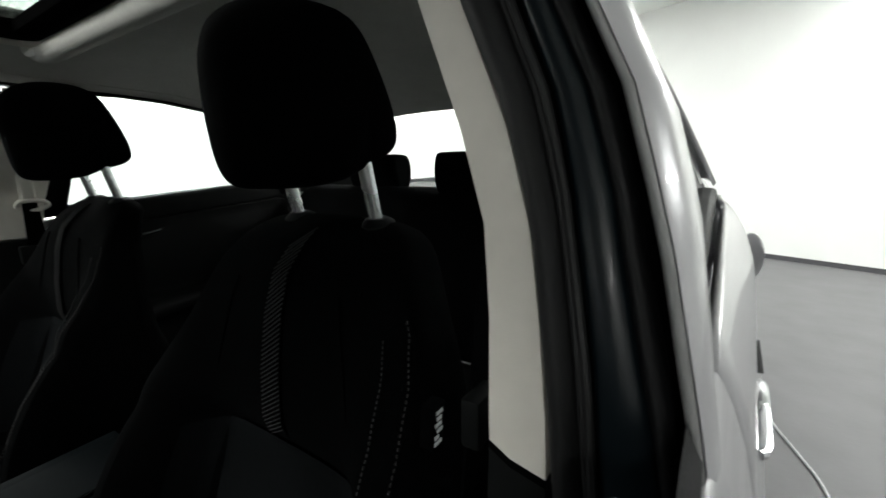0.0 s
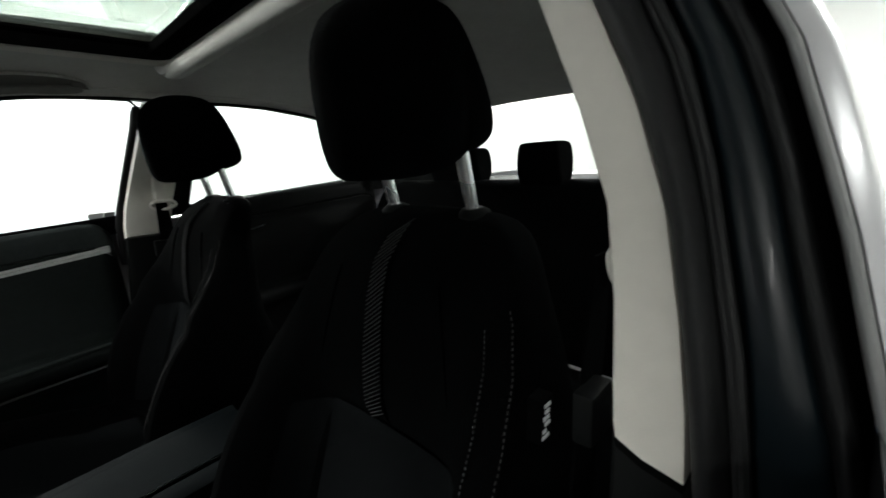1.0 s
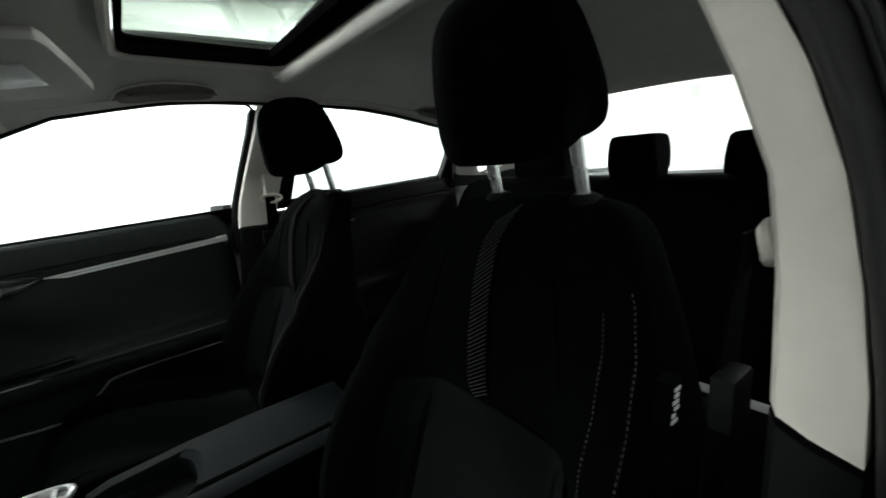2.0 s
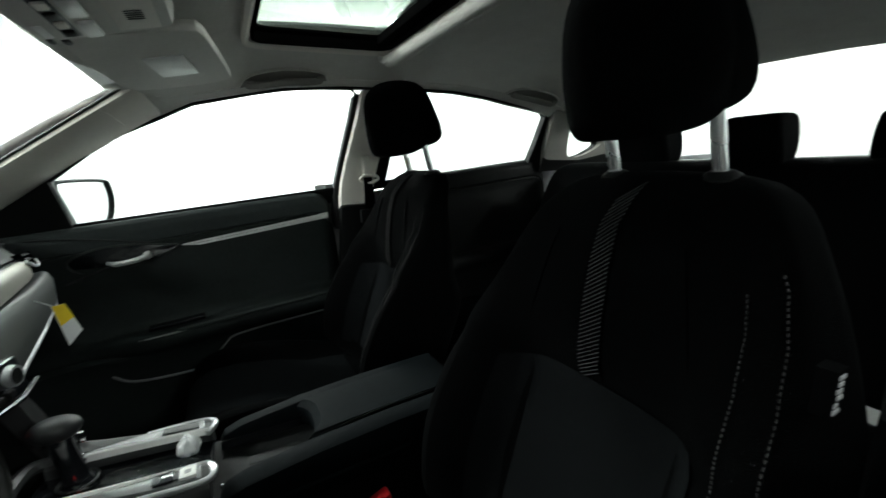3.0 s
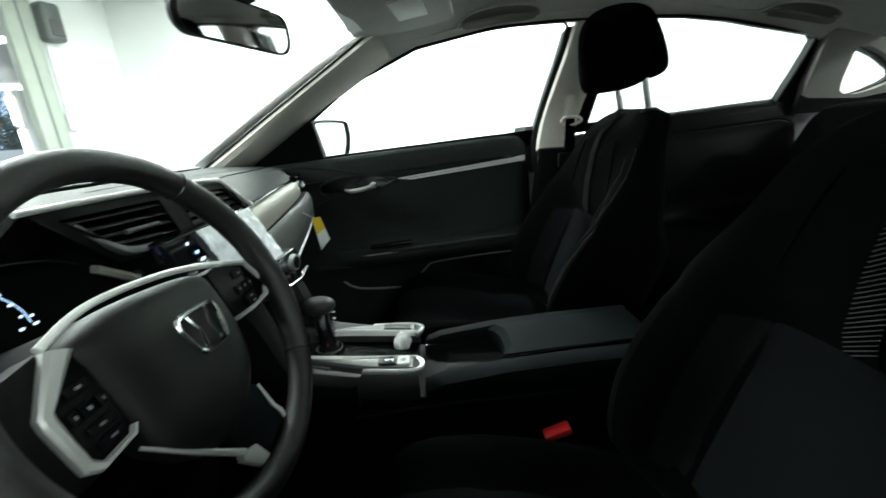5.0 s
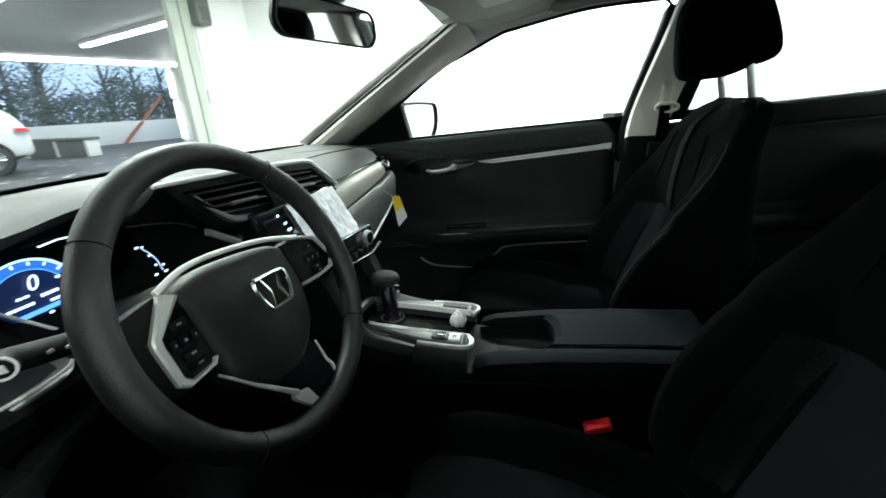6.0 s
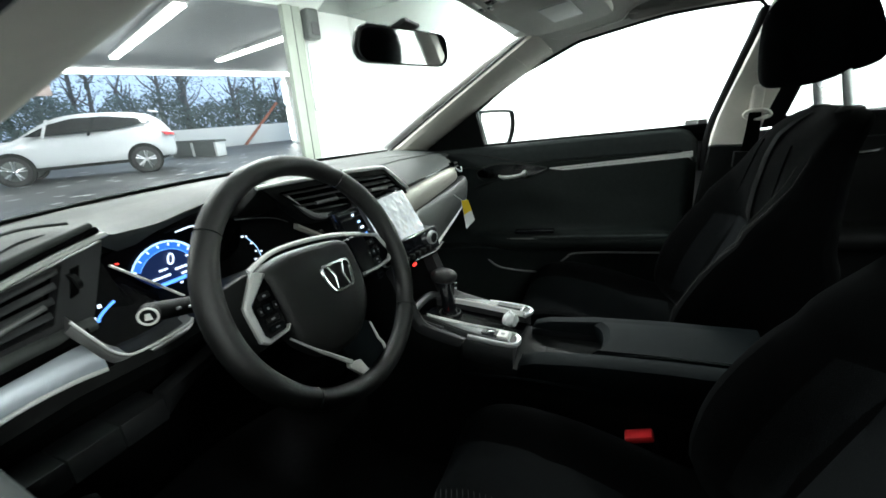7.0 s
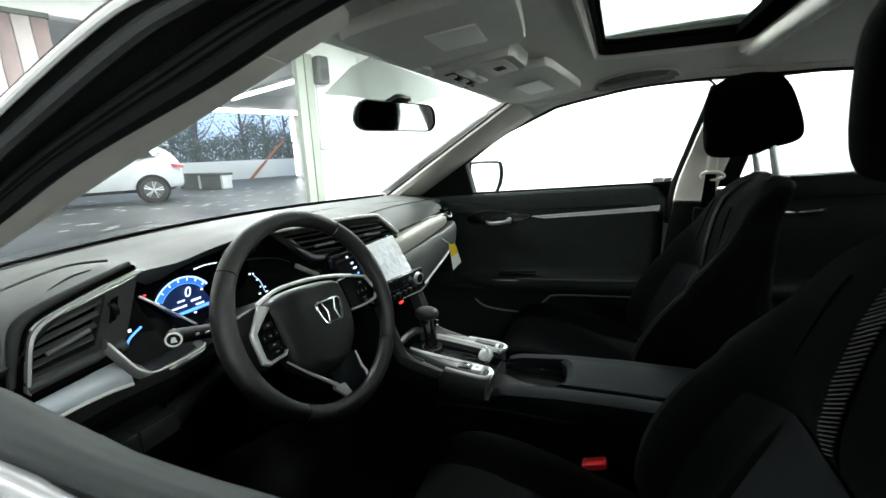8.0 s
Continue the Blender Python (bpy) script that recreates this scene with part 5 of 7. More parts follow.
    hook = smoothed([(-0.577, 0.728, 0.892), (-0.564, 0.722, 0.864), (-0.553, 0.716, 0.842), (-0.538, 0.711, 0.830), (-0.518, 0.706, 0.830), (-0.496, 0.697, 0.835), (-0.476, 0.685, 0.844), (-0.470, 0.684, 0.850)], 5)
    ring = []
    for k, p in enumerate(hook):
        t = k / (len(hook) - 1)
        w = 0.010 - 0.002 * sstep(0.35, 0.6, t) - 0.006 * sstep(0.75, 1, t)
        up = V(0.6, 0, 0.6) * (1 - sstep(0.3, 0.55, t)) + V(0, 0.35, 1) * sstep(0.3, 0.55, t)
        up.normalize()
        ring.append([p - up * w, p + V(0, -0.004, 0) - up * w * 0.5, p + V(0, -0.004, 0), p + up * 0.003, p + up * 0.003 + V(0.004, 0.02, 0.004), p + V(0.004, 0.022, -0.008)])
    part("silver_bracket", loft(ring), DARKSATIN, dash, "silver hook-shaped cluster trim", smooth=60)
    part("bracket_edge", tube([p + V(0, -0.003, 0.003) for p in hook], 0.0017, 6), TRIMSILVER, dash, "bright upper edge of the hook")
    part("bracket_shelf", loft([[V(x, y, z), V(x + 0.004, y + 0.018, z + 0.006), V(x + 0.006, y + 0.03, z + 0.004), V(x + 0.004, y + 0.03, z - 0.01), V(x, y + 0.002, z - 0.008)] for x, y, z in ((-0.542, 0.714, 0.834), (-0.518, 0.709, 0.834), (-0.496, 0.701, 0.839), (-0.478, 0.692, 0.847))]), SURROUND, dash, smooth=60)
    part("display_skirt", prism([V(-0.562, 0.745, 0.865), V(-0.535, 0.74, 0.832), V(-0.47, 0.735, 0.84), V(-0.43, 0.79, 0.845), V(-0.47, 0.806, 0.90), V(-0.54, 0.80, 0.89)], (0, 0.004, 0), (0, 0.014, 0)), SCREEN, dash, "black gloss field beside the cluster")
    part("pad_groove", tube(smoothed([(-0.70, 0.80, 0.970), (-0.62, 0.835, 0.979), (-0.54, 0.865, 0.984), (-0.49, 0.85, 0.981)], 5), 0.0022, 6), SOFT, dash, "moulded ridge of the pad")
    part("pad_groove", tube(smoothed([(-0.60, 0.79, 0.971), (-0.56, 0.815, 0.977), (-0.53, 0.82, 0.979)], 4), [0.0004, 0.001, 0.0014, 0.0018, 0.0018, 0.0018, 0.0014, 0.001, 0.0004], 5), PLASTIC, dash, "dark slot of the pad")
    part("top_crease", tube(smoothed([(-0.06, 0.92, 0.962), (0.10, 0.97, 0.9605), (0.225, 0.985, 0.9575), (0.36, 0.93, 0.9555), (0.50, 0.85, 0.953), (0.66, 0.80, 0.943)], 6), 0.0016, 5), PLASTIC, dash, "joint line across the top pad")
    # centre vents
    plate(dash, [V(-0.262, 0.735, 0.986), V(-0.083, 0.69, 0.982), V(-0.075, 0.67, 0.898), V(-0.19, 0.70, 0.905)], [V(-0.232, 0.722, 0.972), V(-0.10, 0.689, 0.970), V(-0.088, 0.675, 0.915), V(-0.178, 0.695, 0.922)], (0.005, 0.03, 0), PLASTIC, "centre_vent_frame")
    plate(dash, [V(-0.083, 0.69, 0.982), V(0.045, 0.662, 0.975), V(0.112, 0.646, 0.905), V(-0.075, 0.67, 0.898)], [V(-0.065, 0.682, 0.970), V(0.035, 0.660, 0.963), V(0.088, 0.648, 0.915), V(-0.058, 0.668, 0.913)], (0.005, 0.03, 0), PLASTIC, "centre_vent_frame")
    part("centre_chrome", tube(smoothed([(-0.27, 0.735, 0.988), (-0.10, 0.695, 0.986), (0.02, 0.668, 0.980), (0.05, 0.66, 0.968), (0.112, 0.646, 0.918)], 5), 0.0040, 8), TRIMSILVER, dash, "silver line over the centre vents")
    band = smoothed([(-0.221, 0.722, 0.962), (-0.204, 0.712, 0.942), (-0.186, 0.694, 0.921), (-0.168, 0.688, 0.915), (-0.130, 0.683, 0.912), (-0.085, 0.678, 0.911)], 5)
    rows = []
    for k, p in enumerate(band):
        d = (band[min(k + 1, len(band) - 1)] - band[max(k - 1, 0)]).normalized()
        n = V(-d.z, 0, d.x)
        w = 0.0075 - 0.003 * k / (len(band) - 1)
        rows.append([p + n * w + V(0, 0.012, 0), p + n * w, p + n * w * 0.4 + V(0, -0.004, 0), p - n * w * 0.6 + V(0, -0.004, 0), p - n * w + V(0, 0.001, 0), p - n * w + V(0, 0.014, 0)])
    part("centre_vent_band", loft(rows), RAILGREY, dash, "broad grey band beside the centre vents", smooth=50)
    hook = smoothed([(-0.209, 0.716, 0.904), (-0.200, 0.708, 0.896), (-0.188, 0.698, 0.886), (-0.178, 0.690, 0.878)], 4)
    part("cluster_hook", loft([[p + V(0.002, 0.010, 0.005), p + V(0.003, 0, 0.004), p + V(0, -0.002, 0), p + V(-0.002, 0.001, -0.004), p + V(-0.001, 0.010, -0.004)] for p in hook]), BRUSHED, dash, "pale hook-shaped trim beside the cluster", smooth=50)
    part("stack_trim", loft([[V(x, y + 0.012, z + h), V(x, y, z + h), V(x, y - 0.004, z), V(x, y, z - h), V(x, y + 0.012, z - h)] for x, y, z, h in ((-0.168, 0.702, 0.880, 0.005), (-0.140, 0.700, 0.877, 0.008), (-0.085, 0.698, 0.876, 0.011), (-0.045, 0.697, 0.876, 0.013))]), SURROUND, dash, "dark grey trim beside the lit keys", smooth=50)
    slats(dash, [(-0.232, 0.722, 0.972), (-0.10, 0.689, 0.970), (-0.088, 0.675, 0.915), (-0.178, 0.695, 0.922)], 4, GREYTRIM, 0.03, True, 0.6)
    slats(dash, [(-0.065, 0.682, 0.970), (0.035, 0.660, 0.963), (0.088, 0.648, 0.915), (-0.058, 0.668, 0.913)], 4, GREYTRIM, 0.03, True, 0.6)
    # passenger's trim
    part("champagne_panel", loft([[V(x, y + 0.012, z + h), V(x, y + 0.002, z + h * 0.8), V(x, y - 0.004, z), V(x, y - 0.006, z - h * 0.8), V(x, y - 0.004, z - h), V(x, y + 0.03, z - h * 0.8), V(x, y + 0.03, z + h * 0.8)] for x, y, z, h in ((0.10, 0.652, 0.877, 0.030), (0.25, 0.664, 0.879, 0.030), (0.40, 0.672, 0.883, 0.027), (0.50, 0.673, 0.888, 0.022), (0.53, 0.676, 0.890, 0.018))]), BRUSHED, dash, "champagne brushed trim panel", smooth=60)
    # padded slope between the brow and the trim panel
    slope = []
    for k in range(25):
        x = 0.06 + 0.57 * k / 24
        brow = lerp_table(DASH, x)
        u = sstep(0.06, 0.115, x)
        low = V(x, 0.668 - 0.004 * u + 0.03 * sstep(0.12, 0.55, x) + 0.04 * sstep(0.54, 0.63, x), 0.957 - 0.040 * u - 0.002 * sstep(0.12, 0.6, x))
        high = V(x, brow[0] + 0.024, brow[1] + 0.004)
        run = high - low
        slope.append([high + V(0, 0.01, -0.012), high + V(0, 0.004, -0.001), high - run * 0.12, low + run * 0.55 + V(0, -0.004, 0.005), low + run * 0.15 + V(0, -0.003, 0.003), low, low + V(0, 0.008, -0.004)])
    part("slope_pad", loft(slope, closed=False, cap=False), SOFT, dash, "dark grey padded slope", smooth=60).modifiers.new("depth", "SOLIDIFY").thickness = 0.003
    part("pad_seam", tube([s[1] + V(0, 0.002, 0.001) for s in slope], 0.0016, 6), RUBBER, dash, "dark seam between the pads")
    part("panel_gap", tube([V(0.10, 0.664, 0.909), V(0.25, 0.675, 0.911), V(0.40, 0.683, 0.912), V(0.53, 0.686, 0.910)], 0.0035, 6), GLOSS, dash, "dark joint over the panel")
    part("lower_panel", loft([[V(x, y + 0.006, z + h), V(x, y - 0.004, z + h * 0.8), V(x, y - 0.012, z), V(x, y - 0.012, z - h * 0.8), V(x, y - 0.004, z - h), V(x, y + 0.03, z - h * 0.8), V(x, y + 0.03, z + h * 0.8)] for x, y, z, h in ((0.12, 0.640, 0.772, 0.074), (0.30, 0.652, 0.790, 0.059), (0.45, 0.658, 0.808, 0.047), (0.56, 0.664, 0.826, 0.036), (0.61, 0.675, 0.845, 0.022))]), VENTGREY, dash, "grey glovebox panel", smooth=60)
    part("lower_line", tube([V(0.14, 0.632, 0.700), V(0.30, 0.644, 0.731), V(0.45, 0.650, 0.761), V(0.56, 0.656, 0.789), V(0.61, 0.668, 0.822)], 0.0042, 8), SATIN, dash, "silver line under the panel")
    slats(dash, [(0.53, 0.682, 0.925), (0.60, 0.69, 0.92), (0.60, 0.682, 0.885), (0.54, 0.672, 0.885)], 3, PLASTIC, 0.02, False)
    part("vent_chrome", tube(smoothed([(0.515, 0.672, 0.908), (0.55, 0.672, 0.893), (0.60, 0.68, 0.885), (0.605, 0.685, 0.90)], 4), 0.0035, 6), SATIN, dash, "silver line round the vent")
    # knee panel with small covers
    for x in (-0.665, -0.610, -0.555):
        part("blank_cover", rbox((x - 0.0268, 0.690, 0.733), (x + 0.0268, 0.74, 0.766), 0.002), SURROUND, dash, "blank square switch cover")
    part("knee_wedge", prism([V(-0.527, 0.688, 0.768), V(-0.40, 0.675, 0.80), V(-0.40, 0.69, 0.795), V(-0.50, 0.70, 0.745), V(-0.527, 0.69, 0.733)], (0, 0.004, 0), (0, 0.03, 0), 0.003), SURROUND, dash)

    hood = smoothed([(-0.316, 0.745, 0.948), (-0.284, 0.745, 0.971), (-0.254, 0.745, 0.987), (-0.222, 0.745, 0.988), (-0.196, 0.745, 0.976), (-0.190, 0.745, 0.952), (-0.205, 0.745, 0.944), (-0.262, 0.745, 0.938)], 3, True)
    part("binnacle", loft([[p + V(0, 0.07, 0) for p in hood], [p + V(0, 0.004, 0) for p in hood], [V(-0.245, 0.741, 0.963).lerp(p, 0.9) + V(0, -0.004, 0) for p in hood], [V(-0.245, 0.740, 0.963).lerp(p, 0.5) + V(0, -0.003, 0) for p in hood]]), KNEE, dash, "black end of the instrument hood", smooth=60)


vents()


def cluster():
    ob = thing("instrument_cluster", "lit digital instrument cluster with a blue arc", "instrument cluster", at=(-0.40, 0.82, 0.89))
    part("housing", prism([V(-0.535, 0.80, 0.915), V(-0.47, 0.80, 0.935), V(-0.36, 0.80, 0.965), V(-0.24, 0.80, 0.96), V(-0.20, 0.80, 0.93), V(-0.22, 0.80, 0.85), V(-0.36, 0.80, 0.835), V(-0.48, 0.80, 0.82), V(-0.55, 0.80, 0.86)], (0, 0.012, 0), (0, 0.03, 0), 0.003), SCREEN, ob, "black display glass")
    c = V(-0.405, 0.809, 0.872)
    ring = lambda k, a: c + V(-0.058 * k * math.cos(a), 0, 0.057 * k * math.sin(a))
    angles = [radians(29 + 118 * k / 32) for k in range(33)]
    band = loft([[ring(0.97, a) + V(0, 0.0012, 0), ring(0.80, a) + V(0, 0.0012, 0), ring(0.80, a) + V(0, 0.002, 0), ring(0.97, a) + V(0, 0.002, 0)] for a in angles])
    part("arc_band", band, LCDMID, ob, "glowing blue band of the gauge")
    part("arc", tube([ring(1.0, a) for a in angles], 0.0021, 6, flat=0.5), LCDPALE, ob, "pale glowing outer arc")
    part("arc_inner", tube([ring(0.79, a) for a in angles], 0.0006, 5), LCDBLUE, ob, "thin inner ring of the gauge")
    for k in range(0, 33, 5):
        part("tick", tube([ring(0.95, angles[k]), ring(0.88, angles[k])], 0.0012, 4), LCDWHITE, ob)
    field = [ring(0.79, a) + V(0, 0.0015, 0) for a in angles[::4]] + [V(-0.345, 0.8105, 0.86), V(-0.352, 0.8105, 0.836), V(-0.402, 0.8105, 0.836), V(-0.452, 0.8105, 0.889)]
    part("panel", prism(field, (0, 0, 0), (0, 0.002, 0)), LCDDIM, ob, "dim blue display field")
    for x0, x1, z, h, m in ((-0.419, -0.404, 0.887, 0.0014, LCDWHITE), (-0.394, -0.373, 0.8815, 0.0018, LCDWHITE), (-0.432, -0.402, 0.8765, 0.0016, LCDWHITE), (-0.386, -0.368, 0.8715, 0.0016, LCDWHITE), (-0.424, -0.355, 0.8645, 0.0026, LCDBLUE),
                            (-0.392, -0.386, 0.8575, 0.0014, LCDWHITE), (-0.407, -0.395, 0.8490, 0.0014, LCDWHITE), (-0.385, -0.360, 0.8485, 0.0016, LCDWHITE), (-0.372, -0.366, 0.8965, 0.0014, LCDWHITE)):
        n = max(1, round((x1 - x0) / 0.006))
        for k in range(n):
            xa = x0 + (x1 - x0) * k / n
            xb = xa + (x1 - x0) / n * (0.78 if m is LCDWHITE else 1.0)
            part("readout_bar", rbox((xa, 0.807, z - h), (xb, 0.8082, z + h), 0), m, ob)
    fc = bpy.data.curves.new("digit", "FONT")
    fc.body, fc.size, fc.align_x, fc.extrude, fc.shear = "0", 0.026, "CENTER", 0.0004, 0.2
    tmp = new("digit_text", fc)
    me = bpy.data.meshes.new_from_object(tmp)
    bpy.data.objects.remove(tmp)
    bm = bmesh.new()
    bm.from_mesh(me)
    part("digit", moved(bm, Matrix.Translation(V(-0.399, 0.807, 0.8915)) @ Matrix.Rotation(radians(90), 4, "X")), LCDWHITE, ob, "glowing zero of the speed reading", smooth=0)
    # side gauges
    part("side_gauge", tube(smoothed([(-0.512, 0.760, 0.887), (-0.528, 0.760, 0.878), (-0.536, 0.760, 0.869), (-0.537, 0.760, 0.857), (-0.534, 0.760, 0.847)], 4), 0.0017, 6), LCDBLUE, ob, "thin glowing side gauge")
    for x, z in ((-0.535, 0.902), (-0.530, 0.888), (-0.540, 0.875), (-0.541, 0.860)):
        part("mark", rbox((x - 0.002, 0.758, z - 0.0022), (x + 0.002, 0.7595, z + 0.0022), 0), LCDWHITE, ob)
    part("side_gauge", tube(smoothed([(-0.281, 0.77, 0.901), (-0.270, 0.77, 0.889), (-0.262, 0.77, 0.875), (-0.258, 0.77, 0.860)], 4), 0.0007, 5), LCDPALE, ob, "thin glowing side gauge")
    for x, z, w in ((-0.290, 0.906, 0.0035), (-0.282, 0.904, 0.0022), (-0.274, 0.889, 0.0030), (-0.268, 0.872, 0.0020), (-0.256, 0.868, 0.0024), (-0.254, 0.857, 0.0040), (-0.272, 0.858, 0.0034)):
        part("mark", rbox((x - w * 0.7, 0.768, z - 0.0014), (x + w * 0.7, 0.7695, z + 0.0014), 0), LCDWHITE, ob)
    part("warning_light", rbox((-0.474, 0.806, 0.918), (-0.4695, 0.8065, 0.9205), 0), LCDRED, ob, "red warning light")
    part("hood_line", tube(smoothed([(-0.318, 0.744, 0.945), (-0.262, 0.744, 0.934), (-0.225, 0.744, 0.922), (-0.187, 0.744, 0.901)], 4), 0.0012, 5), GREYTRIM, ob, "thin edge of the cluster hood")
    part("white_line", tube([V(-0.383, 0.80, 0.940), V(-0.36, 0.80, 0.942), V(-0.336, 0.80, 0.940)], 0.0012, 5), LCDWHITE, ob)
    part("silver_edge", tube([V(-0.489, 0.79, 0.925), V(-0.446, 0.79, 0.884), V(-0.403, 0.79, 0.841)], 0.0021, 6), TRIMSILVER, ob, "silver edge of the main gauge")


cluster()


def steering_wheel():
    C = V(-0.3945, 0.5117, 0.8985)
    # local x right, z up in the wheel's plane, -y to the driver
    M = Matrix.Translation(C) @ Matrix.Rotation(radians(-5.9), 4, "Z") @ Matrix.Rotation(radians(-22.3), 4, "X")
    ob = thing("steering_wheel", "black leather steering wheel with silver spokes", "steering wheel", at=C)
    R, r = 0.1524, 0.0140
    P = lambda x, z, y=0.0: M @ V(x, y, z)
    D = M.to_3x3()
    around = [math.tau * k / 96 for k in range(96)]
    grip = lambda a: r * (1.0 + 0.09 * sstep(0.1, 0.6, math.cos(2 * (a - 0.12))))
    part("rim", tube([P(R * math.cos(a), R * math.sin(a)) for a in around], [grip(a) for a in around], 18, loop=True, flat=0.95), LEATHER, ob, "black leather rim")
    for a in (141.5, 52, -39.6, -126.6):
        a = radians(a)
        q = grip(a) + 0.0002
        part("rim_seam", tube([P((R + q * math.cos(b)) * math.cos(a), (R + q * math.cos(b)) * math.sin(a), q * 0.97 * math.sin(b)) for b in [math.tau * k / 20 for k in range(20)]], 0.0007, 4, loop=True), GLOSS, ob)
    # airbag pad
    out = smoothed([(-0.078, 0.036, 0), (-0.050, 0.047, 0), (-0.020, 0.0475, 0), (0.030, 0.0425, 0), (0.060, 0.035, 0), (0.068, 0.020, 0), (0.069, -0.020, 0), (0.058, -0.059, 0), (0.030, -0.086, 0), (0.0, -0.097, 0), (-0.032, -0.095, 0), (-0.053, -0.084, 0), (-0.071, -0.060, 0), (-0.074, -0.030, 0), (-0.076, 0.010, 0)], 4, True)
    c = V(-0.004, -0.022, 0)
    rings = [[P(c.x + (p.x - c.x) * k, c.y + (p.y - c.y) * k, y) for p in out] for k, y in ((0.9, 0.045), (1.0, 0.024), (1.0, 0.012), (0.965, 0.006), (0.86, 0.001), (0.5, -0.003), (0.2, -0.004))]
    part("airbag_cover", loft(rings), PADSKIN, ob, "black centre pad")
    # emblem: a plain rounded chrome frame with plain bars
    E = lambda x, z: P(0.0165 + x * 0.90, -0.0060 + z * 0.86 - x * 0.04, -0.0045)
    em = [E(x, z) for x, z in ((-0.026, 0.016), (-0.018, 0.020), (0.018, 0.020), (0.026, 0.016), (0.0265, 0.002), (0.020, -0.018), (0.012, -0.022), (-0.012, -0.022), (-0.020, -0.018), (-0.0265, 0.002))]
    emb = part("emblem", tube(smoothed(em, 3, True), 0.0025, 6, loop=True), CHROME, ob, "plain chrome emblem")
    for bar in (((-0.015, 0.018), (-0.008, 0.0), (-0.012, -0.019)), ((0.015, 0.018), (0.008, 0.0), (0.012, -0.019)),):
        part("emblem_bar", tube([E(*q) for q in bar], 0.0038, 6, flat=0.6), CHROME, emb)
    # spokes with switch fields; each bezel runs as a band between an outer and an inner line
    fields = (
        (((-0.091, 0.0415), (-0.1170, 0.0090), (-0.1180, 0.002), (-0.1165, -0.0340), (-0.1080, -0.0400), (-0.0790, -0.0375), (-0.0735, -0.0310)),
         ((-0.0755, 0.0340), (-0.1075, 0.0070), (-0.1085, 0.002), (-0.1085, -0.0290), (-0.1040, -0.0350), (-0.0805, -0.0335), (-0.0770, -0.0295)),
         ((-0.0905, 0.0430), (-0.1450, 0.0330), (-0.1500, 0.0), (-0.1470, -0.0360), (-0.1180, -0.0440), (-0.0760, -0.0400), (-0.0740, 0.0300))),
        (((0.0950, 0.0345), (0.1300, 0.0235), (0.1440, -0.0040), (0.1445, -0.0130), (0.1350, -0.0250), (0.1000, -0.0270), (0.0730, -0.0250)),
         ((0.0950, 0.0300), (0.1270, 0.0195), (0.1395, -0.0050), (0.1400, -0.0120), (0.1320, -0.0205), (0.1000, -0.0225), (0.0730, -0.0210)),
         ((0.0900, 0.0340), (0.1300, 0.0250), (0.1480, 0.0040), (0.1480, -0.0180), (0.1360, -0.0290), (0.0700, -0.0280), (0.0680, 0.0300))))
    for o, n, arm in fields:
        part("spoke", prism([P(x, z, 0.016) for x, z in arm], D @ V(0, 0.016, 0), D @ V(0, -0.006, 0), 0.004), PLASTIC, ob)
        band = [[P(a[0], a[1], 0.012), P(a[0], a[1], 0.005), P(a[0] * 0.8 + b[0] * 0.2, a[1] * 0.8 + b[1] * 0.2, 0.003), P(a[0] * 0.25 + b[0] * 0.75, a[1] * 0.25 + b[1] * 0.75, 0.003), P(b[0], b[1], 0.0055), P(b[0], b[1], 0.012)] for a, b in zip(o, n)]
        part("switch_bezel", loft(band), WHEELSILVER, ob, "angular silver switch surround", smooth=30)
        pad_line = list(n) + ([(-0.0760, 0.0)] if n[0][0] < 0 else [(0.0700, 0.0), (0.0700, 0.0310)])
        part("switch_pad", prism([P(x, z, 0.010) for x, z in pad_line], D @ V(0, 0.004, 0), D @ V(0, -0.003, 0)), SCREEN, ob, "black switch pad")
        cx, cz = (-0.0915, -0.004) if n[0][0] < 0 else (0.1075, -0.001)
        for x, z, w, h, mt in ((0.002, 0.016, 0.008, 0.004, PLASTIC), (0, 0.001, 0.005, 0.005, PADDING), (-0.010, 0.001, 0.003, 0.005, PLASTIC), (0.0105, 0.001, 0.003, 0.005, PLASTIC), (0, -0.012, 0.009, 0.0035, PLASTIC), (0.001, -0.0225 if n[0][0] < 0 else -0.018, 0.010, 0.0032, PADDING)):
            q = [P(cx + x - w, cz + z - h, 0.006), P(cx + x + w, cz + z - h, 0.006), P(cx + x + w, cz + z + h, 0.006), P(cx + x - w, cz + z + h, 0.006)]
            part("button", prism(q, (0, 0, 0), D @ V(0, -0.002, 0), 0.001, 1), mt, ob)
            part("button_mark", prism([c2.lerp(sum(q, V(0, 0, 0)) / 4, 0.74) for c2 in q], D @ V(0, -0.0021, 0), D @ V(0, -0.0026, 0)), INKGREY, ob)
    part("spoke_line", tube(smoothed([P(-0.0925, 0.0435, 0.006), P(-0.062, 0.0530, 0.004), P(-0.028, 0.0545, 0.004), P(0.020, 0.0500, 0.004), P(0.060, 0.0425, 0.005), P(0.097, 0.0325, 0.006)], 5), 0.0030, 8), TRIMSILVER, ob, "silver line over the pad")
    part("lower_spoke", prism([P(x, z, 0.012) for x, z in ((-0.020, -0.085), (-0.016, -0.116), (-0.003, -0.123), (0.008, -0.156), (0.045, -0.153), (0.048, -0.126), (0.0435, -0.088), (0.030, -0.070))], D @ V(0, 0.014, 0), D @ V(0, -0.004, 0), 0.002), PADDING, ob, "dark lower spoke")
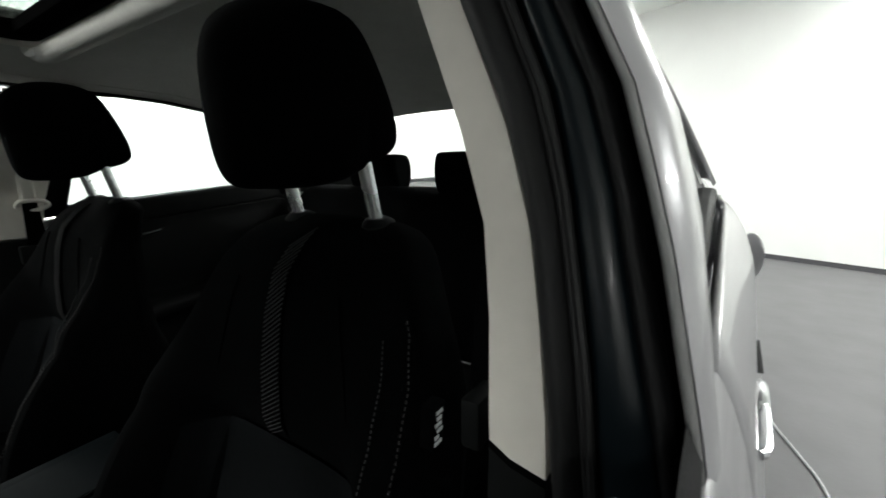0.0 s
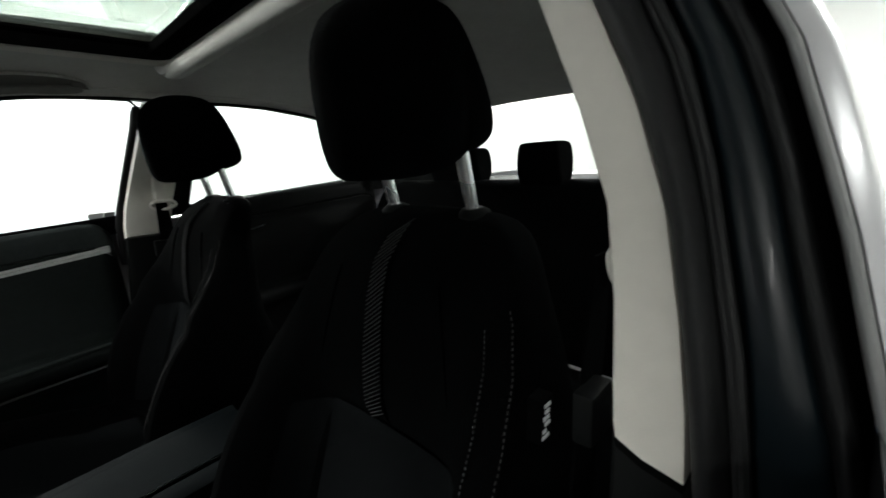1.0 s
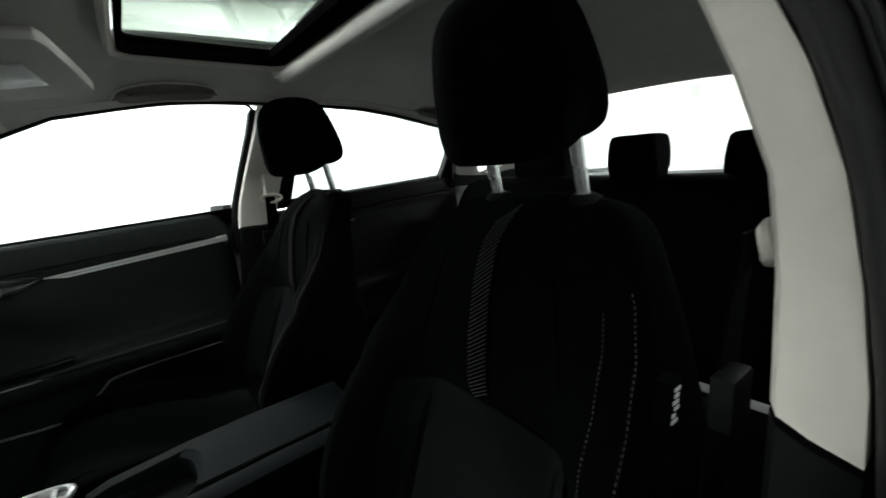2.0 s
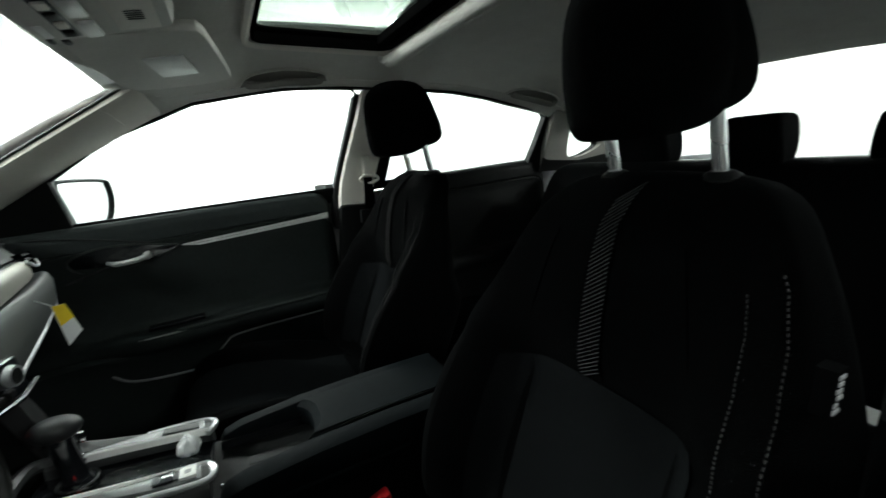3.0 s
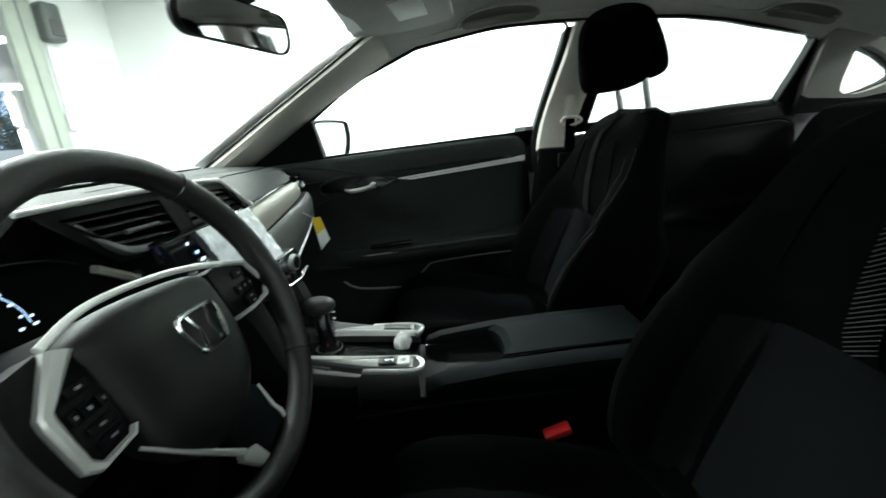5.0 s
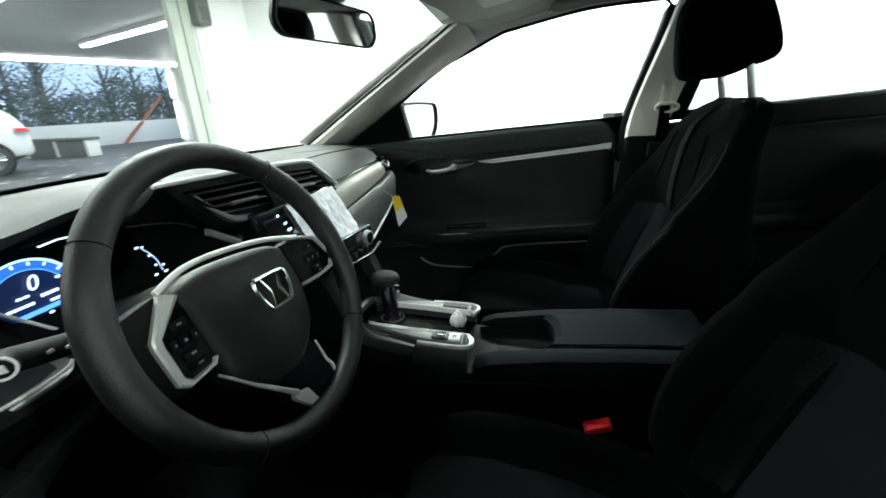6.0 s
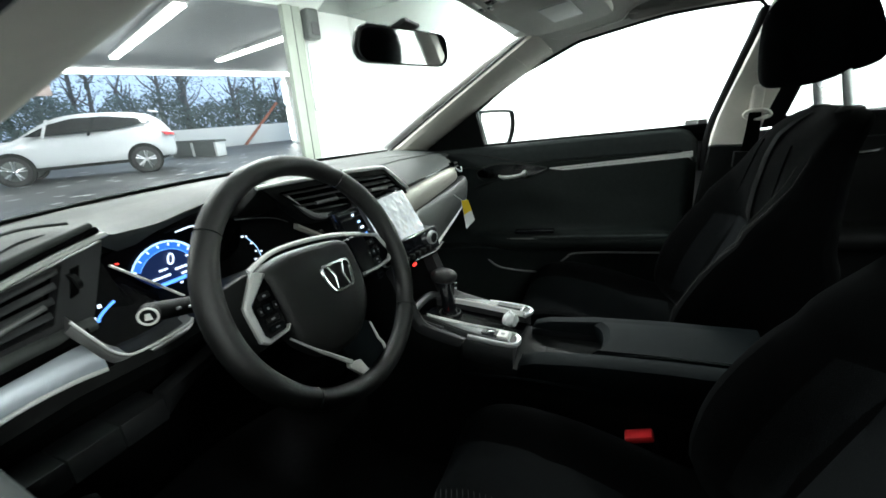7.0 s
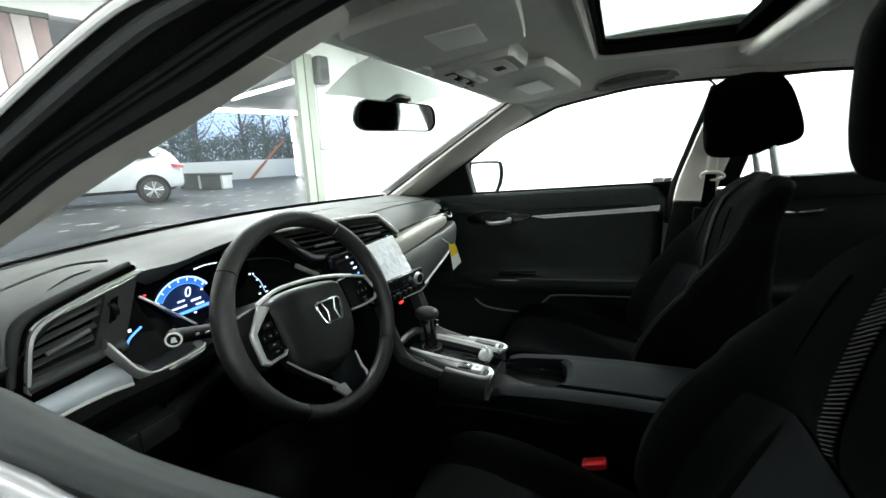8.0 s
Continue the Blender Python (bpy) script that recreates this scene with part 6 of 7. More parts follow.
    part("lower_spoke_line", tube([P(-0.081, -0.047, 0.008), P(-0.052, -0.081, 0.006), P(-0.018, -0.1165, 0.005)], [0.0014, 0.0024, 0.0034], 6), WHEELSILVER, ob, "silver line of the lower spoke")
    part("lower_spoke_foot", prism([P(x, z, 0.006) for x, z in ((-0.022, -0.115), (-0.003, -0.121), (0.0085, -0.156), (-0.008, -0.143), (-0.024, -0.121))], D @ V(0, 0.006, 0), D @ V(0, -0.002, 0), 0.0012), WHEELSILVER, ob, "silver foot of the lower spoke")
    part("lower_spoke_line", tube([P(0.0430, -0.087, 0.007), P(0.0435, -0.114, 0.006), P(0.0480, -0.124, 0.006), P(0.0455, -0.153, 0.006)], [0.0014, 0.0022, 0.0024, 0.0018], 6), WHEELSILVER, ob, "silver line of the lower spoke")
    part("column", tube([P(0, -0.01, 0.03), P(0, -0.01, 0.28)], [0.055, 0.066], 20), PLASTIC, ob, "black column cover")
    st = thing("indicator_stalk", "black indicator stalk with a round white end", "control stalk", at=(-0.55, 0.625, 0.906))
    part("arm", tube([V(-0.43, 0.66, 0.868), V(-0.50, 0.64, 0.890), V(-0.548, 0.628, 0.906)], [0.010, 0.0105, 0.0108], 12), PLASTIC, st)
    ax = (V(-0.556, 0.619, 0.906) - V(-0.546, 0.630, 0.906)).normalized()
    e1 = ax.cross(V(0, 0, 1)).normalized()
    ctr = V(-0.555, 0.620, 0.906)
    part("end_cap", tube([V(-0.546, 0.630, 0.906), ctr], 0.0108, 20), PLASTIC, st)
    part("end_ring", tube([ctr + e1 * 0.0092 * math.cos(a) + V(0, 0, 0.0092 * math.sin(a)) for a in [math.tau * k / 28 for k in range(28)]], 0.0014, 6, loop=True), WHITEPLAS, st, "white ring of the stalk end")
    part("end_mark", prism([ctr + ax * 0.0008 + e1 * x + V(0, 0, z) for x, z in ((-0.0038, -0.0038), (0.0038, -0.0038), (0.002, 0.0034), (-0.0024, 0.0034))], (0, 0, 0), ax * 0.0004), WHITEPLAS, st, "pale symbol")
    for k in range(3):
        part("arm_mark", rbox((-0.49 - 0.016 * k, 0.626 - 0.002 * k, 0.887 + 0.005 * k), (-0.485 - 0.016 * k, 0.629 - 0.002 * k, 0.8895 + 0.005 * k), 0), INKGREY, st)


steering_wheel()


def centre_stack():
    ob = thing("centre_screen", "touch screen under a crumpled clear protective film", "touch screen", at=(0, 0.62, 0.86))
    tl, tr, br, bl = V(-0.160, 0.662, 0.917), V(0.040, 0.630, 0.926), V(0.062, 0.590, 0.826), V(-0.150, 0.624, 0.822)
    part("bezel", prism([tl, tr, br, bl], (0, 0.03, 0), (0, 0, 0), 0.003), GLOSS, ob)

    def film(u, v):
        p = tl.lerp(tr, 0.30 + 0.71 * u).lerp(bl.lerp(br, 0.30 + 0.71 * u), 0.0 + 1.0 * v)
        return p + V(0, -0.005 - 0.004 * abs(noise.noise(V(u * 6, v * 5, 1.3))) - 0.004 * abs(noise.noise(V(u * 13, v * 10, 5))), 0.002 * noise.noise(V(u * 5, v * 3, 8)))
    part("film", sheet(film, 40, 24), FILM, ob, "crumpled glossy protective film")
    for u, v, w, m in ((0.17, 0.12, 0.006, LCDWHITE), (0.20, 0.28, 0.009, LCDPALE), (0.205, 0.40, 0.012, LCDWHITE), (0.215, 0.54, 0.007, LCDBLUE), (0.225, 0.66, 0.009, LCDWHITE)):
        q = tl.lerp(tr, u).lerp(bl.lerp(br, u), v) + V(0, -0.0015, 0)
        part("lit_key", rbox(q - V(w / 2, 0.0006, 0.0022), q + V(w / 2, 0, 0.0022), 0), m, ob, "small lit touch key")
    ctl = thing("climate_controls", "black climate control strip with a silver knob", "climate controls", at=(0, 0.58, 0.8))
    part("strip", prism([V(-0.14, 0.612, 0.828), V(0.10, 0.572, 0.828), V(0.098, 0.562, 0.775), V(-0.13, 0.60, 0.775)], (0, 0.03, 0), (0, 0, 0), 0.003), GLOSS, ctl)
    for x, y in ((0.068, 0.572), (-0.10, 0.603)):
        part("knob", join(tube([V(x, y, 0.807), V(x - 0.002, y - 0.009, 0.8065)], [0.0165, 0.0155], 24), ), SATIN, ctl, "silver knob")
        part("knob_face", tube([V(x - 0.002, y - 0.009, 0.8065), V(x - 0.0022, y - 0.0102, 0.8065)], 0.0118, 20), PLASTIC, ctl)
    part("silver_edge", tube([V(-0.02, 0.577, 0.776), V(0.06, 0.560, 0.773), V(0.10, 0.554, 0.785)], 0.0035, 6), CHROME, ctl, "bright lower edge")
    for k in range(5):
        part("button", rbox((-0.06 + 0.022 * k, 0.573 - 0.0035 * k, 0.785), (-0.044 + 0.022 * k, 0.585 - 0.0035 * k, 0.797), 0.002, 1), PLASTIC, ctl)
    part("hazard_glow", rbox((-0.005, 0.585, 0.757), (0.010, 0.59, 0.762), 0), LCDRED, ctl, "small red lit symbol")


# faint glow added to the film surface itself to raise its white
FILM = mat("glowing_crumpled_film", (0.88, 0.90, 0.92), 0.2, vary=0.14, scale=70, bump=0.8, bump_scale=60, coat=0.9)
film_node = FILM.node_tree.nodes["Principled BSDF"]
film_node.inputs["Emission Color"].default_value, film_node.inputs["Emission Strength"].default_value = (0.85, 0.92, 1.0, 1), 0.16
centre_stack()


def console():
    ob = thing("centre_console", "dark grey centre console with padded armrest and cup holders", "centre console", at=(0, 0.25, 0.5))
    X0 = -0.010
    rings = []
    for y, w, z in ((0.70, 0.085, 0.600), (0.66, 0.088, 0.602), (0.62, 0.09, 0.604), (0.57, 0.092, 0.608), (0.50, 0.098, 0.612), (0.40, 0.102, 0.60), (0.33, 0.102, 0.595), (0.25, 0.102, 0.595), (0.0, 0.10, 0.60), (-0.10, 0.098, 0.60)):
        rings.append([V(X0 - w, y, 0.30), V(X0 - w, y, z - 0.045), V(X0 - w * 0.97, y, z - 0.015), V(X0 - w * 0.88, y, z), V(X0 + w * 0.88, y, z), V(X0 + w * 0.97, y, z - 0.015), V(X0 + w, y, z - 0.045), V(X0 + w, y, 0.30)])
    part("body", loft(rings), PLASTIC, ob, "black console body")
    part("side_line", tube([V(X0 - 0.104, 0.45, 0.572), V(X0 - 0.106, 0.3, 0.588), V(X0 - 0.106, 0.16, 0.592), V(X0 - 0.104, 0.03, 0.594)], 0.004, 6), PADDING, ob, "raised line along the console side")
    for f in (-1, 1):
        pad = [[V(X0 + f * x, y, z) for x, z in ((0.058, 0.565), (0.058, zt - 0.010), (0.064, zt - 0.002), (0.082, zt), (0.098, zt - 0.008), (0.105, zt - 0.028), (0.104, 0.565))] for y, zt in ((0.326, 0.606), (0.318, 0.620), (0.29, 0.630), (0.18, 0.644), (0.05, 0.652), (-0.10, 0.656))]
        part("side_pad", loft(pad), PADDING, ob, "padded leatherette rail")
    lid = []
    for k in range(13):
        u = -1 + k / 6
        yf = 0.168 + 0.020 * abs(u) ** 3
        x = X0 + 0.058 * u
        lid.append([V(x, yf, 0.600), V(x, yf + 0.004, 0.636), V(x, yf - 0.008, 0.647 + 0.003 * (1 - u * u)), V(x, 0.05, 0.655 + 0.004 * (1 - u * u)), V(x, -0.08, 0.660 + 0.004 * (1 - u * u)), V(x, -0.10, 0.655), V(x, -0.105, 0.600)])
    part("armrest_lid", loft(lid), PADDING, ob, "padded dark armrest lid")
    for f in (-1, 1):
        part("lid_seam", tube([V(X0 + f * 0.0585, 0.185, 0.640), V(X0 + f * 0.0585, 0.05, 0.653), V(X0 + f * 0.0585, -0.09, 0.657)], 0.0016, 5), GLOSS, ob)
    part("cup_well", join(rbox((X0 - 0.058, 0.17, 0.53), (X0 + 0.058, 0.325, 0.536), 0.001), rbox((X0 - 0.060, 0.17, 0.53), (X0 - 0.056, 0.325, 0.612), 0.001), rbox((X0 + 0.056, 0.17, 0.53), (X0 + 0.060, 0.325, 0.612), 0.001)), GLOSS, ob, "dark open cup holder")
    part("well_divider", rbox((X0 - 0.012, 0.20, 0.585), (X0 + 0.012, 0.285, 0.596), 0.002), PLASTIC, ob)
    # gear surround: a ring of grey plastic with two silver rails
    z0 = lambda y: 0.631 + 0.085 * (y - 0.335)
    part("gear_plate", prism([V(X0 - 0.06, 0.56, z0(0.56) - 0.006), V(X0 + 0.06, 0.56, z0(0.56) - 0.006), V(X0 + 0.07, 0.335, 0.612), V(X0 - 0.07, 0.335, 0.612)], (0, 0, -0.012), (0, 0, 0.004), 0.003), GLOSS, ob, "glossy black gear plate")
    for f in (-1, 1):
        ring = [[V(X0 + f * (xi + dx), y, z0(y) + dz) for dx, dz in ((0.0, -0.004), (0.001, 0.012), (0.006, 0.017), (w - 0.010, 0.014), (w, 0.004), (w + 0.004, -0.035))] for y, xi, w in ((0.335, 0.046, 0.046), (0.37, 0.046, 0.048), (0.42, 0.048, 0.044), (0.46, 0.048, 0.036), (0.50, 0.048, 0.028), (0.552, 0.040, 0.022))]
        part("surround_side", loft(ring), SHELLGREY, ob, "grey moulded gear surround")
        rail = [[V(X0 + f * (xi + dx), y, z0(y) + dz) for dx, dz in ((0.0, 0.014), (0.002, 0.019), (w * 0.5, 0.0205), (w, 0.0185), (w + 0.002, 0.013))] for y, xi, w in ((0.345, 0.046, 0.034), (0.39, 0.047, 0.033), (0.44, 0.048, 0.026), (0.49, 0.048, 0.015), (0.532, 0.046, 0.004))]
        part("silver_rail", loft(rail), RAILGREY, ob, "satin grey console rail")
        edge = [[V(X0 + f * (xi + dx), y, z0(y) + dz) for dx, dz in ((-0.0015, 0.010), (-0.001, 0.0205), (w * 0.5, 0.0225), (w, 0.0205), (w, 0.012))] for y, xi, w in ((0.338, 0.0455, 0.003), (0.39, 0.0465, 0.004), (0.44, 0.0475, 0.008 if f < 0 else 0.004), (0.49, 0.0470, 0.010 if f < 0 else 0.004), (0.528, 0.0455, 0.006 if f < 0 else 0.003), (0.538, 0.0450, 0.001))]
        part("bright_edge", loft(edge), TRIMSILVER, ob, "bright inner edge of the rail")
        part("rail_inlay", prism([V(X0 + f * 0.055, 0.352, z0(0.352) + 0.019), V(X0 + f * 0.074, 0.352, z0(0.352) + 0.019), V(X0 + f * 0.073, 0.405, z0(0.405) + 0.0195), V(X0 + f * 0.055, 0.405, z0(0.405) + 0.0195)], (0, 0, 0), (0, 0, 0.003), 0.001), GREYTRIM, ob)
        end = smoothed([(X0 + f * 0.042, 0.34, 0.645), (X0 + f * 0.060, 0.329, 0.647), (X0 + f * 0.080, 0.333, 0.645), (X0 + f * 0.087, 0.36, 0.647), (X0 + f * 0.084, 0.43, 0.651)], 4)
        part("surround_end", tube(end, 0.005, 8), SATIN, ob, "silver end of the surround")
    part("front_lip", tube(smoothed([(X0 - 0.078, 0.49, 0.650), (X0 - 0.070, 0.545, 0.660), (X0 - 0.04, 0.572, 0.668), (X0 + 0.04, 0.572, 0.668), (X0 + 0.066, 0.545, 0.660), (X0 + 0.075, 0.49, 0.650)], 5), 0.010, 8), SHELLGREY, ob, "grey front lip of the surround")
    # side wings that rise from the gear surround to the centre stack
    for f in (-1, 1):
        edge = smoothed([(0.095, 0.578, 0.800), (0.095, 0.562, 0.755), (0.095, 0.542, 0.702), (0.095, 0.527, 0.673), (0.095, 0.500, 0.661), (0.095, 0.435, 0.648)], 5)
        part("side_wing", loft([[V(X0 + f * (e.x + dx), e.y + dy, e.z + dz) for dx, dy, dz in ((0, 0, 0), (-0.006, -0.003, 0.001), (-0.022, 0.004, -0.004), (-0.022, 0.03, -0.012), (0.004, 0.03, -0.02), (0.006, 0.006, -0.012))] for e in edge]), SHELLGREY, ob, "dark grey rising side wing")
        part("wing_flank", loft([[V(X0 + f * x, y, z) for x, z in ((0.090, zt), (0.100, zt - 0.01), (0.102, 0.56), (0.08, 0.56))] for y, zt in ((0.68, 0.80), (0.60, 0.79), (0.575, 0.755), (0.556, 0.702), (0.54, 0.672), (0.50, 0.652), (0.44, 0.64))]), PLASTIC, ob)
    part("park_switch", rbox((X0 - 0.076, 0.350, 0.651), (X0 - 0.052, 0.372, 0.657), 0.001), WHITEPLAS, ob, "pale parking brake switch")
    part("dark_switch", rbox((X0 - 0.076, 0.378, 0.653), (X0 - 0.052, 0.404, 0.6585), 0.002), GLOSS, ob, "black switch")

    part("switch_mark", rbox((X0 - 0.068, 0.357, 0.657), (X0 - 0.060, 0.365, 0.6575), 0), INKGREY, ob)
    bagt = thing("plastic_bag", "crumpled clear plastic bag lying on the gear plate", "plastic bag", at=(0, 0.43, 0.63))

    def bag(u, v):
        fold = noise.noise(V(u * 9, v * 3, 2)) + 0.5 * noise.noise(V(u * 21, v * 6, 7))
        return V(X0 - 0.034 + 0.068 * u, 0.352 + 0.13 * v, 0.630 + 0.010 * v + 0.010 * (0.5 + fold) * math.sin(math.pi * u) * math.sin(math.pi * v) ** 0.5)
    part("film", sheet(bag, 34, 30), BAGFILM, bagt, "thin clear film")

    def bunch(u, v):
        a, e = u * math.tau, (v - 0.5) * math.pi * 0.96
        r = 1 + 0.35 * noise.noise(V(2.2 * math.cos(a), 2.2 * math.sin(a), 3 * v))
        return V(0.018 + 0.017 * r * math.cos(a) * math.cos(e), 0.368 + 0.017 * r * math.sin(a) * math.cos(e), 0.641 + 0.016 * r * math.sin(e))
    part("bunched_end", sheet(bunch, 22, 12), PAPER, bagt, "bunched white end of the bag")
    sh = thing("gear_lever", "black automatic gear lever with a rounded knob", "gear lever", at=(0.008, 0.509, 0.62))
    G = V(0.008, 0.509, 0.0)
    part("boot", tube([G + V(0, 0, 0.615), G + V(0, 0, 0.645), G + V(-0.001, 0, 0.652)], [0.026, 0.023, 0.017], 18), GLOSS, sh, "black base of the lever")
    for z in (0.634, 0.646):
        part("base_ring", tube([G + V(0.0245 * math.cos(a), 0.0245 * math.sin(a), z) for a in [math.tau * k / 24 for k in range(24)]], 0.0018, 6, loop=True), GREYTRIM, sh, "grey ring of the lever base")
    part("stem", tube([G + V(-0.001, 0, 0.64), G + V(-0.005, 0.001, 0.685), G + V(-0.010, 0.003, 0.715), G + V(-0.012, 0.004, 0.735)], [0.0165, 0.0155, 0.0170, 0.020], 16), GLOSS, sh, "glossy black grip of the lever")
    K = G + V(-0.014, 0.004, 0.741)
    knob = []
    for dz, rx, ry in ((-0.014, 0.019, 0.024), (-0.009, 0.026, 0.033), (-0.003, 0.030, 0.039), (0.003, 0.0305, 0.040), (0.009, 0.0285, 0.036), (0.014, 0.021, 0.027), (0.017, 0.010, 0.013)):
        knob.append([K + V(0.80 * rx * math.cos(a), 0.80 * ry * math.sin(a), dz) for a in [math.tau * k / 18 for k in range(18)]])
    subsurf(part("knob", loft(knob), SURROUND, sh, "rounded dark grey top of the lever"), 1)
    part("knob_button", rbox(K + V(0.008, -0.026, -0.034), K + V(0.016, -0.017, -0.018), 0.002), CHROME, sh, "bright release button")
    part("grip_inlay", rbox(K + V(0.010, -0.020, -0.066), K + V(0.016, -0.013, -0.054), 0.002), CHROME, sh, "small bright inlay")
    part("shift_light", rbox((-0.034, 0.500, 0.644), (-0.028, 0.506, 0.646), 0), LCDRED, ob, "tiny lit gear mark")


BAGFILM = pane_mat("clear_bag_film", (0.93, 0.94, 0.94), 0.08)
console()

# ---- roof fittings ----
def sun_visor(s):
    ob = thing("sun_visor", "grey folded sun visor with a pale mirror cover", "sun visor", "sun visors", at=(s * 0.3, 0.33, 1.3))
    out = [(0.115, 0.27), (0.13, 0.25), (0.18, 0.238), (0.38, 0.205), (0.415, 0.207), (0.435, 0.235), (0.45, 0.32), (0.445, 0.385), (0.42, 0.408), (0.30, 0.428), (0.155, 0.440), (0.13, 0.43), (0.118, 0.39)]
    out = [(p.x, p.y) for p in smoothed([(x, y, 0) for x, y in out], 3, True)]
    pz = lambda x, y: 1.2925 - 0.085 * (x - 0.30) - 0.12 * (y - 0.32)
    at = lambda x, y, k, d: V(s * (0.29 + (x - 0.29) * k), 0.33 + (y - 0.33) * k, pz(x, y) + d)
    part("board", loft([[at(x, y, 0.985, 0.012) for x, y in out], [at(x, y, 1.0, 0.006) for x, y in out], [at(x, y, 1.0, -0.002) for x, y in out], [at(x, y, 0.985, -0.006) for x, y in out], [at(x, y, 0.95, -0.007) for x, y in out]]), VISOR, ob)
    cov = [(0.222, 0.285), (0.34, 0.266), (0.352, 0.332), (0.234, 0.352)]
    part("mirror_cover", prism([V(s * x, y, pz(x, y) - 0.006) for x, y in cov], (0, 0, 0), (0, 0, -0.004), 0.0015), WHITEPLAS, ob, "pale mirror cover")
    for k in range(2):
        part("clip", rbox(V(s * 0.13 - 0.010, 0.425 + 0.018 * k, pz(0.13, 0.43) - 0.012), V(s * 0.13 + 0.014, 0.435 + 0.018 * k, pz(0.13, 0.43) - 0.004), 0.003), GREYTRIM if s > 0 else SATIN, ob, "small visor clip")


sun_visor(1)
sun_visor(-1)


def overhead_console():
    ob = thing("overhead_console", "grey overhead console with map lights and buttons", "overhead console", at=(0.0, 0.36, 1.3))
    pz = lambda y: 1.303 - 0.16 * (y - 0.30)
    out = [(-0.075, 0.29), (-0.06, 0.283), (0.06, 0.283), (0.075, 0.29), (0.088, 0.36), (0.098, 0.43), (0.08, 0.447), (-0.08, 0.447), (-0.098, 0.43), (-0.088, 0.36)]
    at = lambda x, y, k, d: V(x * k, 0.36 + (y - 0.36) * k, pz(y) + d)
    part("housing", loft([[at(x, y, 1.04, 0.022) for x, y in out], [at(x, y, 1.0, 0.002) for x, y in out], [at(x, y, 0.97, -0.004) for x, y in out], [at(x, y, 0.9, -0.005) for x, y in out]]), VISOR, ob)
    part("panel", prism([V(x, y, pz(y) - 0.0045) for x, y in ((-0.062, 0.30), (0.062, 0.30), (0.066, 0.352), (-0.066, 0.352))], (0, 0, 0), (0, 0, -0.002), 0.001), BEIGE, ob, "paler panel with slots")
    for f in (-1, 1):
        part("map_light", prism([V(f * x, y, pz(y) - 0.0045) for x, y in ((0.012, 0.372), (0.072, 0.372), (0.076, 0.392), (0.012, 0.392))], (0, 0, 0), (0, 0, -0.006), 0.002), WHITEPLAS, ob, "white map light lens")
    part("button_row", prism([V(x, y, pz(y) - 0.0045) for x, y in ((-0.075, 0.398), (0.075, 0.398), (0.078, 0.418), (-0.078, 0.418))], (0, 0, 0), (0, 0, -0.002), 0.0008), GREYTRIM, ob, "dark button row")
    for k in range(4):
        part("button", prism([V(-0.066 + 0.036 * k + x, y, pz(y) - 0.0065) for x, y in ((0, 0.401), (0.022, 0.401), (0.022, 0.414), (0, 0.414))], (0, 0, 0), (0, 0, -0.004), 0.0015), PLASTIC if k % 2 else BEIGE, ob)
    for k in range(5):
        part("slot", prism([V(-0.018 + 0.008 * k + x, y, pz(y) - 0.0066) for x, y in ((0, 0.315), (0.003, 0.315), (0.003, 0.335), (0, 0.335))], (0, 0, 0), (0, 0, -0.0008)), PLASTIC, ob)
    part("pad", prism([V(x, y, pz(y) - 0.0045) for x, y in ((0.02, 0.430), (0.075, 0.430), (0.075, 0.440), (0.02, 0.440))], (0, 0, 0), (0, 0, -0.003), 0.001), WHITEPLAS, ob)


overhead_console()


def rear_view_mirror():
    ob = thing("rear_view_mirror", "black framed rear-view mirror on the windscreen", "rear-view mirror", at=(0.0, 0.57, 1.21))
    M = Matrix.Translation((-0.005, 0.562, 1.213)) @ Matrix.Rotation(radians(-15), 4, "Z") @ Matrix.Rotation(radians(5), 4, "X")
    pts = []
    for cx, cz, a0 in ((0.095, 0.006, 0), (-0.095, 0.006, 90), (-0.098, -0.006, 180), (0.098, -0.006, 270)):
        for k in range(5):
            a = radians(a0 + 90 * k / 4)
            pts.append((cx + 0.03 * math.cos(a), cz + 0.025 * math.sin(a)))
    rings = [[M @ V(x * k, y, z * k) for x, z in pts] for k, y in ((0.55, 0.03), (0.85, 0.022), (1.0, 0.008), (1.03, -0.002), (1.01, -0.007), (0.95, -0.004))]
    part("housing", loft(rings), PLASTIC, ob)
    part("glass", loft([[M @ V(x * 0.955, -0.0045, z * 0.93) for x, z in pts], [M @ V(x * 0.955, 0.0, z * 0.93) for x, z in pts]]), MIRROR, ob, "silvered mirror glass", smooth=0)
    part("stem", tube(smoothed([(-0.005, 0.585, 1.225), (-0.015, 0.60, 1.235), (-0.015, 0.60, 1.240)], 4), 0.009, 8), PLASTIC, ob)
    cover = [V(-0.035, 0.545, 1.2585), V(0.03, 0.545, 1.2585), V(0.028, 0.59, 1.240), V(0.012, 0.615, 1.230), V(-0.03, 0.615, 1.230), V(-0.038, 0.59, 1.240)]
    part("sensor_cover", prism(cover, (0, 0, 0.002), (0, -0.003, -0.008), 0.003), GREYTRIM, ob, "dark sensor cover on the glass")


rear_view_mirror()


